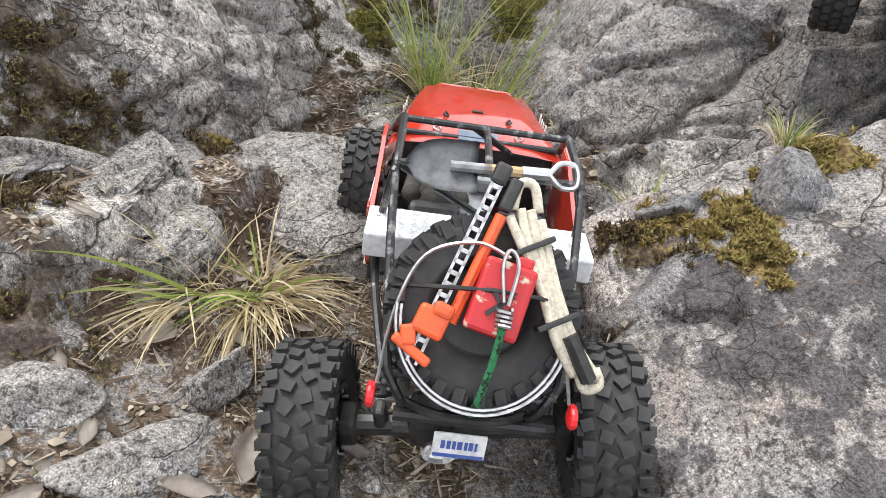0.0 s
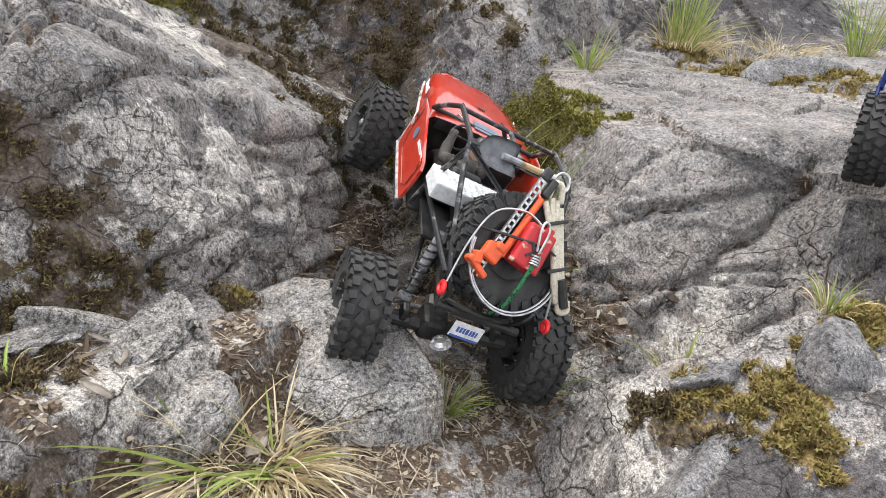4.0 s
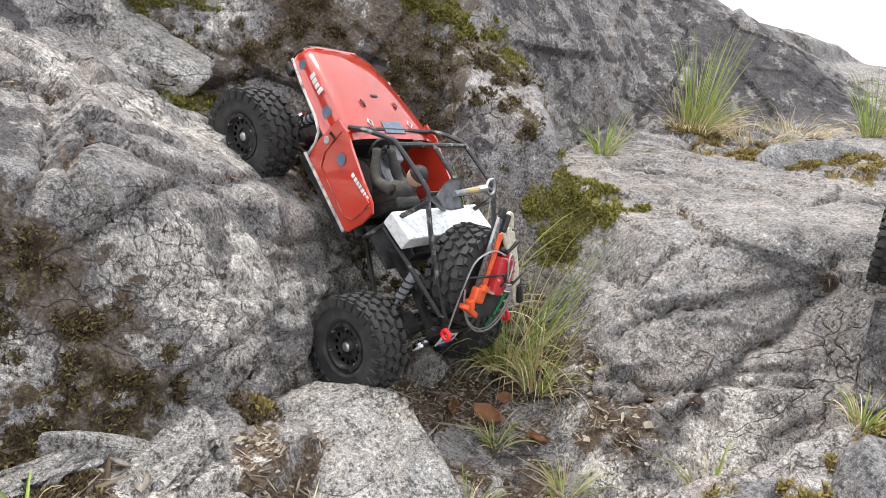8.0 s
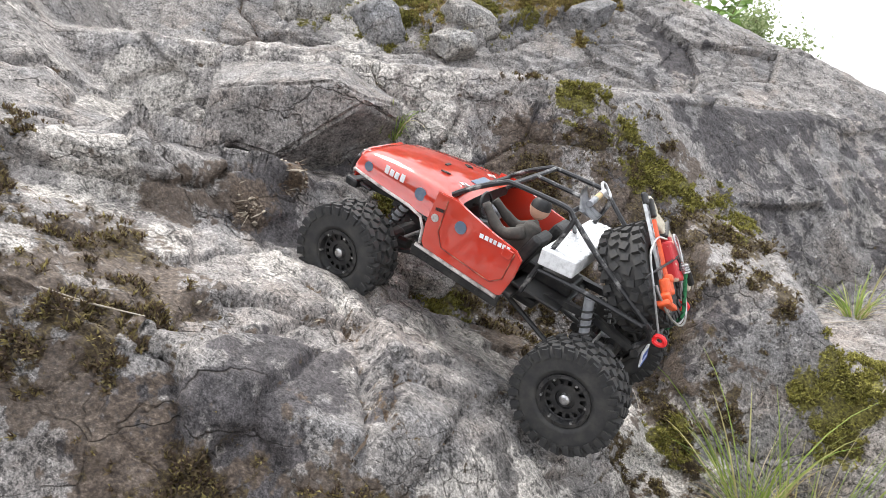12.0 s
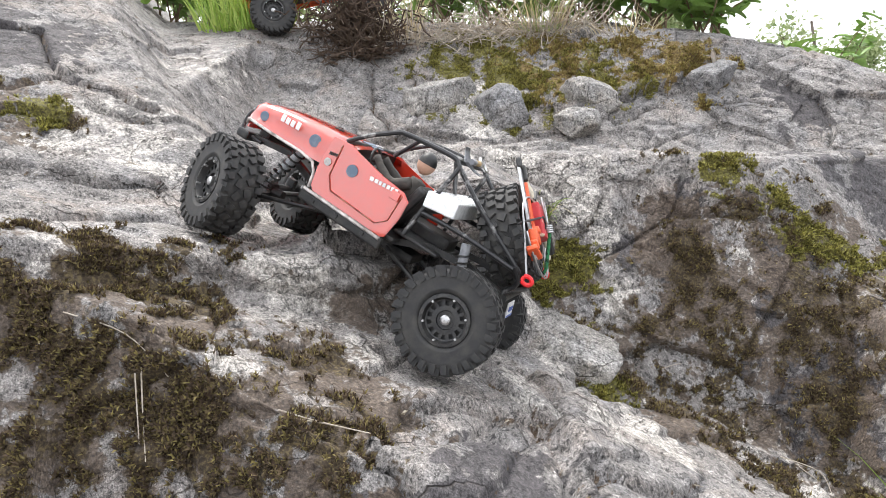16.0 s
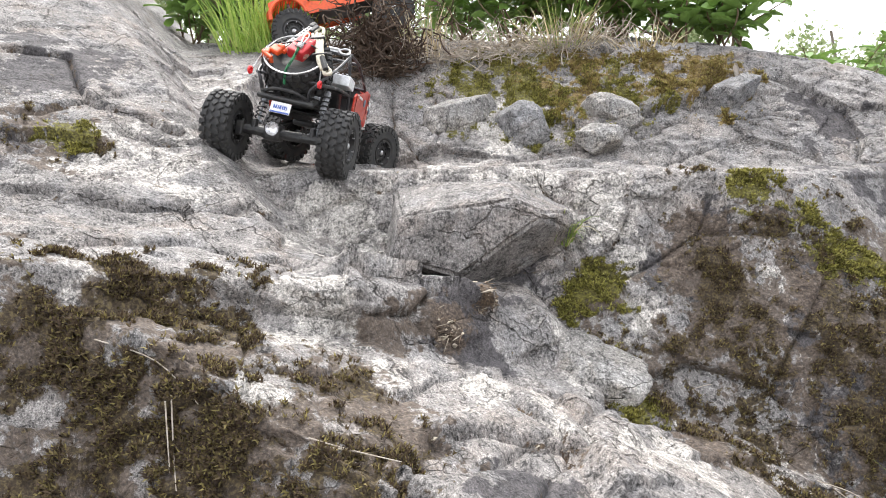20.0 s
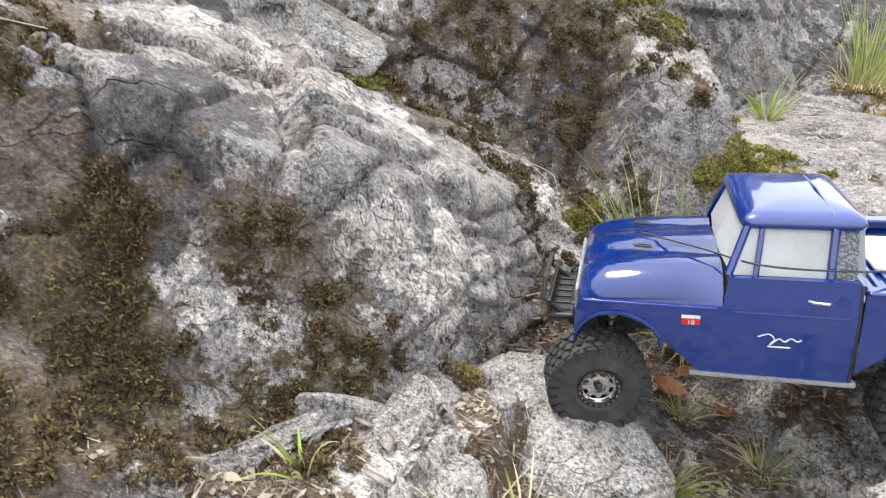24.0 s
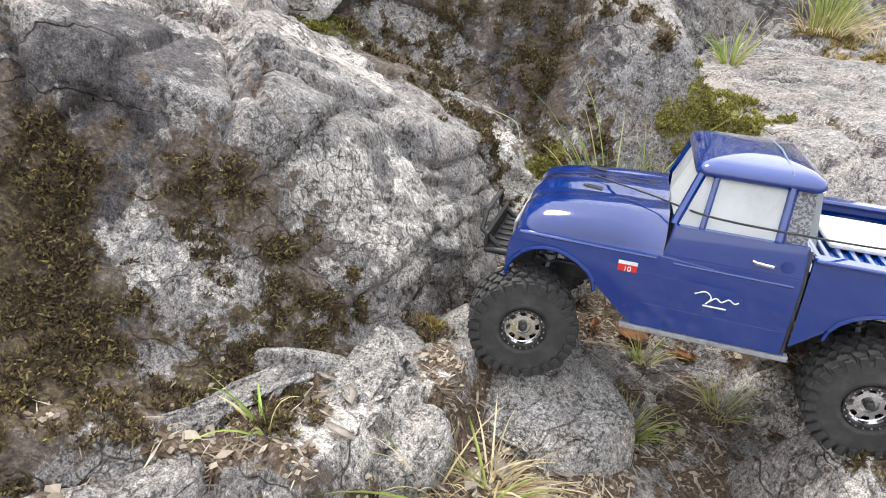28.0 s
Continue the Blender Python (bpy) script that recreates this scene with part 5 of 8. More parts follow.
M_LITTER = plant_material("litter", (0.05, 0.034, 0.022), (0.13, 0.09, 0.06), (0.27, 0.23, 0.18), (0.40, 0.35, 0.27), rough=0.9, through=0.0)
crumbs(9000, 21)


# ---- crawler cars ----
def tyre_mesh(R, w, q=0.5):
    """The carcass of a tyre about the y axis, with a shoulder rib on each side."""
    bm = bmesh.new()
    h = w / 2
    rc = R * 0.945
    prof = [(R * q * 0.93, -h * 0.62), (R * q * 0.98, -h * 0.82), (R * (q + 0.06), -h * 0.93), (R * (q + 0.09), -h * 0.955), (R * (q + 0.105), -h * 0.94), (R * 0.74, -h), (R * 0.86, -h * 0.98), (R * 0.925, -h * 0.86), (rc, -h * 0.55), (rc * 1.005, 0)]
    prof = prof + [(r, -y) for r, y in prof[-2::-1]]
    lathe(bm, prof, 44)
    return bm


TREAD_CACHE = {}


def tread(tyre, R, w, lugs):
    """The staggered tread blocks and shoulder lugs of a tyre, each a block of its own."""
    h = w / 2
    def block(size, taper):
        key = tuple(round(x, 5) for x in size)
        if key not in TREAD_CACHE:
            bm = bmesh.new()
            box(bm, (0, 0, 0), size, None, 0.0, taper)
            TREAD_CACHE[key] = mesh_of(bm, "tread_block", M_RUBBER)
        return TREAD_CACHE[key]
    def put(me, c, rot):
        ob = new("tread_block", me)
        ob.parent = tyre
        ob.matrix_basis = Matrix.Translation(c) @ rot.to_4x4()
    for k in range(lugs):
        a = 2 * math.pi * k / lugs
        for row, (y0, wy, off, tw) in enumerate(((-0.27, 0.42, 0.0, 0.45), (0.27, 0.42, 0.5, -0.45), (-0.78, 0.40, 0.5, -0.1), (0.78, 0.40, 0.0, 0.1))):
            b = a + off * 2 * math.pi / lugs
            side = row > 1
            rot = Matrix.Rotation(-b, 3, "Y") @ Matrix.Rotation(tw + (0.15 if k % 2 else -0.1), 3, "X")
            rr = R * (0.938 if side else 0.968)
            c = Vector((rr * math.cos(b), y0 * h * (0.98 + 0.06 * (k % 2)), rr * math.sin(b)))
            put(block((R * (0.15 if side else 0.085), w * wy * 0.46, R * 0.150 * (0.85 if k % 2 else 1.05)), 0.88), c, rot)
        for s in (-1, 1):
            b = a + 0.25 * 2 * math.pi / lugs
            put(block((R * 0.17, w * 0.10, R * 0.11), 0.9), Vector((R * 0.885 * math.cos(b), s * h * 0.985, R * 0.885 * math.sin(b))), Matrix.Rotation(-b, 3, "Y"))


def ring_mesh(R, w, q, s):
    """A beadlock ring that clamps one side of the tyre."""
    bm = bmesh.new()
    h = w / 2
    lathe(bm, [(R * q, s * h * 0.70), (R * q * 0.97, s * h * 0.90), (R * q * 0.84, s * h * 0.92), (R * q * 0.80, s * h * 0.76)], 40)
    return bm


def rim_mesh(R, w, q, holes, bolts):
    """A rim: dished face with a circle of holes, and ring bolts, on both sides."""
    bm = bmesh.new()
    h, r = w / 2, R * q
    for s in (-1, 1):
        lathe(bm, [(r * 0.80, s * h * 0.76), (r * 0.77, s * h * 0.60), (r * 0.72, s * h * 0.58)], 40)
        lathe(bm, [(r * 0.50, s * h * 0.50), (r * 0.54, s * h * 0.60), (r * 0.36, s * h * 0.62), (r * 0.34, s * h * 0.50), (0.0004, s * h * 0.50)], 30)
        lathe(bm, [(r * 0.78, s * h * 0.30), (0.0004, s * h * 0.30)], 24)
        for k in range(holes):
            a = 2 * math.pi * k / holes
            box(bm, (r * 0.63 * math.cos(a), s * h * 0.56, r * 0.63 * math.sin(a)), (r * 0.22, w * 0.04, r * 1.7 / holes), Matrix.Rotation(-a, 3, "Y"))
        for k in range(bolts):
            a = 2 * math.pi * (k + 0.5) / bolts
            lathe_at = Vector((r * 0.905 * math.cos(a), s * h * 0.925, r * 0.905 * math.sin(a)))
            box(bm, lathe_at, (r * 0.06, w * 0.03, r * 0.06), Matrix.Rotation(-a, 3, "Y"))
    return bm


def hub_mesh(R, w, q, s):
    bm = bmesh.new()
    h, r = w / 2, R * q
    lathe(bm, [(r * 0.20, s * h * 0.50), (r * 0.19, s * h * 0.74), (r * 0.12, s * h * 0.80), (0.0004, s * h * 0.82)], 12)
    return bm


def stud_mesh(R, w, q):
    bm = bmesh.new()
    h, r = w / 2, R * q
    tube(bm, [(0, h * 0.75, 0), (0, h * 0.95, 0)], r * 0.045, 8)
    return bm


WHEEL_CACHE = {}


def wheel(parent, at, R, w, rim_mat, hub_mat, holes, lugs=26, q=0.5, bolts=12):
    """A wheel: its tyre, which turns, with the rim and the hub on it."""
    key = (R, w, holes, lugs)
    if key not in WHEEL_CACHE:
        WHEEL_CACHE[key] = [mesh_of(tyre_mesh(R, w, q), "wheel", M_RUBBER, True), mesh_of(rim_mesh(R, w, q, holes, bolts), "rim", rim_mat), mesh_of(stud_mesh(R, w, q), "stud", hub_mat)]
        WHEEL_CACHE[key] += [(mesh_of(hub_mesh(R, w, q, s), "hub", hub_mat), mesh_of(ring_mesh(R, w, q, s), "beadlock_ring", M_BLACK)) for s in (-1, 1)]
    tyre, rim, stud, *sides = WHEEL_CACHE[key]
    ob = new("wheel", tyre)
    ob.parent, ob.matrix_basis = parent, at
    tread(ob, R, w, lugs)
    new("rim", rim).parent = ob
    for s, (hub, ring) in zip((-1, 1), sides):
        new("hub", hub).parent = ob
        new("beadlock_ring", ring).parent = ob
        for k in range(6):
            a = 2 * math.pi * k / 6
            o = new("stud", stud)
            o.parent = ob
            o.matrix_basis = pose(R * q * 0.80 * math.cos(a), 0, R * q * 0.80 * math.sin(a), 0 if s > 0 else 180)
    return ob


def shock(parent, a, b, r=0.0075):
    """A coil-over shock absorber from a down to b: body and shaft, with its spring."""
    a, b = Vector(a), Vector(b)
    L = (b - a).length
    bm = bmesh.new()
    lathe(bm, [(0.0004, 0), (r * 0.9, 0), (r * 0.9, L * 0.5), (r * 0.35, L * 0.52), (r * 0.35, L), (0.0004, L)], 12, "z")
    lathe(bm, [(r * 0.4, L * 0.93), (r * 1.25, L * 0.93), (r * 1.25, L * 0.97), (r * 0.4, L * 0.97)], 12, "z")
    body = part("shock_absorber", bm, M_GREY, parent, at=aimed(a, b))
    sp = bmesh.new()
    tube(sp, [(x, y, z + L * 0.12) for x, y, z in coil(r * 1.15, L * 0.8, 8, 10)], r * 0.2, 5)
    part("spring", sp, M_BLACK, body)
    return body


def bars(bm, m, rows, high, wide, thick=0.0004, seed=1):
    """Plain bars in place of unreadable or private writing."""
    rng = random.Random(seed)
    for r in range(rows):
        x = -wide / 2
        y = (rows / 2 - r - 0.5) * high / rows
        while x < wide / 2 - 0.001:
            L = min(rng.uniform(0.12, 0.2) * wide, wide / 2 - x)
            plate(bm, [(x, y - high / rows * 0.3), (x + L * 0.7, y - high / rows * 0.3), (x + L * 0.7, y + high / rows * 0.3), (x, y + high / rows * 0.3)], thick, m)
            x += L


def disc_plate(bm, c, r, thick, m, seg=18):
    plate(bm, [(c[0] + r * math.cos(2 * math.pi * k / seg), c[1] + r * math.sin(2 * math.pi * k / seg)) for k in range(seg)], thick, m)


def side_pose(x, y, z, s):
    """A pose on the flank: local x forward along the car's side, local y up, local z outwards."""
    return Matrix(((s, 0, 0, x), (0, 0, s, y), (0, 1, 0, z), (0, 0, 0, 1)))


HUB_X, HUB_Y, HUB_Z, JR = 0.18, 0.1154, 0.010, 0.0675


def axle(parent, name, x, flip):
    bm = bmesh.new()
    tube(bm, [(0, -0.088, 0), (0, -0.03, 0)], 0.0095, 10)
    tube(bm, [(0, 0.088, 0), (0, 0.045, 0)], 0.0095, 10)
    tube(bm, [(0, -0.04, 0), (0, 0.05, 0)], 0.0105, 12)
    box(bm, (0.004 * flip, 0.02, 0.002), (0.036, 0.036, 0.036), None, 0.008)
    tube(bm, [(0.0, 0.02, 0.0), (0.04 * flip, 0.02, 0.008)], [0.012, 0.008], 10)
    for s in (-1, 1):
        box(bm, (0, s * 0.087, 0), (0.026, 0.016, 0.030), None, 0.004)
        box(bm, (0, s * 0.06, 0.012), (0.016, 0.010, 0.022), None, 0.003)
    ob = part(name, bm, M_BLACK, parent, at=pose(x, 0, HUB_Z))
    rod = bmesh.new()
    tube(rod, [(0.020 * flip, -0.075, 0.006), (0.020 * flip, 0.075, 0.006)], 0.0028, 8)
    part("steering_rod", rod, M_STEEL, ob)
    cover = bmesh.new()
    lathe(cover, [(0.0004, 0.0), (0.008, -0.001), (0.0125, -0.005), (0.0135, -0.009)], 14, "x")
    part("diff_cover", cover, M_CHROME, ob, "silver diff cover", at=pose(-0.024 * flip, 0.012, 0.008, 0, 0, 180 if flip < 0 else 0))
    return ob


def jeep():
    car = empty("rock_crawler", "red open-top toy rock crawler with a black roll cage", "toy car")
    # hood: a rounded shell, narrower at the nose, with side skirts
    secs = []
    for x, hw, zt, drop in ((0.056, 0.093, 0.150, 0.035), (0.085, 0.089, 0.151, 0.045), (0.13, 0.081, 0.148, 0.046), (0.18, 0.074, 0.142, 0.042), (0.22, 0.067, 0.135, 0.036), (0.236, 0.063, 0.129, 0.034), (0.243, 0.058, 0.120, 0.028)):
        row = [(x, hw, zt - drop), (x, hw, zt - drop * 0.45), (x, hw * 0.96, zt - 0.009), (x, hw * 0.88, zt - 0.002), (x, hw * 0.6, zt + 0.001), (x, hw * 0.3, zt + 0.0025)]
        secs.append(row + [(x, 0, zt + 0.003)] + [(a, -b, c) for a, b, c in row[::-1]])
    bm = bmesh.new()
    loft(bm, secs)
    bmesh.ops.solidify(bm, geom=bm.faces[:], thickness=0.002)
    hood = part("hood", bm, M_RED, car, smooth=True)
    for name, m, mat, shapes in (
        ("hood_vent", pose(0.075, 0, 0.1535), M_STICKER, [[(-0.010, -0.020), (0.010, -0.020), (0.010, 0.020), (-0.010, 0.020)]]),
        ("hood_slot", pose(0.135, 0.0, 0.1510, 0, 4, 0), M_BLACK, [[(-0.002, -0.006), (0.002, -0.006), (0.002, 0.006), (-0.002, 0.006)]])):
        bm = bmesh.new()
        for sh in shapes:
            plate(bm, sh, 0.0012, m)
        part(name, bm, mat, hood)
    for s in (-1, 1):
        bm = bmesh.new()
        tube(bm, [(0.125, s * 0.034, 0.152), (0.117, s * 0.036, 0.153), (0.112, s * 0.033, 0.153), (0.118, s * 0.031, 0.152)], 0.0012, 6, True)
        part("body_clip", bm, M_BLACK, hood)
        bm = bmesh.new()
        tube(bm, [(0.09, s * 0.042, 0.1525), (0.082, s * 0.046, 0.154), (0.076, s * 0.040, 0.154), (0.084, s * 0.038, 0.1535)], 0.0011, 6, True)
        part("body_clip", bm, M_STEEL, hood)
        for k, (cx, cz, r) in enumerate(((0.118, 0.127, 0.009), (0.215, 0.116, 0.007))):
            bm = bmesh.new()
            disc_plate(bm, (cx, cz), r, 0.0008 * s, side_pose(0, s * (0.0835 if k == 0 else 0.0685), 0, 1))
            part("round_patch", bm, M_STICKER, hood)
        bm = bmesh.new()
        for k, (dx, up) in enumerate(((0.0, 0.011), (0.010, 0.009), (0.019, 0.009), (0.028, 0.011))):
            y = 0.0795 - 0.10 * (0.0 + dx)
            m = side_pose(0.150 + dx, s * (y + 0.0002), 0.126 - dx * 0.06, 1)
            plate(bm, [(0, 0), (0.006, 0), (0.0065, up * 0.5), (0.006, up), (0, up)], 0.0008 * s, m)
        part("white_lettering", bm, M_WHITE, hood, "worn white shapes")
    # worn edge along the hood's rim and the wheel arch
    for s in (-1, 1):
        bm = bmesh.new()
        tube(bm, [(0.243, s * 0.058, 0.093), (0.24, s * 0.064, 0.10), (0.19, s * 0.0735, 0.101), (0.13, s * 0.082, 0.103), (0.105, s * 0.088, 0.101), (0.094, s * 0.092, 0.09), (0.090, s * 0.094, 0.070)], 0.0022, 6)
        part("arch_trim", bm, M_EDGE, hood)
    # grille
    bm = bmesh.new()
    plate(bm, [(-0.058, 0.0), (0.058, 0.0), (0.056, 0.034), (0.04, 0.042), (-0.04, 0.042), (-0.056, 0.034)], 0.003, Matrix(((0, 0, 1, 0.238), (1, 0, 0, 0), (0, 1, 0, 0.088), (0, 0, 0, 1))))
    grille = part("grille", bm, M_RED, car)
    for k in range(7):
        bm = bmesh.new()
        box(bm, (0.2415, -0.027 + 0.009 * k, 0.108), (0.002, 0.004, 0.026), None, 0.0008)
        part("grille_slot", bm, M_BLACK, grille)
    # front hoop bumper and winch frame
    bm = bmesh.new()
    tube(bm, curve_pts([(0.215, 0.045, 0.075), (0.250, 0.045, 0.078), (0.256, 0.044, 0.095), (0.250, 0.042, 0.114), (0.247, 0.030, 0.122), (0.247, -0.030, 0.122), (0.250, -0.042, 0.114), (0.256, -0.044, 0.095), (0.250, -0.045, 0.078), (0.215, -0.045, 0.075)], 4), 0.0028, 8)
    part("front_hoop", bm, M_TUBE, car)
    bm = bmesh.new()
    box(bm, (0.245, 0, 0.074), (0.022, 0.11, 0.014), None, 0.004)
    box(bm, (0.23, 0, 0.085), (0.02, 0.05, 0.018), None, 0.004)
    part("front_bumper", bm, M_BLACK, car)
    # tub: floor, flanks, cowl
    bm = bmesh.new()
    box(bm, (0.02, 0, 0.068), (0.14, 0.165, 0.006), None, 0.002)
    box(bm, (-0.075, 0, 0.08), (0.07, 0.14, 0.005), None, 0.002)
    box(bm, (0.075, 0, 0.11), (0.006, 0.16, 0.07), None, 0.002)
    part("tub_floor", bm, M_BLACK, car)
    for s in (-1, 1):
        bm = bmesh.new()
        m = side_pose(0, s * 0.0945, 0, 1)
        th = -0.004 * s
        plate(bm, [(0.088, 0.074), (0.092, 0.10), (0.090, 0.148), (0.060, 0.151), (0.045, 0.146), (0.0, 0.137), (-0.036, 0.133), (-0.047, 0.125), (-0.047, 0.100), (-0.041, 0.070), (-0.036, 0.066), (0.082, 0.068)], th, m)
        bmesh.ops.bevel(bm, geom=[e for e in bm.edges if abs((e.verts[0].co - e.verts[1].co).y) < 1e-6], offset=0.0012, segments=2, affect="EDGES")
        door = part("side_panel", bm, M_RED, car, "scuffed red side panel")
        bm = bmesh.new()
        m2 = side_pose(0, s * 0.0952, 0, 1)
        tube(bm, [(0.072, s * 0.0955, 0.144), (0.070, s * 0.0955, 0.10), (0.058, s * 0.0955, 0.082), (-0.02, s * 0.0955, 0.078), (-0.034, s * 0.0955, 0.090), (-0.036, s * 0.0955, 0.128)], 0.0009, 5)
        part("panel_seam", bm, worn_dark, door)
        bm = bmesh.new()
        disc_plate(bm, (0.043, 0.121), 0.0085, 0.0008 * s, m2)
        part("round_patch", bm, M_STICKER, door)
        bm = bmesh.new()
        disc_plate(bm, (0.081, 0.114), 0.0055, 0.0008 * s, m2)
        part("round_badge", bm, M_EDGE, door)
        bm = bmesh.new()
        bars(bm, m2 @ pose(-0.005, 0.128, 0, 0, 0, -5) , 1, 0.009, 0.046, 0.0008 * s, 4)
        part("white_bars", bm, M_WHITE, door)
        bm = bmesh.new()
        bars(bm, m2 @ pose(0.078, 0.127, 0, 0, 0, -10), 1, 0.007, 0.014, 0.0008 * s, 5)
        part("dark_bars", bm, M_BLACK, door)
        bm = bmesh.new()
        box(bm, (-0.027, s * 0.096, 0.124), (0.014, 0.002, 0.012), None, 0.0008)
        part("latch", bm, M_RED, door)
        bm = bmesh.new()
        tube(bm, [(0.095, s * 0.094, 0.066), (-0.036, s * 0.094, 0.063)], 0.0026, 6)
        part("rocker_trim", bm, M_EDGE, car)
        bm = bmesh.new()
        box(bm, (0.03, s * 0.088, 0.056), (0.14, 0.008, 0.016), None, 0.003)
        for bx in (0.075, 0.035, -0.01):
            box(bm, (bx, s * 0.092, 0.056), (0.006, 0.003, 0.006), None, 0.001)
        part("rock_slider", bm, M_BLACK, car)
        # chassis rails
        bm = bmesh.new()
        tube(bm, [(0.235, s * 0.036, 0.076), (0.17, s * 0.038, 0.084), (0.09, s * 0.045, 0.062), (-0.03, s * 0.050, 0.058), (-0.09, s * 0.048, 0.082), (-0.15, s * 0.046, 0.088), (-0.205, s * 0.046, 0.080)], 0.0065, 4)
        part("chassis_rail", bm, M_BLACK, car)
        # roll cage, bar by bar
        for a in ([(0.075, s * 0.084, 0.150), (0.052, s * 0.080, 0.172), (0.022, s * 0.074, 0.194), (0.010, s * 0.0735, 0.199), (-0.03, s * 0.073, 0.203), (-0.064, s * 0.073, 0.205), (-0.074, s * 0.0735, 0.200), (-0.078, s * 0.076, 0.190), (-0.066, s * 0.084, 0.128), (-0.060, s * 0.086, 0.085)],
                  [(-0.074, s * 0.0735, 0.200), (-0.125, s * 0.070, 0.168), (-0.20, s * 0.062, 0.128), (-0.214, s * 0.056, 0.118)],
                  [(-0.064, s * 0.084, 0.122), (-0.13, s * 0.078, 0.125), (-0.205, s * 0.064, 0.120)],
                  [(-0.205, s * 0.064, 0.124), (-0.218, s * 0.050, 0.105), (-0.205, s * 0.046, 0.080)]):
            bm = bmesh.new()
            tube(bm, curve_pts(a, 4), 0.0034, 8)
            part("cage_bar", bm, M_TUBE, car)
        # links
        bm = bmesh.new()
        tube(bm, [(-0.165, s * 0.06, 0.012), (-0.03, s * 0.035, 0.045)], 0.0035, 8)
        part("rear_link", bm, M_BLACK, car)
        bm = bmesh.new()
        tube(bm, [(0.165, s * 0.06, 0.012), (0.05, s * 0.035, 0.048)], 0.0035, 8)
        part("front_link", bm, M_BLACK, car)
        shock(car, (-0.135, s * 0.060, 0.115), (-0.165, s * 0.062, 0.022))
        shock(car, (0.135, s * 0.060, 0.112), (0.172, s * 0.062, 0.022))
        # red bow shackles
        bm = bmesh.new()
        c = Vector((-0.224, s * 0.066, 0.118))
        ring = [c + Vector((-0.005 + 0.0068 * math.cos(u), 0.003 * s, 0.0052 * math.sin(u))) for u in np.linspace(0.6, 5.7, 12)]
        tube(bm, ring, 0.0030, 8)
        tube(bm, [ring[0], ring[-1]], 0.0026, 8)
        part("shackle", bm, M_SHACKLE, car, "bright red tow shackle")
        # seats
        bm = bmesh.new()
        box(bm, (0.0, s * 0.038, 0.082), (0.045, 0.045, 0.018), None, 0.006)
        box(bm, (-0.035, s * 0.038, 0.115), (0.016, 0.045, 0.068), Matrix.Rotation(-0.3, 3, "Y"), 0.006)
        part("seat", bm, M_BLACK, car)
    for a, b in (((0.010, 0.0735, 0.199), (0.010, -0.0735, 0.199)), ((-0.070, 0.0735, 0.203), (-0.070, -0.0735, 0.203)), ((0.010, 0.0, 0.199), (-0.070, 0.0, 0.204)),
                 ((-0.210, 0.058, 0.120), (-0.210, -0.058, 0.120)), ((-0.068, 0.082, 0.125), (-0.068, -0.082, 0.125)), ((0.072, 0.084, 0.152), (0.072, -0.084, 0.152)),
                 ((-0.070, 0.07, 0.20), (-0.066, -0.06, 0.125)), ((0.010, 0.01, 0.198), (0.05, -0.03, 0.155))):
        bm = bmesh.new()
        tube(bm, [a, b], 0.0032, 8)
        part("cage_bar", bm, M_TUBE, car)
    # dash, steering wheel, shifter deck
    bm = bmesh.new()
    box(bm, (0.068, 0, 0.138), (0.012, 0.15, 0.022), None, 0.003)
    part("dashboard", bm, M_BLACK, car)
    bm = bmesh.new()
    box(bm, (0.02, 0.0, 0.095), (0.08, 0.030, 0.03), None, 0.006)
    box(bm, (0.05, -0.008, 0.122), (0.03, 0.026, 0.016), None, 0.004)
    part("gear_tunnel", bm, M_GREY, car, "pale grey shifter deck")
    bm = bmesh.new()
    tube(bm, [(0.045 + 0.006 * math.sin(u), 0.038 + 0.017 * math.cos(u), 0.142 + 0.016 * math.sin(u)) for u in np.linspace(0, 2 * math.pi, 17)[:-1]], 0.0018, 6, True)
    tube(bm, [(0.045, 0.022, 0.142), (0.045, 0.054, 0.142)], 0.0013, 6)
    tube(bm, [(0.045, 0.038, 0.142), (0.066, 0.038, 0.132)], 0.002, 6)
    part("steering_wheel", bm, M_BLACK, car)
    # the plain seated doll
    bm = bmesh.new()
    tube(bm, curve_pts([(-0.005, 0.036, 0.088), (-0.020, 0.036, 0.12), (-0.026, 0.036, 0.150)], 4), [0.015] * 3 + [0.019] * 4 + [0.012] * 2, 10)
    for y in (0.060, 0.014):
        tube(bm, curve_pts([(-0.024, y * 0.95 + 0.002, 0.144), (0.004, y, 0.130), (0.040, 0.038 + (y - 0.036) * 0.6, 0.150)], 5), [0.0085] * 4 + [0.0078] * 4 + [0.006] * 3, 8)
    for y in (0.050, 0.026):
        tube(bm, curve_pts([(-0.002, y, 0.09), (0.035, y, 0.108), (0.062, y, 0.085)], 4), 0.0095, 8)
    n_cloth = len(bm.faces)
    tmp = bmesh.new()
    bmesh.ops.create_uvsphere(tmp, u_segments=14, v_segments=10, radius=0.0145)
    for f in tmp.faces:
        f.material_index = 2 if f.calc_center_median().z > 0.002 else 1
    joined(bm, tmp, pose(-0.024, 0.036, 0.176) @ Matrix.Diagonal((0.95, 0.9, 1.15, 1)))
    part("driver_doll", bm, [M_CLOTH, M_SKIN, M_BLACK], car, "plain doll in a dark top and cap", smooth=True)
    # chequer-plate box behind the seats
    bm = bmesh.new()
    box(bm, (-0.086, 0, 0.145), (0.046, 0.184, 0.022), Matrix.Rotation(0.12, 3, "Y"), 0.002)
    chest = part("tool_box", bm, M_ALU, car, "bright chequer-plate aluminium box")
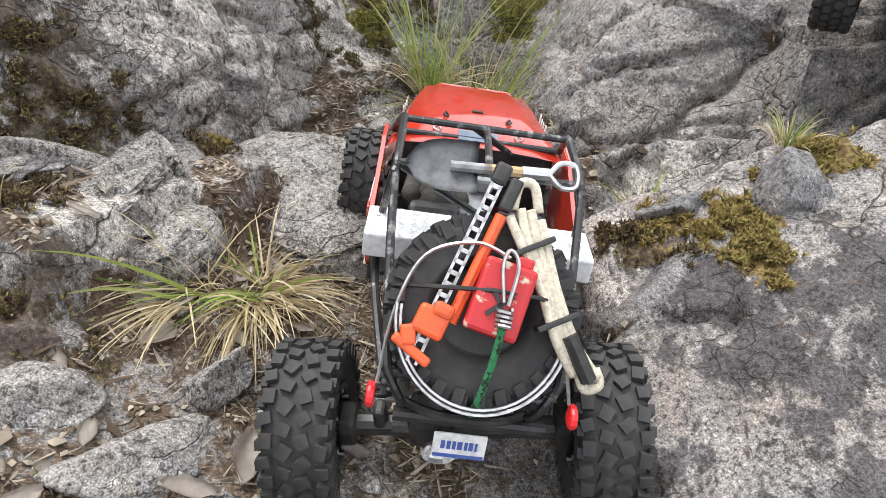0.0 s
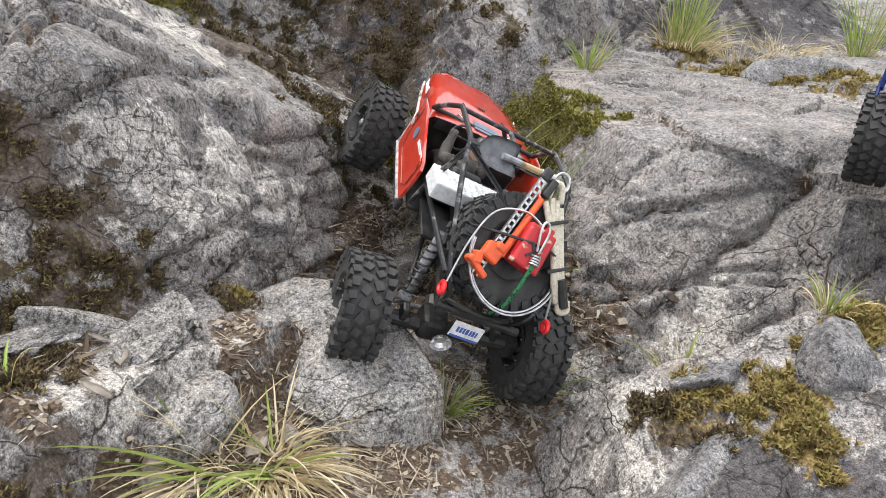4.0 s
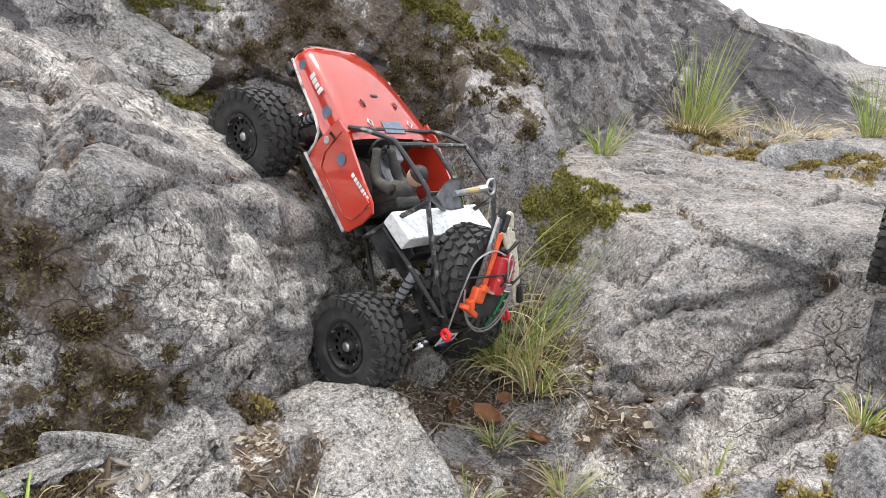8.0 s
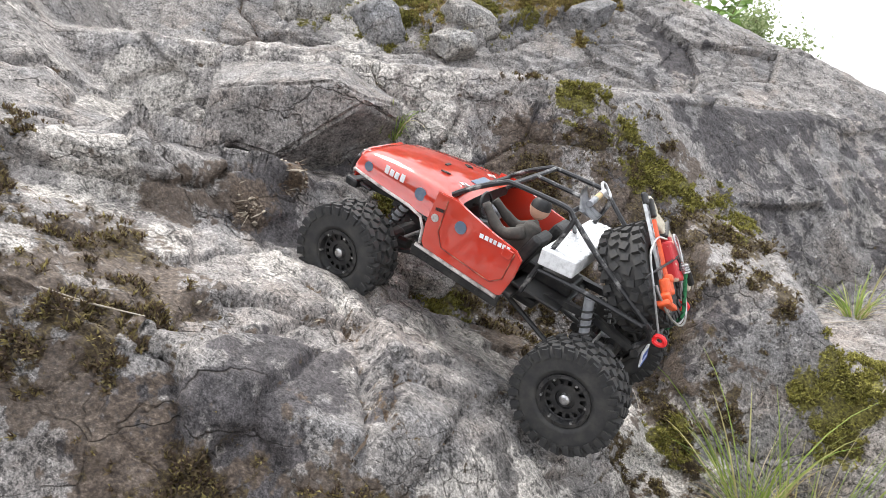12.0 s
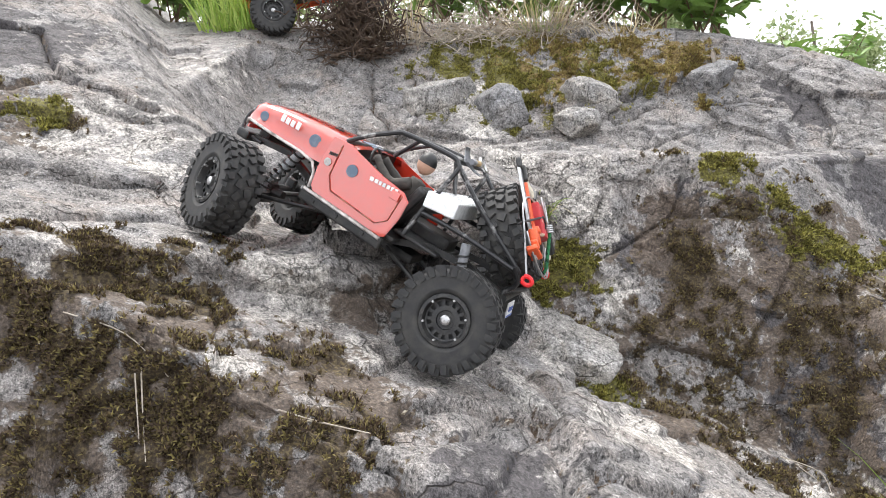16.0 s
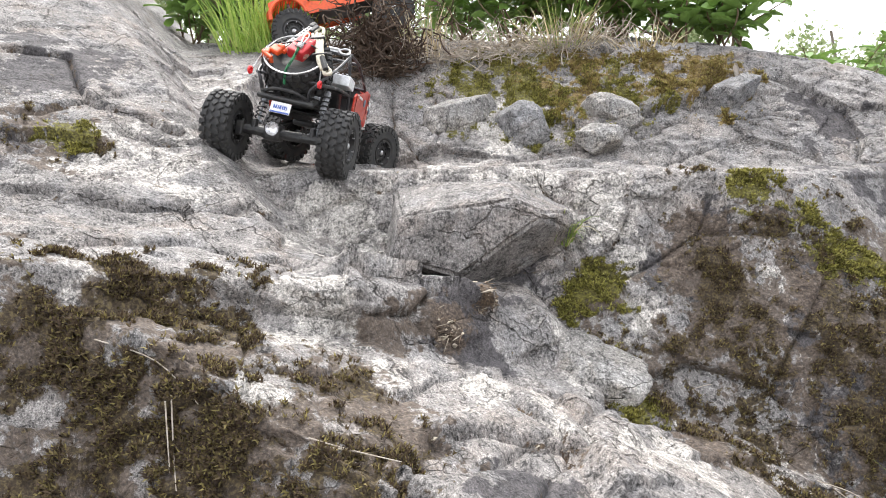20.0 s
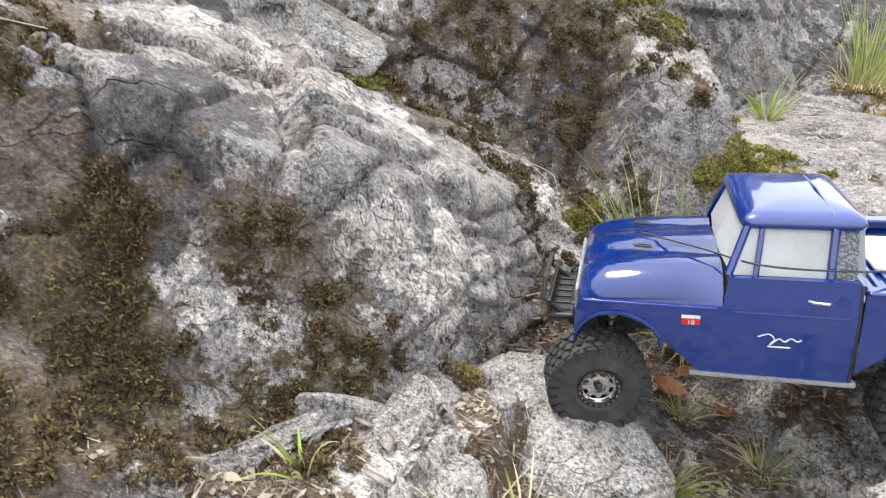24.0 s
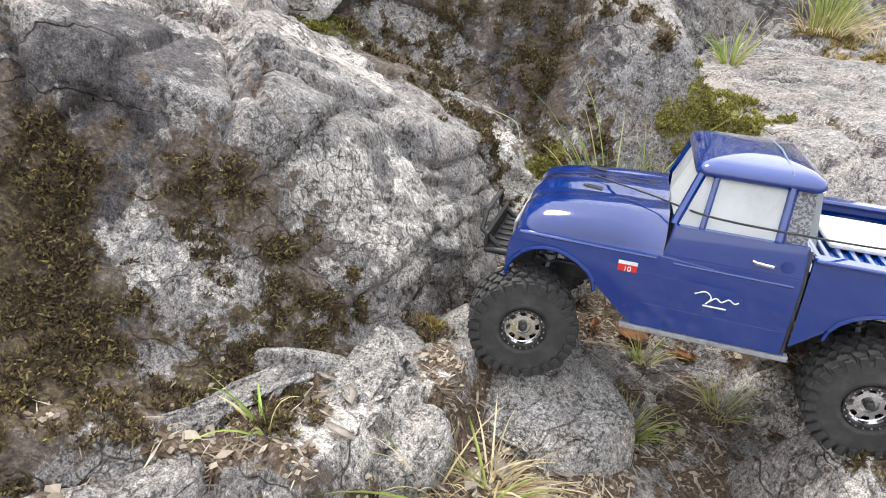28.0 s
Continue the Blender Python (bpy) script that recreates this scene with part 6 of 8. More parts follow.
    bm = bmesh.new()
    for i in range(5):
        for j in range(18):
            box(bm, (-0.107 + 0.0095 * i, -0.084 + 0.0099 * j, 0.1582 - 0.00115 * (i - 2)), (0.0045, 0.0012, 0.0009), Matrix.Rotation(0.7 if (i + j) % 2 else -0.7, 3, "Z"))
    part("chequer_pattern", bm, M_ALU, chest)
    bm = bmesh.new()
    box(bm, (-0.06, 0, 0.09), (0.09, 0.05, 0.02), None, 0.004)
    box(bm, (0.10, 0, 0.08), (0.06, 0.04, 0.03), None, 0.006)
    box(bm, (-0.02, 0, 0.045), (0.10, 0.05, 0.014), None, 0.005)
    part("gearbox", bm, M_BLACK, car)
    # spare wheel, leaning back, with gear strapped to its face
    lean = Matrix.Translation((-0.169, 0, 0.149)) @ Matrix(((0, 0.707, -0.707), (-1, 0, 0), (0, 0.707, 0.707))).to_4x4()
    spare = part("spare_tyre", tyre_mesh(JR, 0.052), M_RUBBER, car, smooth=True, at=lean @ pose(0, 0, 0, 90))
    tread(spare, JR, 0.052, 26)
    face = 0.030
    def on(u, v, h=0.0):
        return lean @ Vector((u, v, face + h))
    bm = bmesh.new()
    lathe(bm, [(0.0004, 0.016), (0.03, 0.016), (0.038, 0.02)], 24, "z")
    part("spare_rim", bm, M_BLACK, car, at=lean)
    bm = bmesh.new()
    a, b = Vector((-0.045, -0.040, face + 0.004)), Vector((0.0, 0.092, face + 0.004))
    jm = lean @ Matrix.Translation((a + b) / 2) @ Matrix.Rotation(-math.atan2(0.045, 0.132), 4, "Z")
    L = (b - a).length
    outer = bmesh.new()
    for k in range(17):
        y = -L / 2 + L * (k + 0.5) / 17
        box(outer, (0, y + L / 34, 0), (0.0085, 0.0030, 0.004))
        box(outer, (-0.0033, y, 0), (0.0020, L / 17, 0.004))
        box(outer, (0.0033, y, 0), (0.0020, L / 17, 0.004))
    jack = part("jack_bar", outer, M_STEEL, car, "perforated steel jack bar", at=jm)
    bm = bmesh.new()
    tube(bm, [(0.012, -0.035, 0.001), (0.012, 0.045, 0.001)], 0.0042, 8)
    box(bm, (0.0, -0.040, 0.004), (0.022, 0.020, 0.012), None, 0.003)
    box(bm, (0.004, -0.030, 0.007), (0.014, 0.010, 0.010), None, 0.003)
    box(bm, (-0.004, -0.062, 0.0), (0.030, 0.007, 0.016), Matrix.Rotation(-0.25, 3, "Z"), 0.002)
    box(bm, (-0.010, -0.054, 0.003), (0.010, 0.014, 0.012), Matrix.Rotation(0.5, 3, "Z"), 0.002)
    part("jack_handle", bm, M_ORANGE, jack, "bright orange jack handle and foot")
    bm = bmesh.new()
    box(bm, (0.012, 0.060, 0.002), (0.009, 0.024, 0.009), None, 0.002)
    box(bm, (0.0, 0.071, 0.001), (0.012, 0.016, 0.007), None, 0.003)
    part("jack_grip", bm, M_BLACK, jack)
    bm = bmesh.new()
    box(bm, (0, 0, 0.008), (0.036, 0.050, 0.022), None, 0.003)
    box(bm, (0.008, 0.028, 0.008), (0.012, 0.008, 0.012), None, 0.002)
    can = part("fuel_can", bm, M_CAN, car, "chipped red fuel can", at=lean @ pose(0.008, 0.008, face, 0, 0, -13))
    bm = bmesh.new()
    for ang in (0.7, -0.7):
        box(bm, (0, -0.004, 0.0196), (0.003, 0.022, 0.0016), Matrix.Rotation(ang, 3, "Z"))
    part("can_cross", bm, M_BLACK, can)
    # bungee and spring hook
    bm = bmesh.new()
    tube(bm, curve_pts([on(0.010, -0.010, 0.022), on(0.007, -0.034, 0.014), on(0.002, -0.060, 0.004), on(0.0, -0.072, -0.02)], 6), 0.0026, 7)
    part("bungee_cord", bm, M_GREEN, car, "green and black bungee cord")
    bm = bmesh.new()
    tube(bm, [on(0.010 + 0.005 * math.cos(u * 6.283), -0.010 + u * 0.003, 0.022 + 0.005 * math.sin(u * 6.283)) for u in np.linspace(0, 4, 34)], 0.0013, 5)
    tube(bm, curve_pts([on(0.012, 0.004, 0.022), on(0.016, 0.03, 0.023), on(0.010, 0.040, 0.022), on(0.006, 0.03, 0.022), on(0.009, 0.006, 0.022)], 5), 0.0014, 6)
    part("spring_hook", bm, M_STEEL, car)
    # rope hank
    bm = bmesh.new()
    for k in range(4):
        o = (k - 1.5) * 0.006
        tube(bm, curve_pts([on(0.020 + o * 1.2, 0.074 - abs(o), 0.004), on(0.026 + o, 0.050, 0.007), on(0.040 + o * 0.6, 0.018, 0.010), on(0.055 + o * 0.7, -0.014, 0.008), on(0.072 + o * 0.9, -0.036, 0.003)], 6), 0.0036, 7)
    tube(bm, curve_pts([on(0.011, 0.070, 0.004), on(0.014, 0.088, 0.004), on(0.024, 0.088, 0.004), on(0.029, 0.070, 0.004)], 5), 0.0036, 7)
    tube(bm, curve_pts([on(0.066, -0.03, 0.003), on(0.072, -0.044, 0.002), on(0.082, -0.040, 0.002), on(0.078, -0.03, 0.003)], 5), 0.0036, 7)
    rope = part("rope_hank", bm, M_ROPE, car, "hank of cream braided rope", smooth=True)
    for u, v in ((0.027, 0.046), (0.048, -0.002)):
        bm = bmesh.new()
        box(bm, (0, 0, 0.006), (0.030, 0.004, 0.016), None, 0.001)
        part("cable_tie", bm, M_BLACK, rope, at=lean @ pose(u, v, face, 0, 0, 28))
    bm = bmesh.new()
    tube(bm, [on(0.056, -0.010, 0.012), on(0.073, -0.038, 0.008)], 0.0055, 8)
    part("rope_sleeve", bm, M_BLACK, rope)
    # steel winch cable looped round the spare
    bm = bmesh.new()
    for k, q in enumerate((0.0, 0.003)):
        pts = [lean @ Vector(((0.056 + q) * math.cos(a), (0.060 + q) * math.sin(a) - 0.006, face + 0.002 + 0.002 * k)) for a in np.linspace(0.15 - 0.2 * k, -math.pi * 1.02, 26)]
        tube(bm, pts, 0.0013, 5)
    tube(bm, curve_pts([(-0.224, 0.066, 0.124), on(-0.060, -0.006, 0.0), on(-0.044, 0.032, 0.004), on(-0.012, 0.044, 0.008), on(0.012, 0.036, 0.012)], 6), 0.0013, 5)
    tube(bm, curve_pts([(-0.224, -0.066, 0.124), on(0.058, -0.022, 0.0), on(0.052, -0.004, 0.003)], 6), 0.0013, 5)
    part("steel_cable", bm, M_STEEL, car)
    bm = bmesh.new()
    tube(bm, [on(-0.064, 0.010, -0.006), on(-0.05, 0.011, 0.001), on(0.0, 0.013, 0.020), on(0.03, 0.012, 0.016), on(0.062, 0.010, 0.0)], 0.0016, 6)
    part("strap", bm, M_BLACK, car)
    # shovel tied across the cage
    bm = bmesh.new()
    secs = []
    for x in np.linspace(0, 1, 9):
        hw = 0.021 * math.sqrt(max(1 - (2 * min(x, 0.55) / 1.1 - 1) ** 2, 0.02)) if x < 0.55 else 0.021
        secs.append([(0.056 * x, hw * t, 0.006 * t * t - 0.002) for t in np.linspace(-1, 1, 7)])
    loft(bm, secs)
    bmesh.ops.solidify(bm, geom=bm.faces[:], thickness=0.0012)
    x_way, z_way = Vector((0.08, -1.0, 0.0)).normalized(), Vector((-0.62, -0.05, 0.78)).normalized()
    sh = Matrix((x_way, z_way.cross(x_way), z_way)).transposed().to_4x4()
    sh.translation = Vector((-0.078, 0.066, 0.208))
    blade = part("shovel_blade", bm, M_GREY, car, "grey steel shovel blade", smooth=True, at=sh)
    for name, mat, a, b, r in (("shovel_socket", M_GREY, 0.034, 0.066, 0.0042), ("shovel_shaft", M_WOOD, 0.060, 0.092, 0.0042), ("shovel_grip", M_STEEL, 0.090, 0.112, 0.0050)):
        bm = bmesh.new()
        tube(bm, [(a, 0, 0.002), (b, 0, 0.002)], r, 9)
        if name == "shovel_grip":
            tube(bm, curve_pts([(0.112, 0, 0.002), (0.122, 0.010, 0.002), (0.134, 0.008, 0.002), (0.134, -0.008, 0.002), (0.122, -0.010, 0.002), (0.112, 0, 0.002)], 4), 0.0022, 6)
        part(name, bm, mat, blade)
    # rear crossbar and number plate with plain bars
    bm = bmesh.new()
    tube(bm, [(-0.212, -0.060, 0.078), (-0.212, 0.052, 0.078)], 0.0055, 10)
    tube(bm, curve_pts([(-0.205, -0.045, 0.084), (-0.222, -0.02, 0.094), (-0.222, 0.02, 0.094), (-0.205, 0.045, 0.084)], 4), 0.0035, 8)
    part("rear_bumper", bm, M_BLACK, car)
    pm = Matrix.Translation((-0.2215, 0.0, 0.060)) @ Matrix(((0, 0.25, -0.968), (-1, 0, 0), (0, 0.968, 0.25))).to_4x4()
    bm = bmesh.new()
    box(bm, (0, 0, 0), (0.040, 0.022, 0.002), None, 0.0008)
    tag = part("number_plate", bm, M_WHITE, car, "small white number plate", at=pm)
    bm = bmesh.new()
    bars(bm, pose(0, 0.001, 0.0012), 1, 0.012, 0.028, 0.0005, 9)
    plate(bm, [(-0.019, -0.0105), (0.019, -0.0105), (0.019, -0.0075), (-0.019, -0.0075)], 0.0005, pose(0, 0, 0.0011))
    part("plate_bars", bm, M_BLUEINK, tag)
    # running gear
    rear, front = axle(car, "rear_axle", -HUB_X, 1), axle(car, "front_axle", HUB_X, -1)
    wheels = {}
    for k, x, y in (("FL", HUB_X, HUB_Y), ("FR", HUB_X, -HUB_Y), ("RL", -HUB_X, HUB_Y), ("RR", -HUB_X, -HUB_Y)):
        wheels[k] = wheel(car, pose(x, y, HUB_Z), JR, 0.052, M_BLACK, M_STEEL, 14)
    return car, rear, front, wheels


worn_dark = worn("seam_line", (0.20, 0.02, 0.012), (0.5, 0.2, 0.12), 0.5, 0, 60)
JEEP, JEEP_REAR, JEEP_FRONT, JEEP_WHEELS = jeep()


def arch(cx, r, z0, n=9, flat=1.0):
    """Points of a wheel arch from front to rear."""
    return [(cx + r * math.cos(a), z0 + r * flat * math.sin(a)) for a in np.linspace(0.0, math.pi, n)]


def flank(bm, outline, y, bulge, thick, s):
    """A body side from an outline (x, z), leaning in at the top by bulge."""
    tmp = bmesh.new()
    plate(tmp, outline, thick, side_pose(0, 0, 0, 1))
    for v in tmp.verts:
        t = max(0.0, (v.co.z - 0.085) / 0.05)
        v.co.y = s * (y - bulge * t * t + (v.co.y if s > 0 else v.co.y) - thick)
    joined(bm, tmp, Matrix.Identity(4))


TW, TR, THY = 0.344 / 2, 0.059, 0.108


def pickup():
    car = empty("pickup_crawler", "glossy blue toy pickup truck with big rubber tyres", "toy car")
    S = 1.1
    def sc(pts):
        return [(S * (p[0] if p[0] < 0.12 else 0.12 + (p[0] - 0.12) * 0.72), *(c * S for c in p[1:])) for p in pts]
    # hood and fenders
    secs = []
    for x, hw, z, nose in ((0.040, 0.094, 0.128, 0), (0.08, 0.094, 0.1265, 0), (0.12, 0.094, 0.124, 0), (0.16, 0.093, 0.120, 0), (0.185, 0.091, 0.1145, 0), (0.196, 0.088, 0.106, 0), (0.201, 0.084, 0.092, 0), (0.203, 0.082, 0.075, 0)):
        row = [(x, hw + 0.008, z - 0.034), (x, hw + 0.007, z - 0.024), (x, hw + 0.003, z - 0.014), (x, hw - 0.006, z - 0.006), (x, hw * 0.80, z - 0.001), (x, hw * 0.62, z + 0.003), (x, hw * 0.55, z + 0.001), (x, hw * 0.25, z + 0.001), (x, hw * 0.18, z + 0.004)]
        secs.append(sc(row + [(x, 0, z + 0.004)] + [(a, -b, c) for a, b, c in row[::-1]]))
    bm = bmesh.new()
    loft(bm, secs)
    bmesh.ops.solidify(bm, geom=bm.faces[:], thickness=0.002)
    hood = part("hood", bm, M_BLUE, car, smooth=True)
    for s in (-1, 1):
        # front fender and door as one flank, rear bed side as another
        outline = [(0.204, 0.062), (0.203, 0.085), (0.196, 0.098), (0.04, 0.098), (0.036, 0.128), (-0.075, 0.128), (-0.079, 0.027), (0.056, 0.027), (0.078, 0.045)] + [(x, z) for x, z in arch(0.148, 0.053, 0.052, 11, 0.62)[::-1]][1:-1] + [(0.2, 0.058)]
        bm = bmesh.new()
        plate(bm, sc(outline), 0.004, side_pose(0, 0, 0, 1))
        for z in (0.075, 0.088, 0.100):
            bmesh.ops.bisect_plane(bm, geom=bm.verts[:] + bm.edges[:] + bm.faces[:], plane_co=(0, 0, z * S), plane_no=(0, 0, 1))
        for v in bm.verts:
            t = max(0.0, (v.co.z / S - 0.075) / 0.05)
            v.co.y = s * (0.1055 * S - 0.006 * t * t - (0.004 if v.co.y > 0.002 else 0.0))
        bmesh.ops.bevel(bm, geom=[e for e in bm.edges if abs(e.calc_length()) > 0.03], offset=0.0012, segments=2, affect="EDGES")
        side = part("fender_and_door", bm, M_BLUE, car)
        bm = bmesh.new()
        tube(bm, sc([(x, s * 0.1065, z) for x, z in arch(0.148, 0.054, 0.052, 12, 0.63)]), 0.0022, 6)
        part("arch_lip", bm, M_BLUE, side)
        for z, a, b, r in ((0.097, 0.19, 0.045, 0.0016), (0.094, 0.03, -0.07, 0.0016), (0.050, 0.05, -0.075, 0.0012)):
            bm = bmesh.new()
            tube(bm, sc([(a, s * 0.1045, z), (b, s * 0.1045, z - 0.001)]), r, 6)
            part("body_crease", bm, M_BLUE, side)
        bm = bmesh.new()
        tube(bm, sc([(-0.0775, s * 0.1055, 0.028), (-0.0775, s * 0.1045, 0.09), (-0.0765, s * 0.1005, 0.126)]), 0.0016, 5)
        part("door_seam", bm, M_BLACK, side)
        bm = bmesh.new()
        tube(bm, sc([(-0.052, s * 0.103, 0.1075), (-0.050, s * 0.106, 0.108), (-0.036, s * 0.106, 0.109), (-0.034, s * 0.103, 0.109)]), 0.0018, 6)
        part("door_handle", bm, M_CHROME, side)
        bm = bmesh.new()
        disc_plate(bm, (-0.062 * S, 0.109 * S), 0.006, 0.0018 * s, side_pose(0, s * 0.1025 * S, 0, 1))
        part("fuel_cap", bm, M_BLUE, side)
        bm = bmesh.new()
        m = side_pose(0.068 * S, s * 0.1062 * S, 0.083 * S, -s)
        plate(bm, [(-0.0095, -0.0055), (0.0095, -0.0055), (0.0095, 0.0015), (-0.0095, 0.0015)], 0.0008, m)
        badge = part("fender_badge", bm, M_CAN_PLAIN, side, "red and white badge")
        bm = bmesh.new()
        plate(bm, [(-0.0095, 0.0019), (0.0095, 0.0019), (0.0095, 0.0055), (-0.0095, 0.0055)], 0.0008, m)
        part("badge_top", bm, M_WHITE, badge)
        cu = bpy.data.curves.new("badge_number", "FONT")
        cu.body, cu.size, cu.extrude, cu.align_x = "10", 0.0078, 0.0003, "CENTER"
        cu.materials.append(M_WHITE)
        tx = new("badge_number", cu)
        outward = (m.to_3x3() @ Vector((0, 0, 1))).y * s > 0
        tx.parent, tx.matrix_basis = badge, m @ (pose(0, -0.0048, 0.0012) if outward else pose(0, -0.0048, -0.0012))
        bm = bmesh.new()
        m = side_pose(-0.012 * S, s * 0.1064 * S, 0.066 * S, -s)
        tube(bm, curve_pts([m @ Vector(p) for p in ((-0.020, 0.004, 0.0004), (-0.010, 0.008, 0.0004), (-0.004, 0.002, 0.0004), (-0.008, -0.005, 0.0004), (0.0, 0.003, 0.0004), (0.006, 0.0, 0.0004), (0.012, 0.004, 0.0004), (0.018, 0.001, 0.0004), (0.022, 0.003, 0.0004))], 5), 0.0007, 5)
        plate(bm, [(-0.010, -0.0075), (0.012, -0.0075), (0.012, -0.006), (-0.010, -0.006)], 0.0005, m)
        part("white_swash", bm, M_WHITE, side, "white painted flourish")
        # bed side
        outline = [(-0.081, 0.036), (-0.080, 0.122), (-0.235, 0.118), (-0.237, 0.050), (-0.212, 0.044)] + [(x, z) for x, z in arch(-0.158, 0.052, 0.050, 11, 0.62)[::-1]][1:-1]
        bm = bmesh.new()
        plate(bm, sc(outline), 0.004, side_pose(0, 0, 0, 1))
        for v in bm.verts:
            t = max(0.0, (v.co.z / S - 0.075) / 0.05)
            v.co.y = s * (0.1055 * S - 0.004 * t * t - (0.004 if v.co.y > 0.002 else 0.0))
        bed_side = part("bed_side", bm, M_BLUE, car)
        bm = bmesh.new()
        box(bm, (-0.158 * S, s * 0.098 * S, 0.1195 * S), (0.155 * S, 0.016 * S, 0.005), None, 0.0018)
        part("bed_rail", bm, M_BLUE, bed_side)
        bm = bmesh.new()
        tube(bm, sc([(x, s * 0.1065, z) for x, z in arch(-0.158, 0.053, 0.050, 12, 0.63)]), 0.0022, 6)
        part("arch_lip", bm, M_BLUE, bed_side)
        # sill board and inner parts
        bm = bmesh.new()
        box(bm, (-0.01 * S, s * 0.100 * S, 0.022 * S), (0.150 * S, 0.010, 0.007), None, 0.002)
        part("side_step", bm, M_GREY, car)
        for x in (0.148, -0.150):
            shock(car, (x * S * 0.93, s * 0.062, 0.105), (x * S, s * 0.066, 0.020), 0.0068)
    # cab: pillars, roof, panes
    base = [(0.038, 0.0905, 0.128), (-0.074, 0.0905, 0.128)]
    top = [(0.020, 0.073, 0.174), (-0.070, 0.071, 0.174)]
    secs = []
    for t, (x0, x1, hw, z) in enumerate(((0.026, -0.079, 0.0785, 0.170), (0.028, -0.081, 0.0800, 0.174), (0.024, -0.079, 0.0765, 0.180), (0.010, -0.070, 0.062, 0.184), (-0.02, -0.045, 0.02, 0.1855))):
        n = 6
        ring = []
        for cx, cy, a0 in ((x0, hw, 0), (x1, hw, 90), (x1, -hw, 180), (x0, -hw, 270)):
            r = 0.010
            for k in range(n):
                a = radians(a0 + 90 * k / (n - 1))
                sx, sy = (-1 if cx == x0 else 1), (-1 if cy > 0 else 1)
                ring.append((cx + sx * r + r * math.cos(a), cy + sy * r + r * math.sin(a), z))
        secs.append(sc(ring))
    bm = bmesh.new()
    loft(bm, secs, True, True)
    roof = part("cab_roof", bm, M_BLUE, car, smooth=True)
    bm = bmesh.new()
    tube(bm, sc([(-0.052, 0.079, 0.171), (-0.052, 0.070, 0.1825), (-0.052, 0, 0.1866), (-0.052, -0.070, 0.1825), (-0.052, -0.079, 0.171)]), 0.0012, 5)
    part("roof_seam", bm, M_STICKER, roof)
    for s in (-1, 1):
        for name, a, b, r in (("front_pillar", (0.036, 0.0895, 0.126), (0.021, 0.0745, 0.172), 0.0042), ("vent_post", (0.012, 0.0905, 0.126), (0.008, 0.0755, 0.172), 0.0030), ("rear_pillar", (-0.052, 0.0905, 0.126), (-0.054, 0.0755, 0.172), 0.0042)):
            bm = bmesh.new()
            tube(bm, sc([(a[0], s * a[1], a[2]), (b[0], s * b[1], b[2])]), r, 6)
            part(name, bm, M_BLUE, car)
        bm = bmesh.new()
        loft(bm, [sc([(-0.054, s * 0.0905, 0.126), (-0.0745, s * 0.0885, 0.126)]), sc([(-0.056, s * 0.0755, 0.172), (-0.0735, s * 0.0745, 0.172)])])
        bmesh.ops.solidify(bm, geom=bm.faces[:], thickness=0.003)
        grid = part("vent_panel", bm, M_GREYMESH, car, "grey mesh vent panel")
        bm = bmesh.new()
        loft(bm, [sc([(0.032, s * 0.0890, 0.126), (-0.052, s * 0.0890, 0.126)]), sc([(0.019, s * 0.0740, 0.172), (-0.053, s * 0.0740, 0.172)])])
        bmesh.ops.solidify(bm, geom=bm.faces[:], thickness=0.001)
        part("side_window", bm, M_SMOKE, car)
    for name, x0, x1 in (("windscreen", 0.0405, 0.0235), ("rear_window", -0.0755, -0.0740)):
        bm = bmesh.new()
        loft(bm, [sc([(x0 - abs(t) * 0.006, 0.0875 * t, 0.127) for t in np.linspace(-1, 1, 7)]), sc([(x1 - abs(t) * 0.004, 0.0725 * t, 0.172) for t in np.linspace(-1, 1, 7)])])
        bmesh.ops.solidify(bm, geom=bm.faces[:], thickness=0.001)
        part(name, bm, M_SMOKE, car)
    bm = bmesh.new()
    box(bm, (-0.02 * S, 0, 0.09 * S), (0.11 * S, 0.16 * S, 0.05 * S), None, 0.004)
    part("cab_inside", bm, M_BLACK, car)
    # bed floor with ribs, white box lid, tailgate
    bm = bmesh.new()
    box(bm, (-0.158 * S, 0, 0.103 * S), (0.155 * S, 0.185 * S, 0.004), None, 0.001)
    bed = part("bed_floor", bm, M_BLUE, car)
    for k in range(11):
        bm = bmesh.new()
        box(bm, ((-0.092 - 0.0125 * k) * S, 0.045 * S, 0.1062 * S), (0.006, 0.085 * S, 0.004), None, 0.0015)
        part("bed_rib", bm, M_BLUE, bed)
    bm = bmesh.new()
    box(bm, (-0.165 * S, -0.02 * S, 0.110 * S), (0.11 * S, 0.09 * S, 0.006), None, 0.002)
    part("bed_lid", bm, M_WHITE, bed, "pale lid in the truck bed")
    bm = bmesh.new()
    box(bm, (-0.236 * S, 0, 0.083 * S), (0.005, 0.200 * S, 0.072 * S), None, 0.002)
    part("tailgate", bm, M_BLUE, car)
    # nose: grille, bumper tray with hoop
    bm = bmesh.new()
    box(bm, (0.180 * S, 0, 0.082 * S), (0.004, 0.150 * S, 0.026 * S), None, 0.002)
    part("grille", bm, M_GREY, car)
    bm = bmesh.new()
    box(bm, (0.199 * S, 0, 0.048 * S), (0.030 * S, 0.105 * S, 0.008), None, 0.003)
    for k in range(6):
        box(bm, (0.199 * S, (-0.04 + 0.016 * k) * S, 0.0525 * S), (0.018 * S, 0.006, 0.003), None, 0.001)
    box(bm, (0.176 * S, 0, 0.045 * S), (0.03 * S, 0.06 * S, 0.02 * S), None, 0.004)
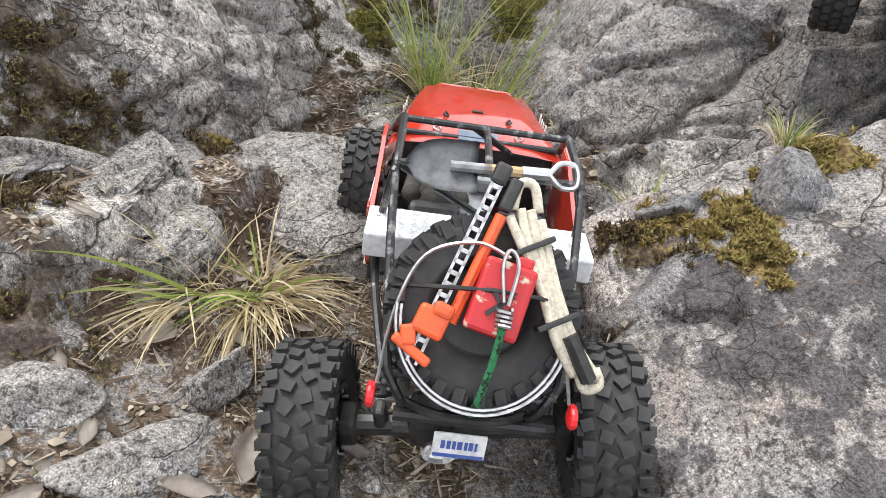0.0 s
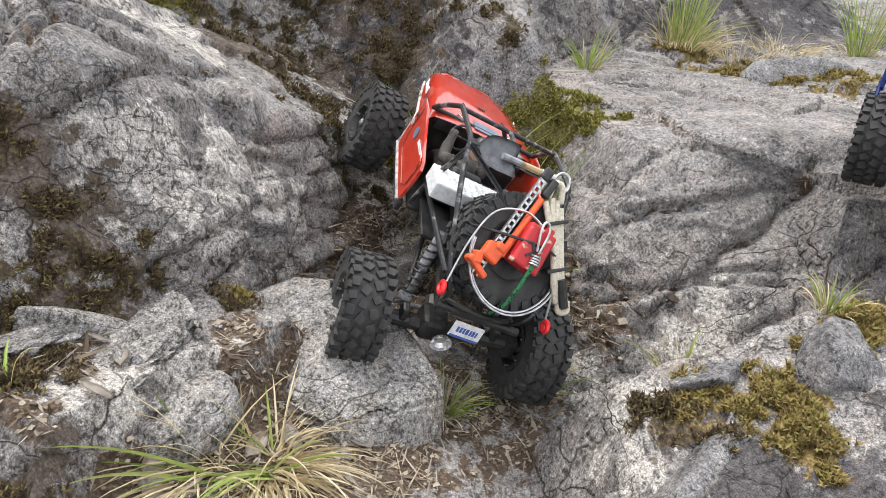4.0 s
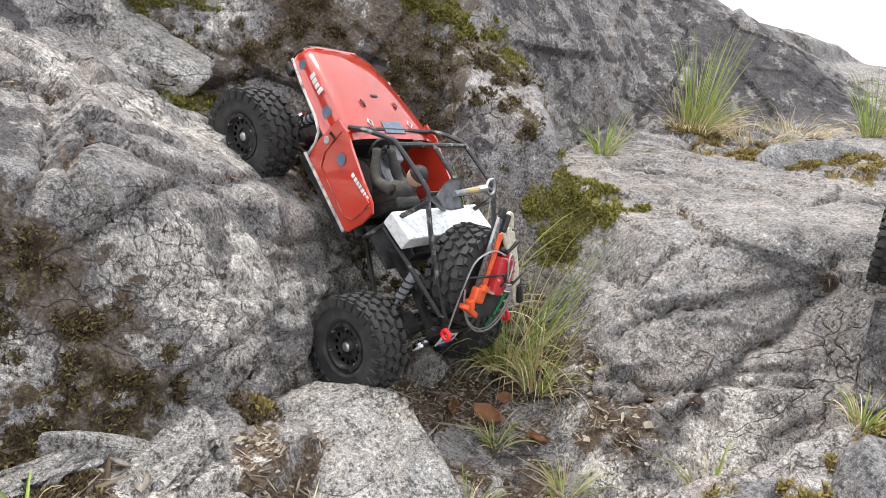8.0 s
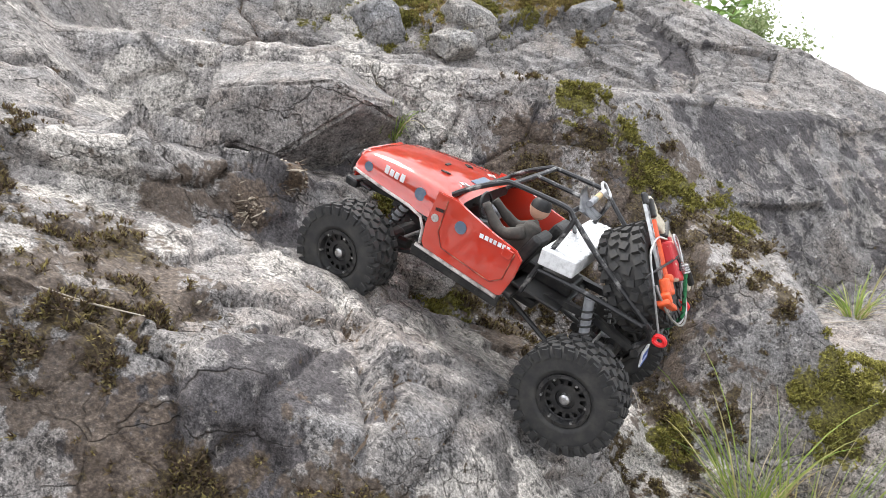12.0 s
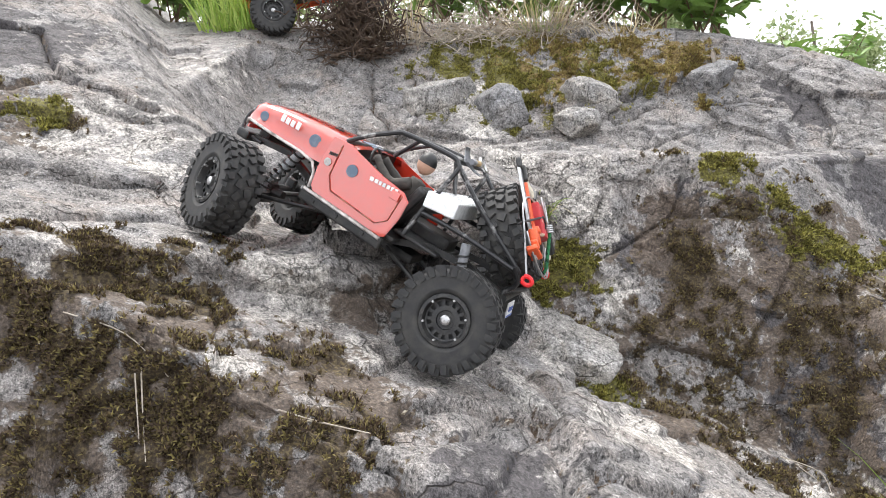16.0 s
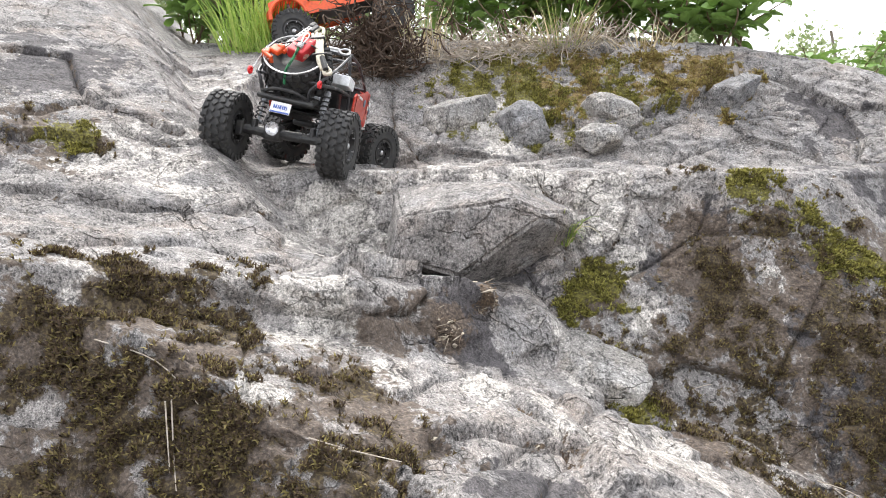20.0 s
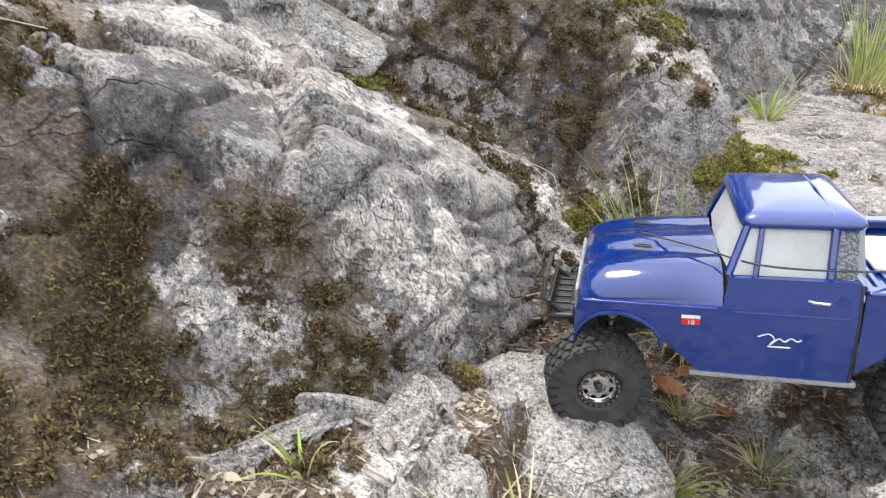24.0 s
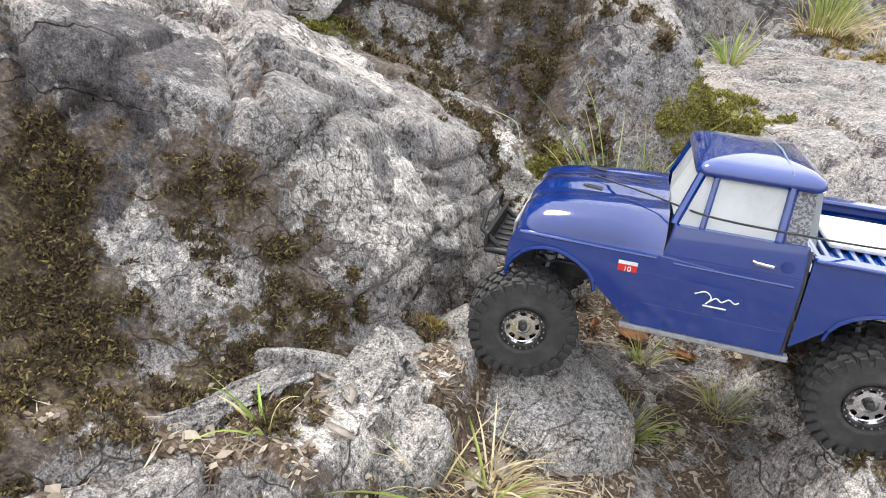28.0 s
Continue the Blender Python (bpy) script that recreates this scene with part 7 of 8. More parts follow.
    box(bm, (0.212 * S, 0, 0.060 * S), (0.005, 0.105 * S, 0.018), None, 0.002)
    bumper = part("bumper_tray", bm, M_BLACK, car)
    bm = bmesh.new()
    tube(bm, sc([(0.229, 0.046, 0.052), (0.257, 0.046, 0.068), (0.256, 0.036, 0.086), (0.256, -0.036, 0.086), (0.257, -0.046, 0.068), (0.229, -0.046, 0.052)]), 0.0032, 8)
    part("bumper_hoop", bm, M_BLACK, bumper)
    # clips, cord over the cab
    for y in (0.035, -0.035):
        bm = bmesh.new()
        tube(bm, curve_pts(sc([(0.105, y, 0.129), (0.118, y + 0.002, 0.131), (0.124, y, 0.131), (0.118, y - 0.003, 0.131), (0.105, y - 0.002, 0.130)]), 4), 0.0014, 6)
        lathe(bm, [(0.0025, 0.128 * S), (0.0025, 0.138 * S), (0.0004, 0.138 * S)], 8, "z")
        part("body_clip", bm, M_BLACK, hood)
    bm = bmesh.new()
    tube(bm, curve_pts(sc([(0.115, 0.000, 0.132), (0.06, 0.05, 0.137), (0.010, 0.093, 0.139), (-0.06, 0.095, 0.137), (-0.13, 0.06, 0.126), (-0.17, 0.03, 0.118)]), 5), 0.0011, 6)
    part("tie_cord", bm, M_BLACK, car)
    # chassis, axles
    for s in (-1, 1):
        bm = bmesh.new()
        box(bm, (-0.012, s * 0.036, 0.042), (0.376, 0.008, 0.018), None, 0.003)
        part("chassis_rail", bm, M_BLACK, car)
    bm = bmesh.new()
    box(bm, (0.02, 0, 0.045), (0.11, 0.06, 0.03), None, 0.006)
    part("gearbox", bm, M_BLACK, car)
    axles = []
    for x in (TW, -TW):
        bm = bmesh.new()
        tube(bm, [(0, -0.09, 0), (0, 0.09, 0)], 0.0085, 10)
        box(bm, (0, 0.015, 0.002), (0.032, 0.032, 0.032), None, 0.008)
        axles.append(part("front_axle" if x > 0 else "rear_axle", bm, M_BLACK, car, at=pose(x, 0, 0)))
    ws = {}
    for k, x, y in (("FL", TW, THY), ("FR", TW, -THY), ("RL", -TW, THY), ("RR", -TW, -THY)):
        ws[k] = wheel(car, pose(x, y, 0), TR, 0.047, M_CHROME, M_BLACK, 8, 28, 0.42, 20)
    return car, axles, ws


M_CAN_PLAIN = worn("badge_red", (0.55, 0.02, 0.02), (0.45, 0.02, 0.02), 0.4)
M_GREYMESH = worn("grey_mesh", (0.34, 0.35, 0.37), (0.14, 0.14, 0.15), 0.5, 0.2, 400, 0.8, cut=(0.48, 0.52))
TRUCK, TRUCK_AXLES, TRUCK_WHEELS = pickup()


def buggy():
    """The orange crawler that waits on the crest."""
    car = empty("parked_crawler", "orange toy off-roader parked on the mossy crest", "toy car")
    for s in (-1, 1):
        out = [(0.215, 0.075), (0.21, 0.115), (0.10, 0.135), (0.085, 0.095), (0.045, 0.085), (0.0, 0.085), (-0.02, 0.135), (-0.21, 0.135), (-0.215, 0.085)] + arch(-0.165, 0.05, 0.07, 9, 0.9)[::-1][1:-1] + [(-0.10, 0.055), (0.095, 0.055)] + arch(0.16, 0.056, 0.06, 9, 0.95)[::-1][1:-1]
        bm = bmesh.new()
        plate(bm, out, 0.005, side_pose(0, s * 0.088, 0, 1) if s > 0 else side_pose(0, -0.093, 0, 1))
        side = part("body_side", bm, M_ORANGE, car)
        for cx in (0.16, -0.165):
            bm = bmesh.new()
            tube(bm, [(x, s * 0.095, z) for x, z in arch(cx, 0.057, 0.062, 12, 0.95)], 0.006, 7)
            part("fender_lip", bm, M_ORANGE, side)
    secs = []
    for x, hw, z in ((0.09, 0.088, 0.137), (0.14, 0.084, 0.134), (0.20, 0.078, 0.122), (0.217, 0.070, 0.105), (0.218, 0.068, 0.085)):
        secs.append([(x, hw * t, z - 0.012 * abs(t) ** 4) for t in np.linspace(-1, 1, 11)])
    bm = bmesh.new()
    loft(bm, secs)
    bmesh.ops.solidify(bm, geom=bm.faces[:], thickness=0.002)
    part("hood", bm, M_ORANGE, car, smooth=True)
    bm = bmesh.new()
    box(bm, (-0.06, 0, 0.075), (0.28, 0.16, 0.012), None, 0.003)
    box(bm, (0.0, 0, 0.10), (0.09, 0.12, 0.03), None, 0.006)
    part("tub_floor", bm, M_BLACK, car)
    bm = bmesh.new()
    box(bm, (-0.12, 0, 0.145), (0.18, 0.17, 0.02), None, 0.004)
    part("rear_deck", bm, M_ORANGE, car)
    for s in (-1, 1):
        bm = bmesh.new()
        tube(bm, curve_pts([(0.09, s * 0.083, 0.135), (0.05, s * 0.075, 0.205), (-0.04, s * 0.074, 0.21), (-0.06, s * 0.08, 0.14)], 4), 0.004, 8)
        part("cage_bar", bm, M_TUBE, car)
        bm = bmesh.new()
        box(bm, (0.0, s * 0.036, 0.12), (0.05, 0.045, 0.05), None, 0.008)
        part("seat", bm, M_BLACK, car)
    for x in (0.165, -0.165):
        bm = bmesh.new()
        tube(bm, [(x, -0.10, 0), (x, 0.10, 0)], 0.009, 10)
        box(bm, (x, 0.02, 0), (0.034, 0.034, 0.034), None, 0.008)
        part("axle", bm, M_BLACK, car)
        for s in (-1, 1):
            wheel(car, pose(x, s * 0.118, 0), JR, 0.052, M_BLACK, M_STEEL, 14)
            shock(car, (x * 0.9, s * 0.06, 0.11), (x, s * 0.062, 0.012))
    return car


BUGGY = buggy()


# ---- grass ----
def blades(bm, root, count, length, lean, spread, width, seed, droop=1.0, pull=(0, 0, 0), segs=6):
    """Arching blades from one root."""
    rng = random.Random(seed)
    for k in range(count):
        a = rng.uniform(0, 2 * math.pi)
        L = length * rng.uniform(0.45, 1.15)
        out = Vector((math.cos(a), math.sin(a), 0))
        d = (Vector((0, 0, 1)) + out * lean * rng.uniform(0.2, 1.3) + Vector(pull) * rng.uniform(0.3, 1.2)).normalized()
        p = Vector(root) + out * spread * math.sqrt(rng.random()) + Vector((0, 0, -0.004))
        w = width * rng.uniform(0.6, 1.3)
        bend = droop * rng.uniform(0.5, 1.5) / segs
        side = d.cross(Vector((rng.gauss(0, 1), rng.gauss(0, 1), 0.3))).normalized()
        rows = []
        for s in range(segs + 1):
            t = s / segs
            hw = w * (1 - t) ** 0.6 * 0.5 + 0.00015
            mid = p + side.cross(d) * hw * 0.35
            rows.append((bm.verts.new(p - side * hw), bm.verts.new(mid), bm.verts.new(p + side * hw)))
            p = p + d * (L / segs)
            flat = Vector((d.x, d.y, 0))
            if flat.length < 1e-3:
                flat = out.copy()
            d = (d + (flat.normalized() * 0.35 - Vector((0, 0, 1))) * bend * (0.3 + 1.4 * t)).normalized()
        for x, y in zip(rows, rows[1:]):
            bm.faces.new((x[0], x[1], y[1], y[0]))
            bm.faces.new((x[1], x[2], y[2], y[1]))


def tussock(label, at, sets, material=None):
    """A clump of grass: sets of (material, count, length, lean, spread, width, droop, pull)."""
    root, _ = on_ground(at[0], at[1])
    clump = empty("grass_tussock", label, "grass", Matrix.Translation(root))
    for k, (mat, count, length, lean, spread, width, droop, pull) in enumerate(sets):
        bm = bmesh.new()
        blades(bm, (0, 0, 0), count, length, lean, spread, width, int(abs(at[0] * 977 + at[1] * 613)) + 17 * k, droop, pull)
        part("grass", bm, mat, clump)
    return clump


tussock("sprawling dry grass tussock with a few green blades", (0.112, 0.492), [
    (M_STRAW, 170, 0.100, 2.4, 0.040, 0.0021, 1.2, (-0.9, -1.4, -0.6)), (M_STRAW, 130, 0.085, 2.6, 0.040, 0.0021, 1.2, (1.2, -0.9, -0.6)), (M_STRAW, 60, 0.055, 1.8, 0.03, 0.0018, 1.4, (0.2, 0.1, -0.3)),
    (M_BLADE, 24, 0.140, 1.5, 0.02, 0.0042, 1.0, (-2.6, -0.3, -0.2)), (M_BLADE, 8, 0.075, 1.4, 0.02, 0.0034, 1.2, (0.4, 0.4, -0.1))])
tussock("flattened dry grass with broad green blades", (0.050, 0.475), [(M_BLADE, 14, 0.15, 1.2, 0.015, 0.0050, 1.0, (-3.4, -0.5, 0)), (M_STRAW, 70, 0.11, 2.0, 0.025, 0.002, 1.3, (-1.8, -1.2, 0))])
tussock("small green blades on the rock", (-0.085, 0.475), [(M_BLADE, 9, 0.065, 0.8, 0.006, 0.0034, 1.3, (-0.5, 0, 0))])
tussock("tall green grass tussock growing out of the gully", (0.475, 0.955), [
    (M_BLADE, 120, 0.25, 0.45, 0.040, 0.0030, 0.9, (0.05, -0.1, 0)), (M_MIXED, 150, 0.19, 0.8, 0.045, 0.0024, 1.5, (0.0, -0.25, 0)), (M_STRAW, 90, 0.14, 1.2, 0.045, 0.0020, 2.2, (0.0, -0.3, 0))])
tussock("tall green grass tussock growing out of the gully", (0.415, 0.99), [(M_BLADE, 40, 0.24, 0.4, 0.025, 0.0030, 0.8, (0, 0, 0)), (M_STRAW, 60, 0.13, 1.0, 0.03, 0.002, 1.9, (0, -0.2, 0))])
tussock("tall green grass tussock growing out of the gully", (0.50, 0.87), [(M_MIXED, 70, 0.17, 0.7, 0.03, 0.0026, 1.3, (0.2, -0.15, 0)), (M_STRAW, 60, 0.12, 1.2, 0.03, 0.002, 2.2, (0.2, -0.3, 0))])
tussock("short green grass tuft beside the boulder", (0.325, 0.635), [(M_BLADE, 70, 0.070, 0.8, 0.014, 0.0022, 1.2, (0.0, -0.3, 0)), (M_STRAW, 40, 0.06, 1.1, 0.014, 0.0018, 1.8, (0, -0.3, 0))])
tussock("short sparse grass tuft on gully soil", (0.47, 0.672), [(M_MIXED, 60, 0.060, 0.9, 0.018, 0.0020, 1.2, (0.1, -0.2, 0))])
tussock("short sparse grass tuft on gully soil", (0.40, 0.77), [(M_MIXED, 40, 0.055, 0.9, 0.015, 0.0020, 1.2, (0.1, -0.2, 0))])
tussock("tall thin grass standing against the far rock", (1.14, 1.56), [(M_BLADE, 75, 0.25, 0.28, 0.030, 0.0034, 0.5, (0.05, 0, 0)), (M_MIXED, 80, 0.15, 0.7, 0.06, 0.003, 1.2, (0.15, -0.1, 0)), (M_STRAW, 130, 0.11, 1.2, 0.08, 0.0026, 2.0, (0.2, -0.2, 0))])
tussock("dry rusty grass on the moss strip", (1.28, 1.50), [(M_STRAW, 130, 0.10, 1.2, 0.09, 0.0024, 2.0, (0, -0.2, 0))])
tussock("dry rusty grass on the moss strip", (1.42, 1.52), [(M_STRAW, 90, 0.09, 1.2, 0.08, 0.0024, 2.0, (0, -0.2, 0))])
tussock("small grass tuft in the mossy gully head", (0.79, 1.36), [(M_BLADE, 40, 0.11, 0.7, 0.02, 0.0034, 1.2, (0, 0, 0)), (M_STRAW, 20, 0.07, 1.0, 0.02, 0.002, 1.8, (0, 0, 0))])
tussock("upright grass at the foot of the far rock", (1.60, 1.46), [(M_BLADE, 60, 0.20, 0.4, 0.03, 0.0034, 0.7, (0, 0, 0)), (M_STRAW, 40, 0.10, 1.0, 0.04, 0.002, 1.8, (0, 0, 0))])
tussock("small green tuft among yellow moss", (0.71, 0.50), [(M_BLADE, 22, 0.05, 0.5, 0.008, 0.0022, 0.9, (0, 0, 0)), (M_STRAW, 30, 0.05, 1.0, 0.012, 0.0016, 1.6, (0, 0, 0))])
tussock("sparse dry grass among yellow moss", (0.57, 0.53), [(M_MIXED, 60, 0.055, 1.1, 0.03, 0.0018, 1.5, (0, -0.3, 0))])
tussock("few grass blades hanging from a crack", (-0.13, 1.265), [(M_BLADE, 26, 0.10, 0.6, 0.01, 0.0028, 2.4, (0.1, -0.6, 0)), (M_STRAW, 14, 0.09, 0.6, 0.01, 0.002, 2.2, (0.2, -0.7, 0))])
tussock("bright green grass behind the crest", (-1.10, 2.20), [(M_LIME, 260, 0.30, 0.4, 0.13, 0.006, 0.8, (0.1, 0, 0))])
tussock("bright green grass behind the crest", (-0.98, 2.12), [(M_LIME, 160, 0.22, 0.5, 0.09, 0.005, 0.9, (0.1, 0, 0))])
tussock("dry and green grass on the crest", (-0.08, 2.13), [(M_STRAW, 120, 0.14, 0.9, 0.12, 0.003, 1.5, (0, -0.2, 0)), (M_BLADE, 60, 0.18, 0.5, 0.08, 0.004, 0.9, (0, 0, 0))])
tussock("dry straw grass on the crest", (-0.50, 2.06), [(M_STRAW, 90, 0.17, 0.4, 0.06, 0.003, 0.8, (0, 0, 0))])
tussock("dry straw grass on the crest", (0.16, 2.10), [(M_STRAW, 60, 0.07, 0.8, 0.10, 0.003, 1.2, (0, -0.2, 0))])


# ---- dead leaves and twigs ----
def leaf_sheet(length, width, curl, seed):
    """A thin curled leaf."""
    rng = random.Random(seed)
    bm = bmesh.new()
    secs = []
    for i in range(8):
        t = i / 7
        hw = width / 2 * math.sin(math.pi * min(max(t, 0.03), 0.97)) ** 0.7 * rng.uniform(0.9, 1.1)
        secs.append([((t - 0.5) * length, hw * s, curl * (abs(s) ** 1.5 * 0.5 * width + 0.4 * length * (t - 0.5) ** 2) + rng.uniform(-1, 1) * 0.001) for s in (-1, -0.5, 0, 0.5, 1)])
    loft(bm, secs)
    bmesh.ops.solidify(bm, geom=bm.faces[:], thickness=0.0004)
    return bm


DRY = [("dry_leaf", "pale grey dead leaf lying on soil", M_DRYLEAF, (0.135, 0.525), 0.042, 40), ("dry_leaf", "pale grey dead leaf under the dry grass", M_DRYLEAF, (0.075, 0.545), 0.058, 10), ("dry_leaf", "pale grey dead leaf under the dry grass", M_DRYLEAF, (0.018, 0.462), 0.055, 70),
       ("dry_leaf", "pale grey dead leaf lying on soil", M_DRYLEAF, (0.10, 0.312), 0.05, 20), ("dry_leaf", "pale grey dead leaf beside the boulder", M_DRYLEAF, (0.200, 0.552), 0.046, 110), ("dry_leaf", "pale dead leaf in the soil", M_DRYLEAF, (0.128, 0.735), 0.030, 20), ("dry_leaf", "pale grey dead leaf under the dry grass", M_DRYLEAF, (0.03, 0.42), 0.05, 150),
       ("fallen_leaf", "rust-brown dead leaf in the gully", M_RUSTLEAF, (0.350, 0.860), 0.060, 160), ("fallen_leaf", "rust-brown dead leaf in the gully", M_RUSTLEAF, (0.400, 0.825), 0.080, 150), ("fallen_leaf", "rust-brown dead leaf in the gully", M_RUSTLEAF, (0.465, 0.775), 0.050, 100), ("fallen_leaf", "rust-brown dead leaf in the gully", M_RUSTLEAF, (0.44, 0.86), 0.045, 40),
       ("dry_leaf", "pale dead leaf on the crest", M_DRYLEAF, (0.33, 2.06), 0.06, 20), ("dry_leaf", "pale dead leaf on the crest", M_DRYLEAF, (0.40, 2.05), 0.05, 70), ("dry_leaf", "pale dead leaf on gravel", M_DRYLEAF, (0.16, 0.285), 0.04, 30), ("dry_leaf", "pale dead leaf on gravel", M_DRYLEAF, (0.06, 0.275), 0.045, 95)]
STREWN = random.Random(31)
DRY += [("dry_leaf", "pale grey dead leaf scrap lying on soil", M_DRYLEAF, (STREWN.uniform(-0.06, 0.19), STREWN.uniform(0.25, 0.56)), STREWN.uniform(0.018, 0.036), STREWN.uniform(0, 360)) for k in range(22)]
for k, (name, label, mat, (x, y), L, turn) in enumerate(DRY):
    p, nrm = on_ground(x, y)
    m = Matrix.Translation(p + nrm * 0.004) @ nrm.to_track_quat("Z", "Y").to_matrix().to_4x4() @ pose(0, 0, 0, 8, -6, turn)
    thing(name, leaf_sheet(L * (0.6 if mat == M_RUSTLEAF else 1.0), L * 0.5, 0.5, 30 + k), mat, label, "leaf", at=m, smooth=True)

TWIGS = [((-0.625, 0.625, 1.08), (-0.56, 0.638, 1.05), (-0.515, 0.640, 1.00)), ((-0.40, 0.62, 0.965), (-0.355, 0.64, 0.975), (-0.315, 0.648, 0.985)), ((-0.385, 0.625, 0.955), (-0.345, 0.64, 0.968), (-0.305, 0.648, 0.968)),
         ((-0.655, 0.62, 1.085), (-0.65, 0.615, 1.04)), ((-0.535, 0.615, 1.02), (-0.53, 0.60, 0.97), (-0.52, 0.59, 0.93)), ((-0.545, 0.615, 1.01), (-0.535, 0.60, 0.95)),
         ((-0.145, 0.497, 0.57), (-0.11, 0.50, 0.572), (-0.085, 0.502, 0.565)), ((0.255, 1.10, 0.78), (0.275, 1.09, 0.74), (0.30, 1.08, 0.70)), ((0.245, 1.11, 0.74), (0.28, 1.09, 0.70)),
         ((0.03, 1.235, 0.83), (0.08, 1.23, 0.85), (0.12, 1.22, 0.86)), ((0.70, 1.32, 0.79), (0.80, 1.31, 0.79), (0.86, 1.30, 0.80)), ((0.86, 1.45, 0.80), (1.0, 1.36, 0.79), (1.12, 1.26, 0.78)),
         ((0.30, 1.34, 1.12), (0.36, 1.36, 1.08), (0.42, 1.38, 1.03)), ((-0.02, 1.35, 1.20), (0.06, 1.36, 1.21), (0.12, 1.36, 1.19)), ((-0.85, 1.10, 1.20), (-0.7, 1.12, 1.19), (-0.6, 1.11, 1.17)), ((0.20, 0.70, 0.53), (0.24, 0.68, 0.535), (0.27, 0.65, 0.53)),
         ((0.17, 0.60, 0.475), (0.16, 0.57, 0.47)), ((0.26, 0.56, 0.46), (0.25, 0.52, 0.44), (0.25, 0.50, 0.43))]
for k, pts in enumerate(TWIGS):
    line = []
    for x, y, z in pts:
        p, nrm = on_ground(x, y, z)
        line.append(p + nrm * 0.0025)
    bm = bmesh.new()
    c = curve_pts(line, 5)
    tube(bm, c, [0.0009 * (1 - 0.5 * i / len(c)) for i in range(len(c))], 6)
    thing("twig", bm, M_TWIG, "thin bleached twig lying on the rock", "twig", "fallen twigs")


# ---- crest: shrubs, root mat, trees ----
def leaf_mesh(length, width, seed):
    rng = random.Random(seed)
    bm = bmesh.new()
    secs = []
    for i in range(6):
        t = i / 5
        hw = width / 2 * (math.sin(math.pi * min(max(t, 0.02), 0.98)) ** 0.8)
        secs.append([(t * length, hw * s, 0.22 * width * abs(s) - 0.25 * length * t * t) for s in (-1, 0, 1)])
    loft(bm, secs)
    return mesh_of(bm, "leaf", M_LEAF, True)


LEAVES = [leaf_mesh(0.062, 0.036, 1), leaf_mesh(0.050, 0.032, 2), leaf_mesh(0.072, 0.034, 3)]
M_SHRUBSTEM = worn("shrub_stem", (0.13, 0.085, 0.05), (0.22, 0.17, 0.11), 0.8, 0, 80)


def shrub(at, high, wide, stems, leaves, seed, label):
    """Bare crooked stems with broad leaves."""
    rng = random.Random(seed)
    root, _ = on_ground(at[0], at[1])
    bush = empty("shrub", label, "shrub", Matrix.Translation(root))
    for s in range(stems):
        a = rng.uniform(0, 2 * math.pi)
        r = wide * rng.uniform(0.3, 1.0)
        tip = Vector((r * math.cos(a), r * math.sin(a) * 0.7, high * rng.uniform(0.45, 1.0)))
        mid = tip * 0.5 + Vector((rng.uniform(-0.05, 0.05), rng.uniform(-0.05, 0.05), rng.uniform(-0.02, 0.05)))
        line = curve_pts([(rng.uniform(-0.05, 0.05), rng.uniform(-0.05, 0.05), -0.02), mid, tip], 6)
        bm = bmesh.new()
        tube(bm, line, [0.004 * (1 - 0.7 * i / len(line)) for i in range(len(line))], 6)
        part("stem", bm, M_SHRUBSTEM, bush)
        for k in range(leaves // stems):
            p = line[rng.randrange(len(line) // 3, len(line))] + Vector((rng.gauss(0, 0.02), rng.gauss(0, 0.02), rng.gauss(0, 0.015)))
            ob = new("leaf", rng.choice(LEAVES))
            ob.parent = bush
            ob.matrix_basis = Matrix.Translation(p) @ pose(0, 0, 0, rng.uniform(-50, 50), rng.uniform(-45, 25), rng.uniform(0, 360))
    return bush


shrub((0.02, 2.24), 0.36, 0.26, 16, 280, 3, "green broad-leaved shrub on the mossy crest")
shrub((0.28, 2.28), 0.34, 0.28, 16, 280, 5, "green broad-leaved shrub on the mossy crest")
shrub((-0.22, 2.32), 0.38, 0.24, 14, 240, 7, "green broad-leaved shrub on the mossy crest")
shrub((0.12, 2.36), 0.42, 0.30, 14, 260, 15, "green broad-leaved shrub on the mossy crest")
shrub((0.44, 2.26), 0.24, 0.20, 10, 140, 9, "low green shrub with dead leaves beneath it")
shrub((-0.42, 2.42), 0.36, 0.20, 10, 160, 17, "green broad-leaved shrub on the mossy crest")
shrub((-1.25, 2.34), 0.30, 0.20, 10, 150, 11, "pale green shrub behind the crest")
shrub((-1.00, 2.50), 0.40, 0.26, 12, 220, 19, "pale green shrub behind the crest")
shrub((-1.55, 2.55), 0.30, 0.26, 10, 160, 21, "pale green shrub behind the crest")
shrub((0.95, 2.75), 0.30, 0.30, 10, 140, 13, "pale green shrub behind the crest")


def tangle(name, at, size, count, thick, material, label, seed, straight=0.4):
    """A mat of fine crooked roots or stalks."""
    rng = random.Random(seed)
    root, _ = on_ground(at[0], at[1])
    bm = bmesh.new()
    for k in range(count):
        p = Vector((rng.gauss(0, 0.45) * size[0], rng.gauss(0, 0.45) * size[1], abs(rng.gauss(0, 0.5)) * size[2]))
        d = Vector((rng.gauss(0, 1), rng.gauss(0, 1), rng.gauss(0.1, 0.6))).normalized()
        pts = [p]
        for s in range(4):
            d = (d + Vector((rng.gauss(0, straight), rng.gauss(0, straight), rng.gauss(0, straight)))).normalized()
            p = p + d * 0.022 * rng.uniform(0.5, 1.4)
            pts.append(p)
        tube(bm, pts, thick * rng.uniform(0.5, 1.4), 3, caps=False)
    return thing(name, bm, material, label, "roots", at=Matrix.Translation(root), kind="stuff")


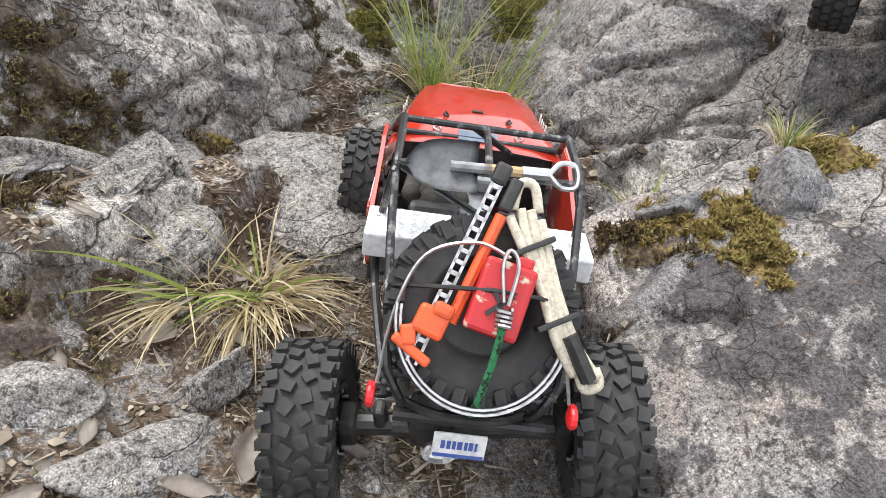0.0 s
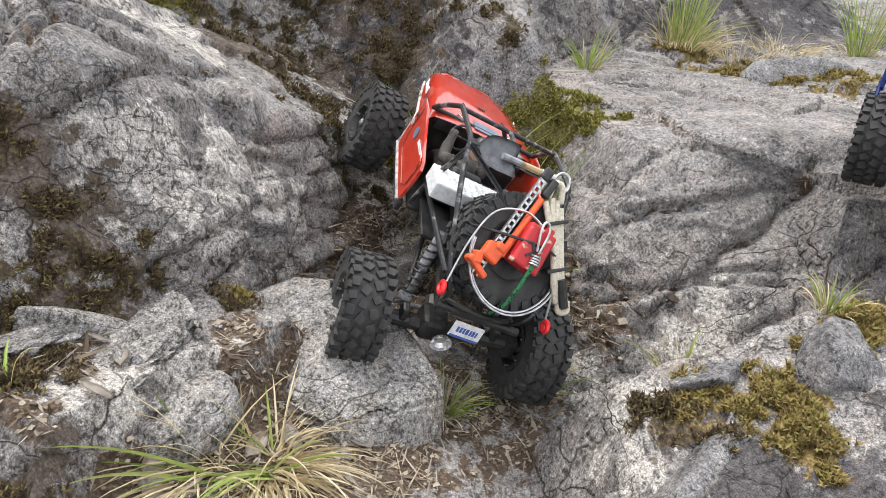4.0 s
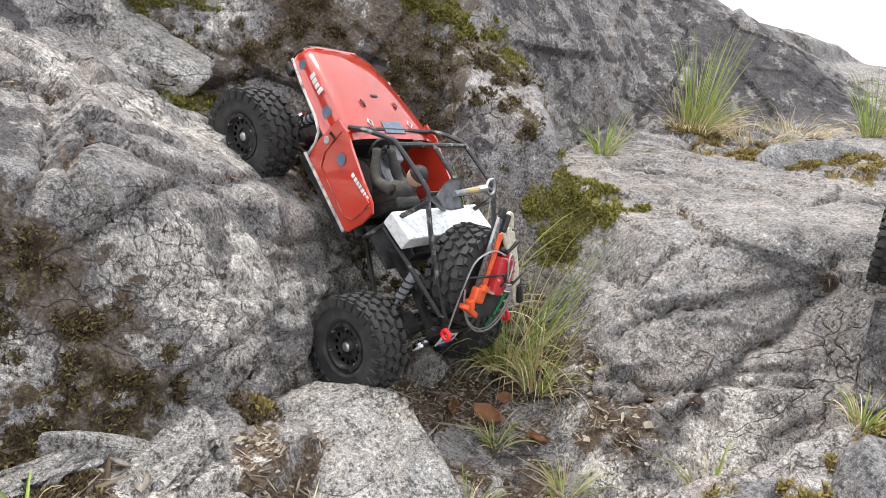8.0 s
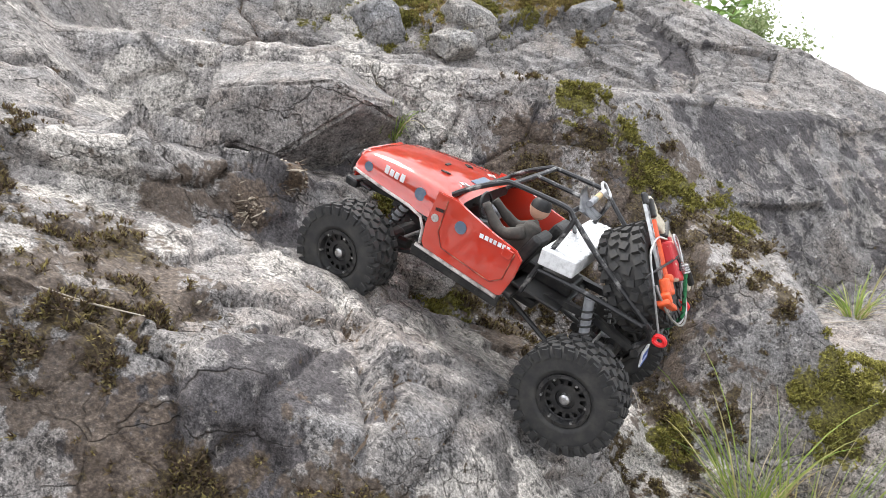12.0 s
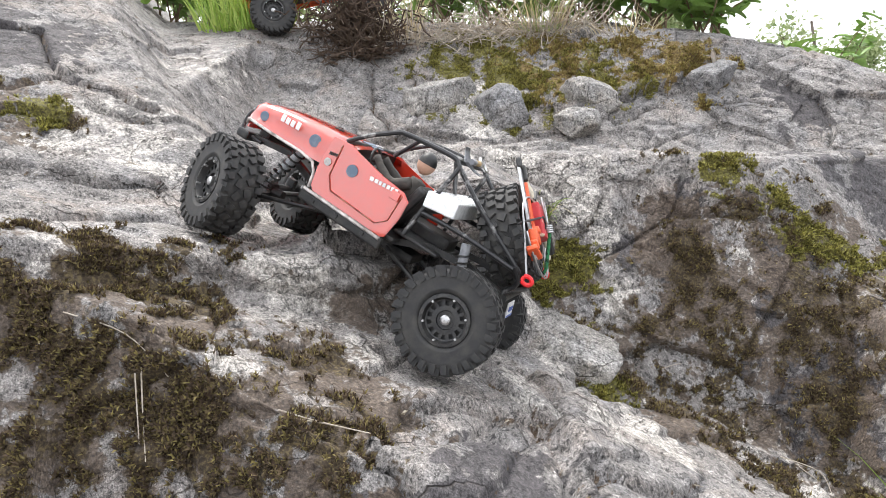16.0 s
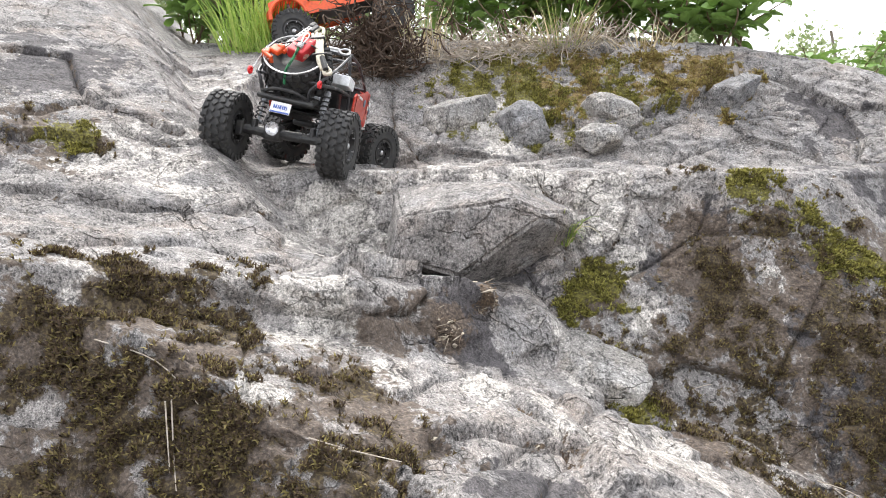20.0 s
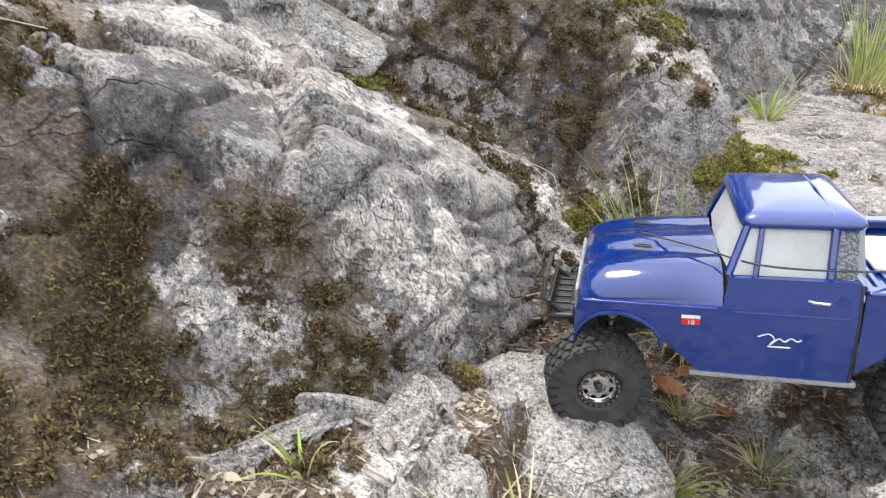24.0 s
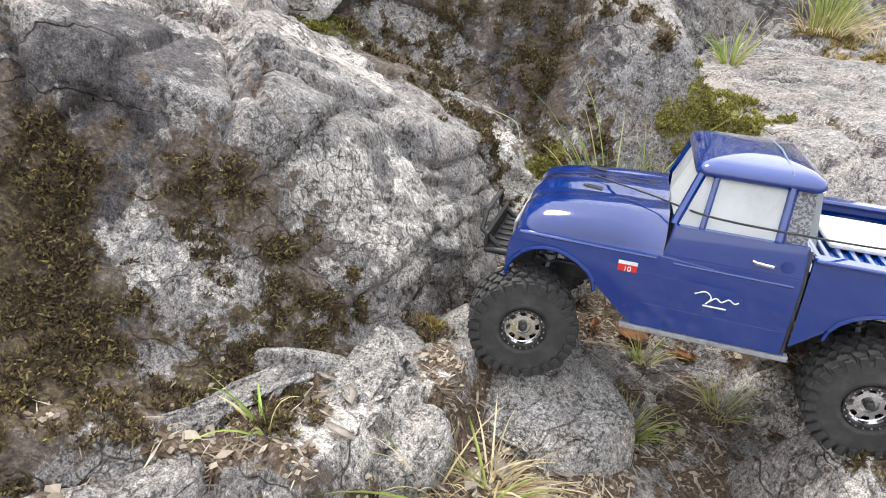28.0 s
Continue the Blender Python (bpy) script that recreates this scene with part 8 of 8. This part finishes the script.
tangle("root_mat", (-0.63, 2.00), (0.17, 0.10, 0.16), 620, 0.0022, M_ROOT, "dark hanging mat of dead roots on the crest", 3)
tangle("root_mat", (-0.62, 1.965), (0.11, 0.05, 0.05), 260, 0.0018, M_ROOT, "dark hanging mat of dead roots on the crest", 4)
tangle("dead_stalks", (-0.36, 2.03), (0.24, 0.09, 0.06), 330, 0.0014, M_TWIG, "bleached tangle of dead stalks on the crest", 5, 0.3)
tangle("dead_stalks", (-0.05, 2.08), (0.24, 0.09, 0.05), 220, 0.0013, M_TWIG, "bleached tangle of dead stalks on the crest", 6, 0.3)


def tree(at, high, wide, seed, label, leaves=7000):
    """A far tree: tapered trunk, limbs, and a loose crown of small leaves."""
    rng = random.Random(seed)
    nrg = np.random.default_rng(seed)
    plant = empty("tree", label, "tree", Matrix.Translation(at))
    bm = bmesh.new()
    top = Vector((rng.uniform(-0.2, 0.2), rng.uniform(-0.2, 0.2), high))
    line = curve_pts([(0, 0, -0.3), (rng.uniform(-0.1, 0.1), 0, high * 0.4), top], 5)
    tube(bm, line, [0.055 * high / 3 * (1 - 0.85 * i / len(line)) for i in range(len(line))], 8)
    part("trunk", bm, M_BARK, plant)
    spots = []
    for k in range(13):
        b = line[rng.randrange(3, len(line))]
        a = rng.uniform(0, 2 * math.pi)
        e = b + Vector((math.cos(a) * wide, math.sin(a) * wide, rng.uniform(0.1, 0.6) * wide)) * rng.uniform(0.45, 1.0)
        bm = bmesh.new()
        l2 = curve_pts([b, (b + e) / 2 + Vector((0, 0, 0.08)), e], 4)
        tube(bm, l2, [0.016 * high / 3 * (1 - 0.8 * i / len(l2)) for i in range(len(l2))], 5)
        part("limb", bm, M_BARK, plant)
        spots += [l2[i] for i in range(3, len(l2))]
    c = np.array([p[:] for p in spots])[nrg.integers(0, len(spots), leaves)] + nrg.normal(0, 0.11 * high / 3, (leaves, 3))
    u = nrg.normal(0, 1, (leaves, 3))
    u /= np.linalg.norm(u, axis=1, keepdims=True)
    v = np.cross(u, nrg.normal(0, 1, (leaves, 3)))
    v /= np.linalg.norm(v, axis=1, keepdims=True)
    s = nrg.uniform(0.018, 0.038, (leaves, 1)) * high / 3
    V = np.stack([c - u * s, c + v * s * 0.5, c + u * s, c - v * s * 0.5], 1).reshape(-1, 3)
    F = (np.arange(leaves)[:, None] * 4 + np.arange(4)).tolist()
    me = bpy.data.meshes.new("crown")
    me.from_pydata(V.tolist(), [], F)
    me.materials.append(M_TREELEAF)
    cr = new("crown", me)
    cr.parent = plant


for k, (x, y, h, w) in enumerate(((-4.2, 8.0, 4.4, 1.3), (-3.0, 7.0, 4.0, 1.0), (-2.3, 8.5, 4.6, 1.3), (-0.9, 8.0, 4.2, 1.2), (3.1, 8.0, 3.4, 0.9), (3.9, 8.6, 3.0, 1.0), (1.2, 8.5, 4.2, 1.3), (-5.4, 9.0, 4.2, 1.0))):
    tree((x, y, float(height(np.array([x]), np.array([y]))[0]) - 0.1), h, w, 40 + k, "slender tree with thin pale green foliage behind the outcrop")


# ---- what moves ----
JEEP_ROWS = [
    (0, pose(0.3171, 0.4691, 0.4576, 3.48, -10.34, 73.44)),
    (1, pose(0.3116, 0.5276, 0.4726, 2.77, -10.68, 73.82)),
    (2, pose(0.3333, 0.6616, 0.4981, 0.47, -6.49, 73.14)),
    (2.6, pose(0.3380, 0.7025, 0.5091, 8.02, -9.28, 74.97)),
    (3.3, pose(0.3518, 0.7705, 0.5349, 20.28, -13.12, 78.76)),
    (5.7, pose(0.2965, 0.9545, 0.6265, 19.90, -37.50, 91.80)),
    (6.4, pose(0.2810, 0.9595, 0.6373, 17.33, -38.78, 97.77)),
    (8, pose(0.2102, 0.9821, 0.6863, 5.61, -44.61, 124.97)),
    (9.5, pose(0.1272, 0.9793, 0.7375, 16.03, -34.57, 139.46)),
    (11, pose(0.0837, 0.9850, 0.8127, 0.60, -26.29, 143.78)),
    (12.3, pose(0.0019, 0.9900, 0.8955, -9.05, -27.33, 156.86)),
    (14.7, pose(-0.1947, 0.9334, 1.0016, -5.97, -33.51, 171.22)),
    (16, pose(-0.3934, 0.9749, 1.0918, 1.27, -35.87, 170.21)),
    (17, pose(-0.4868, 1.0237, 1.1726, -15.86, -25.00, 159.39)),
    (18.5, pose(-0.6054, 1.1160, 1.2839, -6.53, -29.00, 142.62)),
    (19.4, pose(-0.6427, 1.1598, 1.3073, 2.34, -28.19, 120.16)),
    (20.3, pose(-0.6820, 1.5471, 1.4190, 21.00, 3.16, 88.83)),
    (22.6, pose(-0.4779, 1.6029, 1.4282, 22.86, -33.24, 80.18)),
    (24, pose(-0.3179, 1.7029, 1.5482, 0.00, -20.00, 30.00)),
    (28, pose(-0.2679, 1.7529, 1.5782, 0.00, -20.00, 30.00)),
]
# seconds; rear axle's roll, rise and shift; front axle's roll, rise and shift; steer
AXLE_ROWS = [
    (0, -8.6, 0.0238, -0.0041, 0.0, 0.0000, 0.0000, 0),
    (1, -10.8, 0.0243, -0.0127, 0.0, 0.0000, 0.0000, 0),
    (2, -9.0, 0.0060, 0.0003, 3.2, 0.0041, 0.0006, 0),
    (2.6, -12.1, 0.0074, -0.0040, 6.6, 0.0084, 0.0018, 0),
    (3.3, -10.1, 0.0097, -0.0052, 3.7, 0.0039, 0.0003, 0),
    (5.7, -2.2, 0.0033, -0.0052, 1.7, 0.0010, -0.0068, 5),
    (8, 0.7, 0.0009, 0.0012, -0.5, -0.0005, -0.0114, 8),
    (9.5, -2.9, -0.0063, 0.0022, 1.7, 0.0017, -0.0067, 0),
    (11, -1.8, -0.0023, 0.0037, 3.5, 0.0043, 0.0020, 0),
    (12.3, 3.9, 0.0047, 0.0048, -0.4, -0.0005, -0.0033, 0),
    (14.7, 5.4, 0.0065, 0.0035, -0.9, -0.0014, 0.0166, -18),
    (16, 6.3, 0.0078, 0.0041, -0.1, -0.0002, 0.0165, -32),
    (17, 9.2, 0.0013, -0.0035, 3.7, 0.0063, 0.0055, -34),
    (18.5, 10.3, 0.0031, -0.0010, 1.6, 0.0025, 0.0008, -28),
    (19.4, -1.4, 0.0071, -0.0018, 7.2, 0.0126, 0.0019, -20),
    (20.3, -3.3, -0.0020, 0.0009, -5.0, 0.0063, 0.0007, -25),
    (28, 0.0, 0.0000, 0.0000, 0.0, 0.0000, 0.0000, 0),
]
TRUCK_ROWS = [
    (0, pose(1.0896, 0.6663, 0.7754, 0.00, 2.00, 210.00)),
    (9, pose(1.0896, 0.6663, 0.7754, 0.00, 2.00, 210.00)),
    (15, pose(1.0000, 0.9200, 0.8000, 0.00, 2.00, 200.00)),
    (19.5, pose(0.8600, 0.8600, 0.7900, 0.00, 4.00, 185.00)),
    (21.6, pose(0.6200, 0.7500, 0.6800, 2.00, 8.00, 172.00)),
    (22.5, pose(0.5044, 0.7375, 0.5833, -5.00, 9.00, 163.00)),
    (23.2, pose(0.4594, 0.7175, 0.5733, -4.94, 7.71, 161.08)),
    (24, pose(0.4302, 0.7128, 0.5763, -4.30, 4.13, 160.51)),
    (25, pose(0.5670, 0.6221, 0.5974, -6.69, 21.78, 160.47)),
    (26.2, pose(0.4176, 0.6642, 0.5880, -1.28, 5.43, 161.45)),
    (28, pose(0.3789, 0.6603, 0.5758, 0.67, -3.28, 155.49)),
]


def between(rows, t):
    """A pose at t, straight between the rows."""
    for (a, m), (b, n) in zip(rows, rows[1:]):
        if t <= b:
            return m.lerp(n, (t - a) / (b - a))
    return rows[-1][1]


def rolled(rows, times, R):
    """How far the wheels have turned at each time, from the way driven."""
    turn, out, last = 0.0, [], between(rows, times[0])
    for t in times:
        m = between(rows, t)
        d = m.translation - last.translation
        turn += d.dot(last.to_3x3() @ Vector((1, 0, 0))) / R
        out.append(turn)
        last = m
    return out


def motions():
    walk(JEEP, JEEP_ROWS)
    times = [0.5 * k for k in range(57)]
    turns = rolled(JEEP_ROWS, times, JR)
    cols = list(zip(*AXLE_ROWS))
    def axle_pose(x, t, first):
        roll, rise, shift = (float(np.interp(t, cols[0], cols[first + k])) for k in range(3))
        return pose(x + shift, 0, HUB_Z + rise, roll, 0, 0)
    walk(JEEP_REAR, [(t, axle_pose(-HUB_X, t, 1)) for t in times])
    walk(JEEP_FRONT, [(t, axle_pose(HUB_X, t, 4)) for t in times])
    for k, ob in JEEP_WHEELS.items():
        rows = []
        for t, a in zip(times, turns):
            m = axle_pose(HUB_X, t, 4) if k[0] == "F" else axle_pose(-HUB_X, t, 1)
            s = float(np.interp(t, cols[0], cols[7])) if k[0] == "F" else 0.0
            rows.append((t, m @ pose(0, HUB_Y if k[1] == "L" else -HUB_Y, 0, 0, 0, s) @ Matrix.Rotation(a, 4, "Y")))
        walk(ob, rows)
    walk(TRUCK, TRUCK_ROWS)
    turns = rolled(TRUCK_ROWS, times, TR)
    for k, ob in TRUCK_WHEELS.items():
        s = 12.0 if k[0] == "F" else 0.0
        walk(ob, [(t, pose(TW if k[0] == "F" else -TW, THY if k[1] == "L" else -THY, 0, 0, 0, s) @ Matrix.Rotation(a, 4, "Y")) for t, a in zip(times, turns)])


BUGGY.matrix_basis = pose(-0.7911, 2.1507, 1.8798, 0, 13.45, -154.86)
motions()
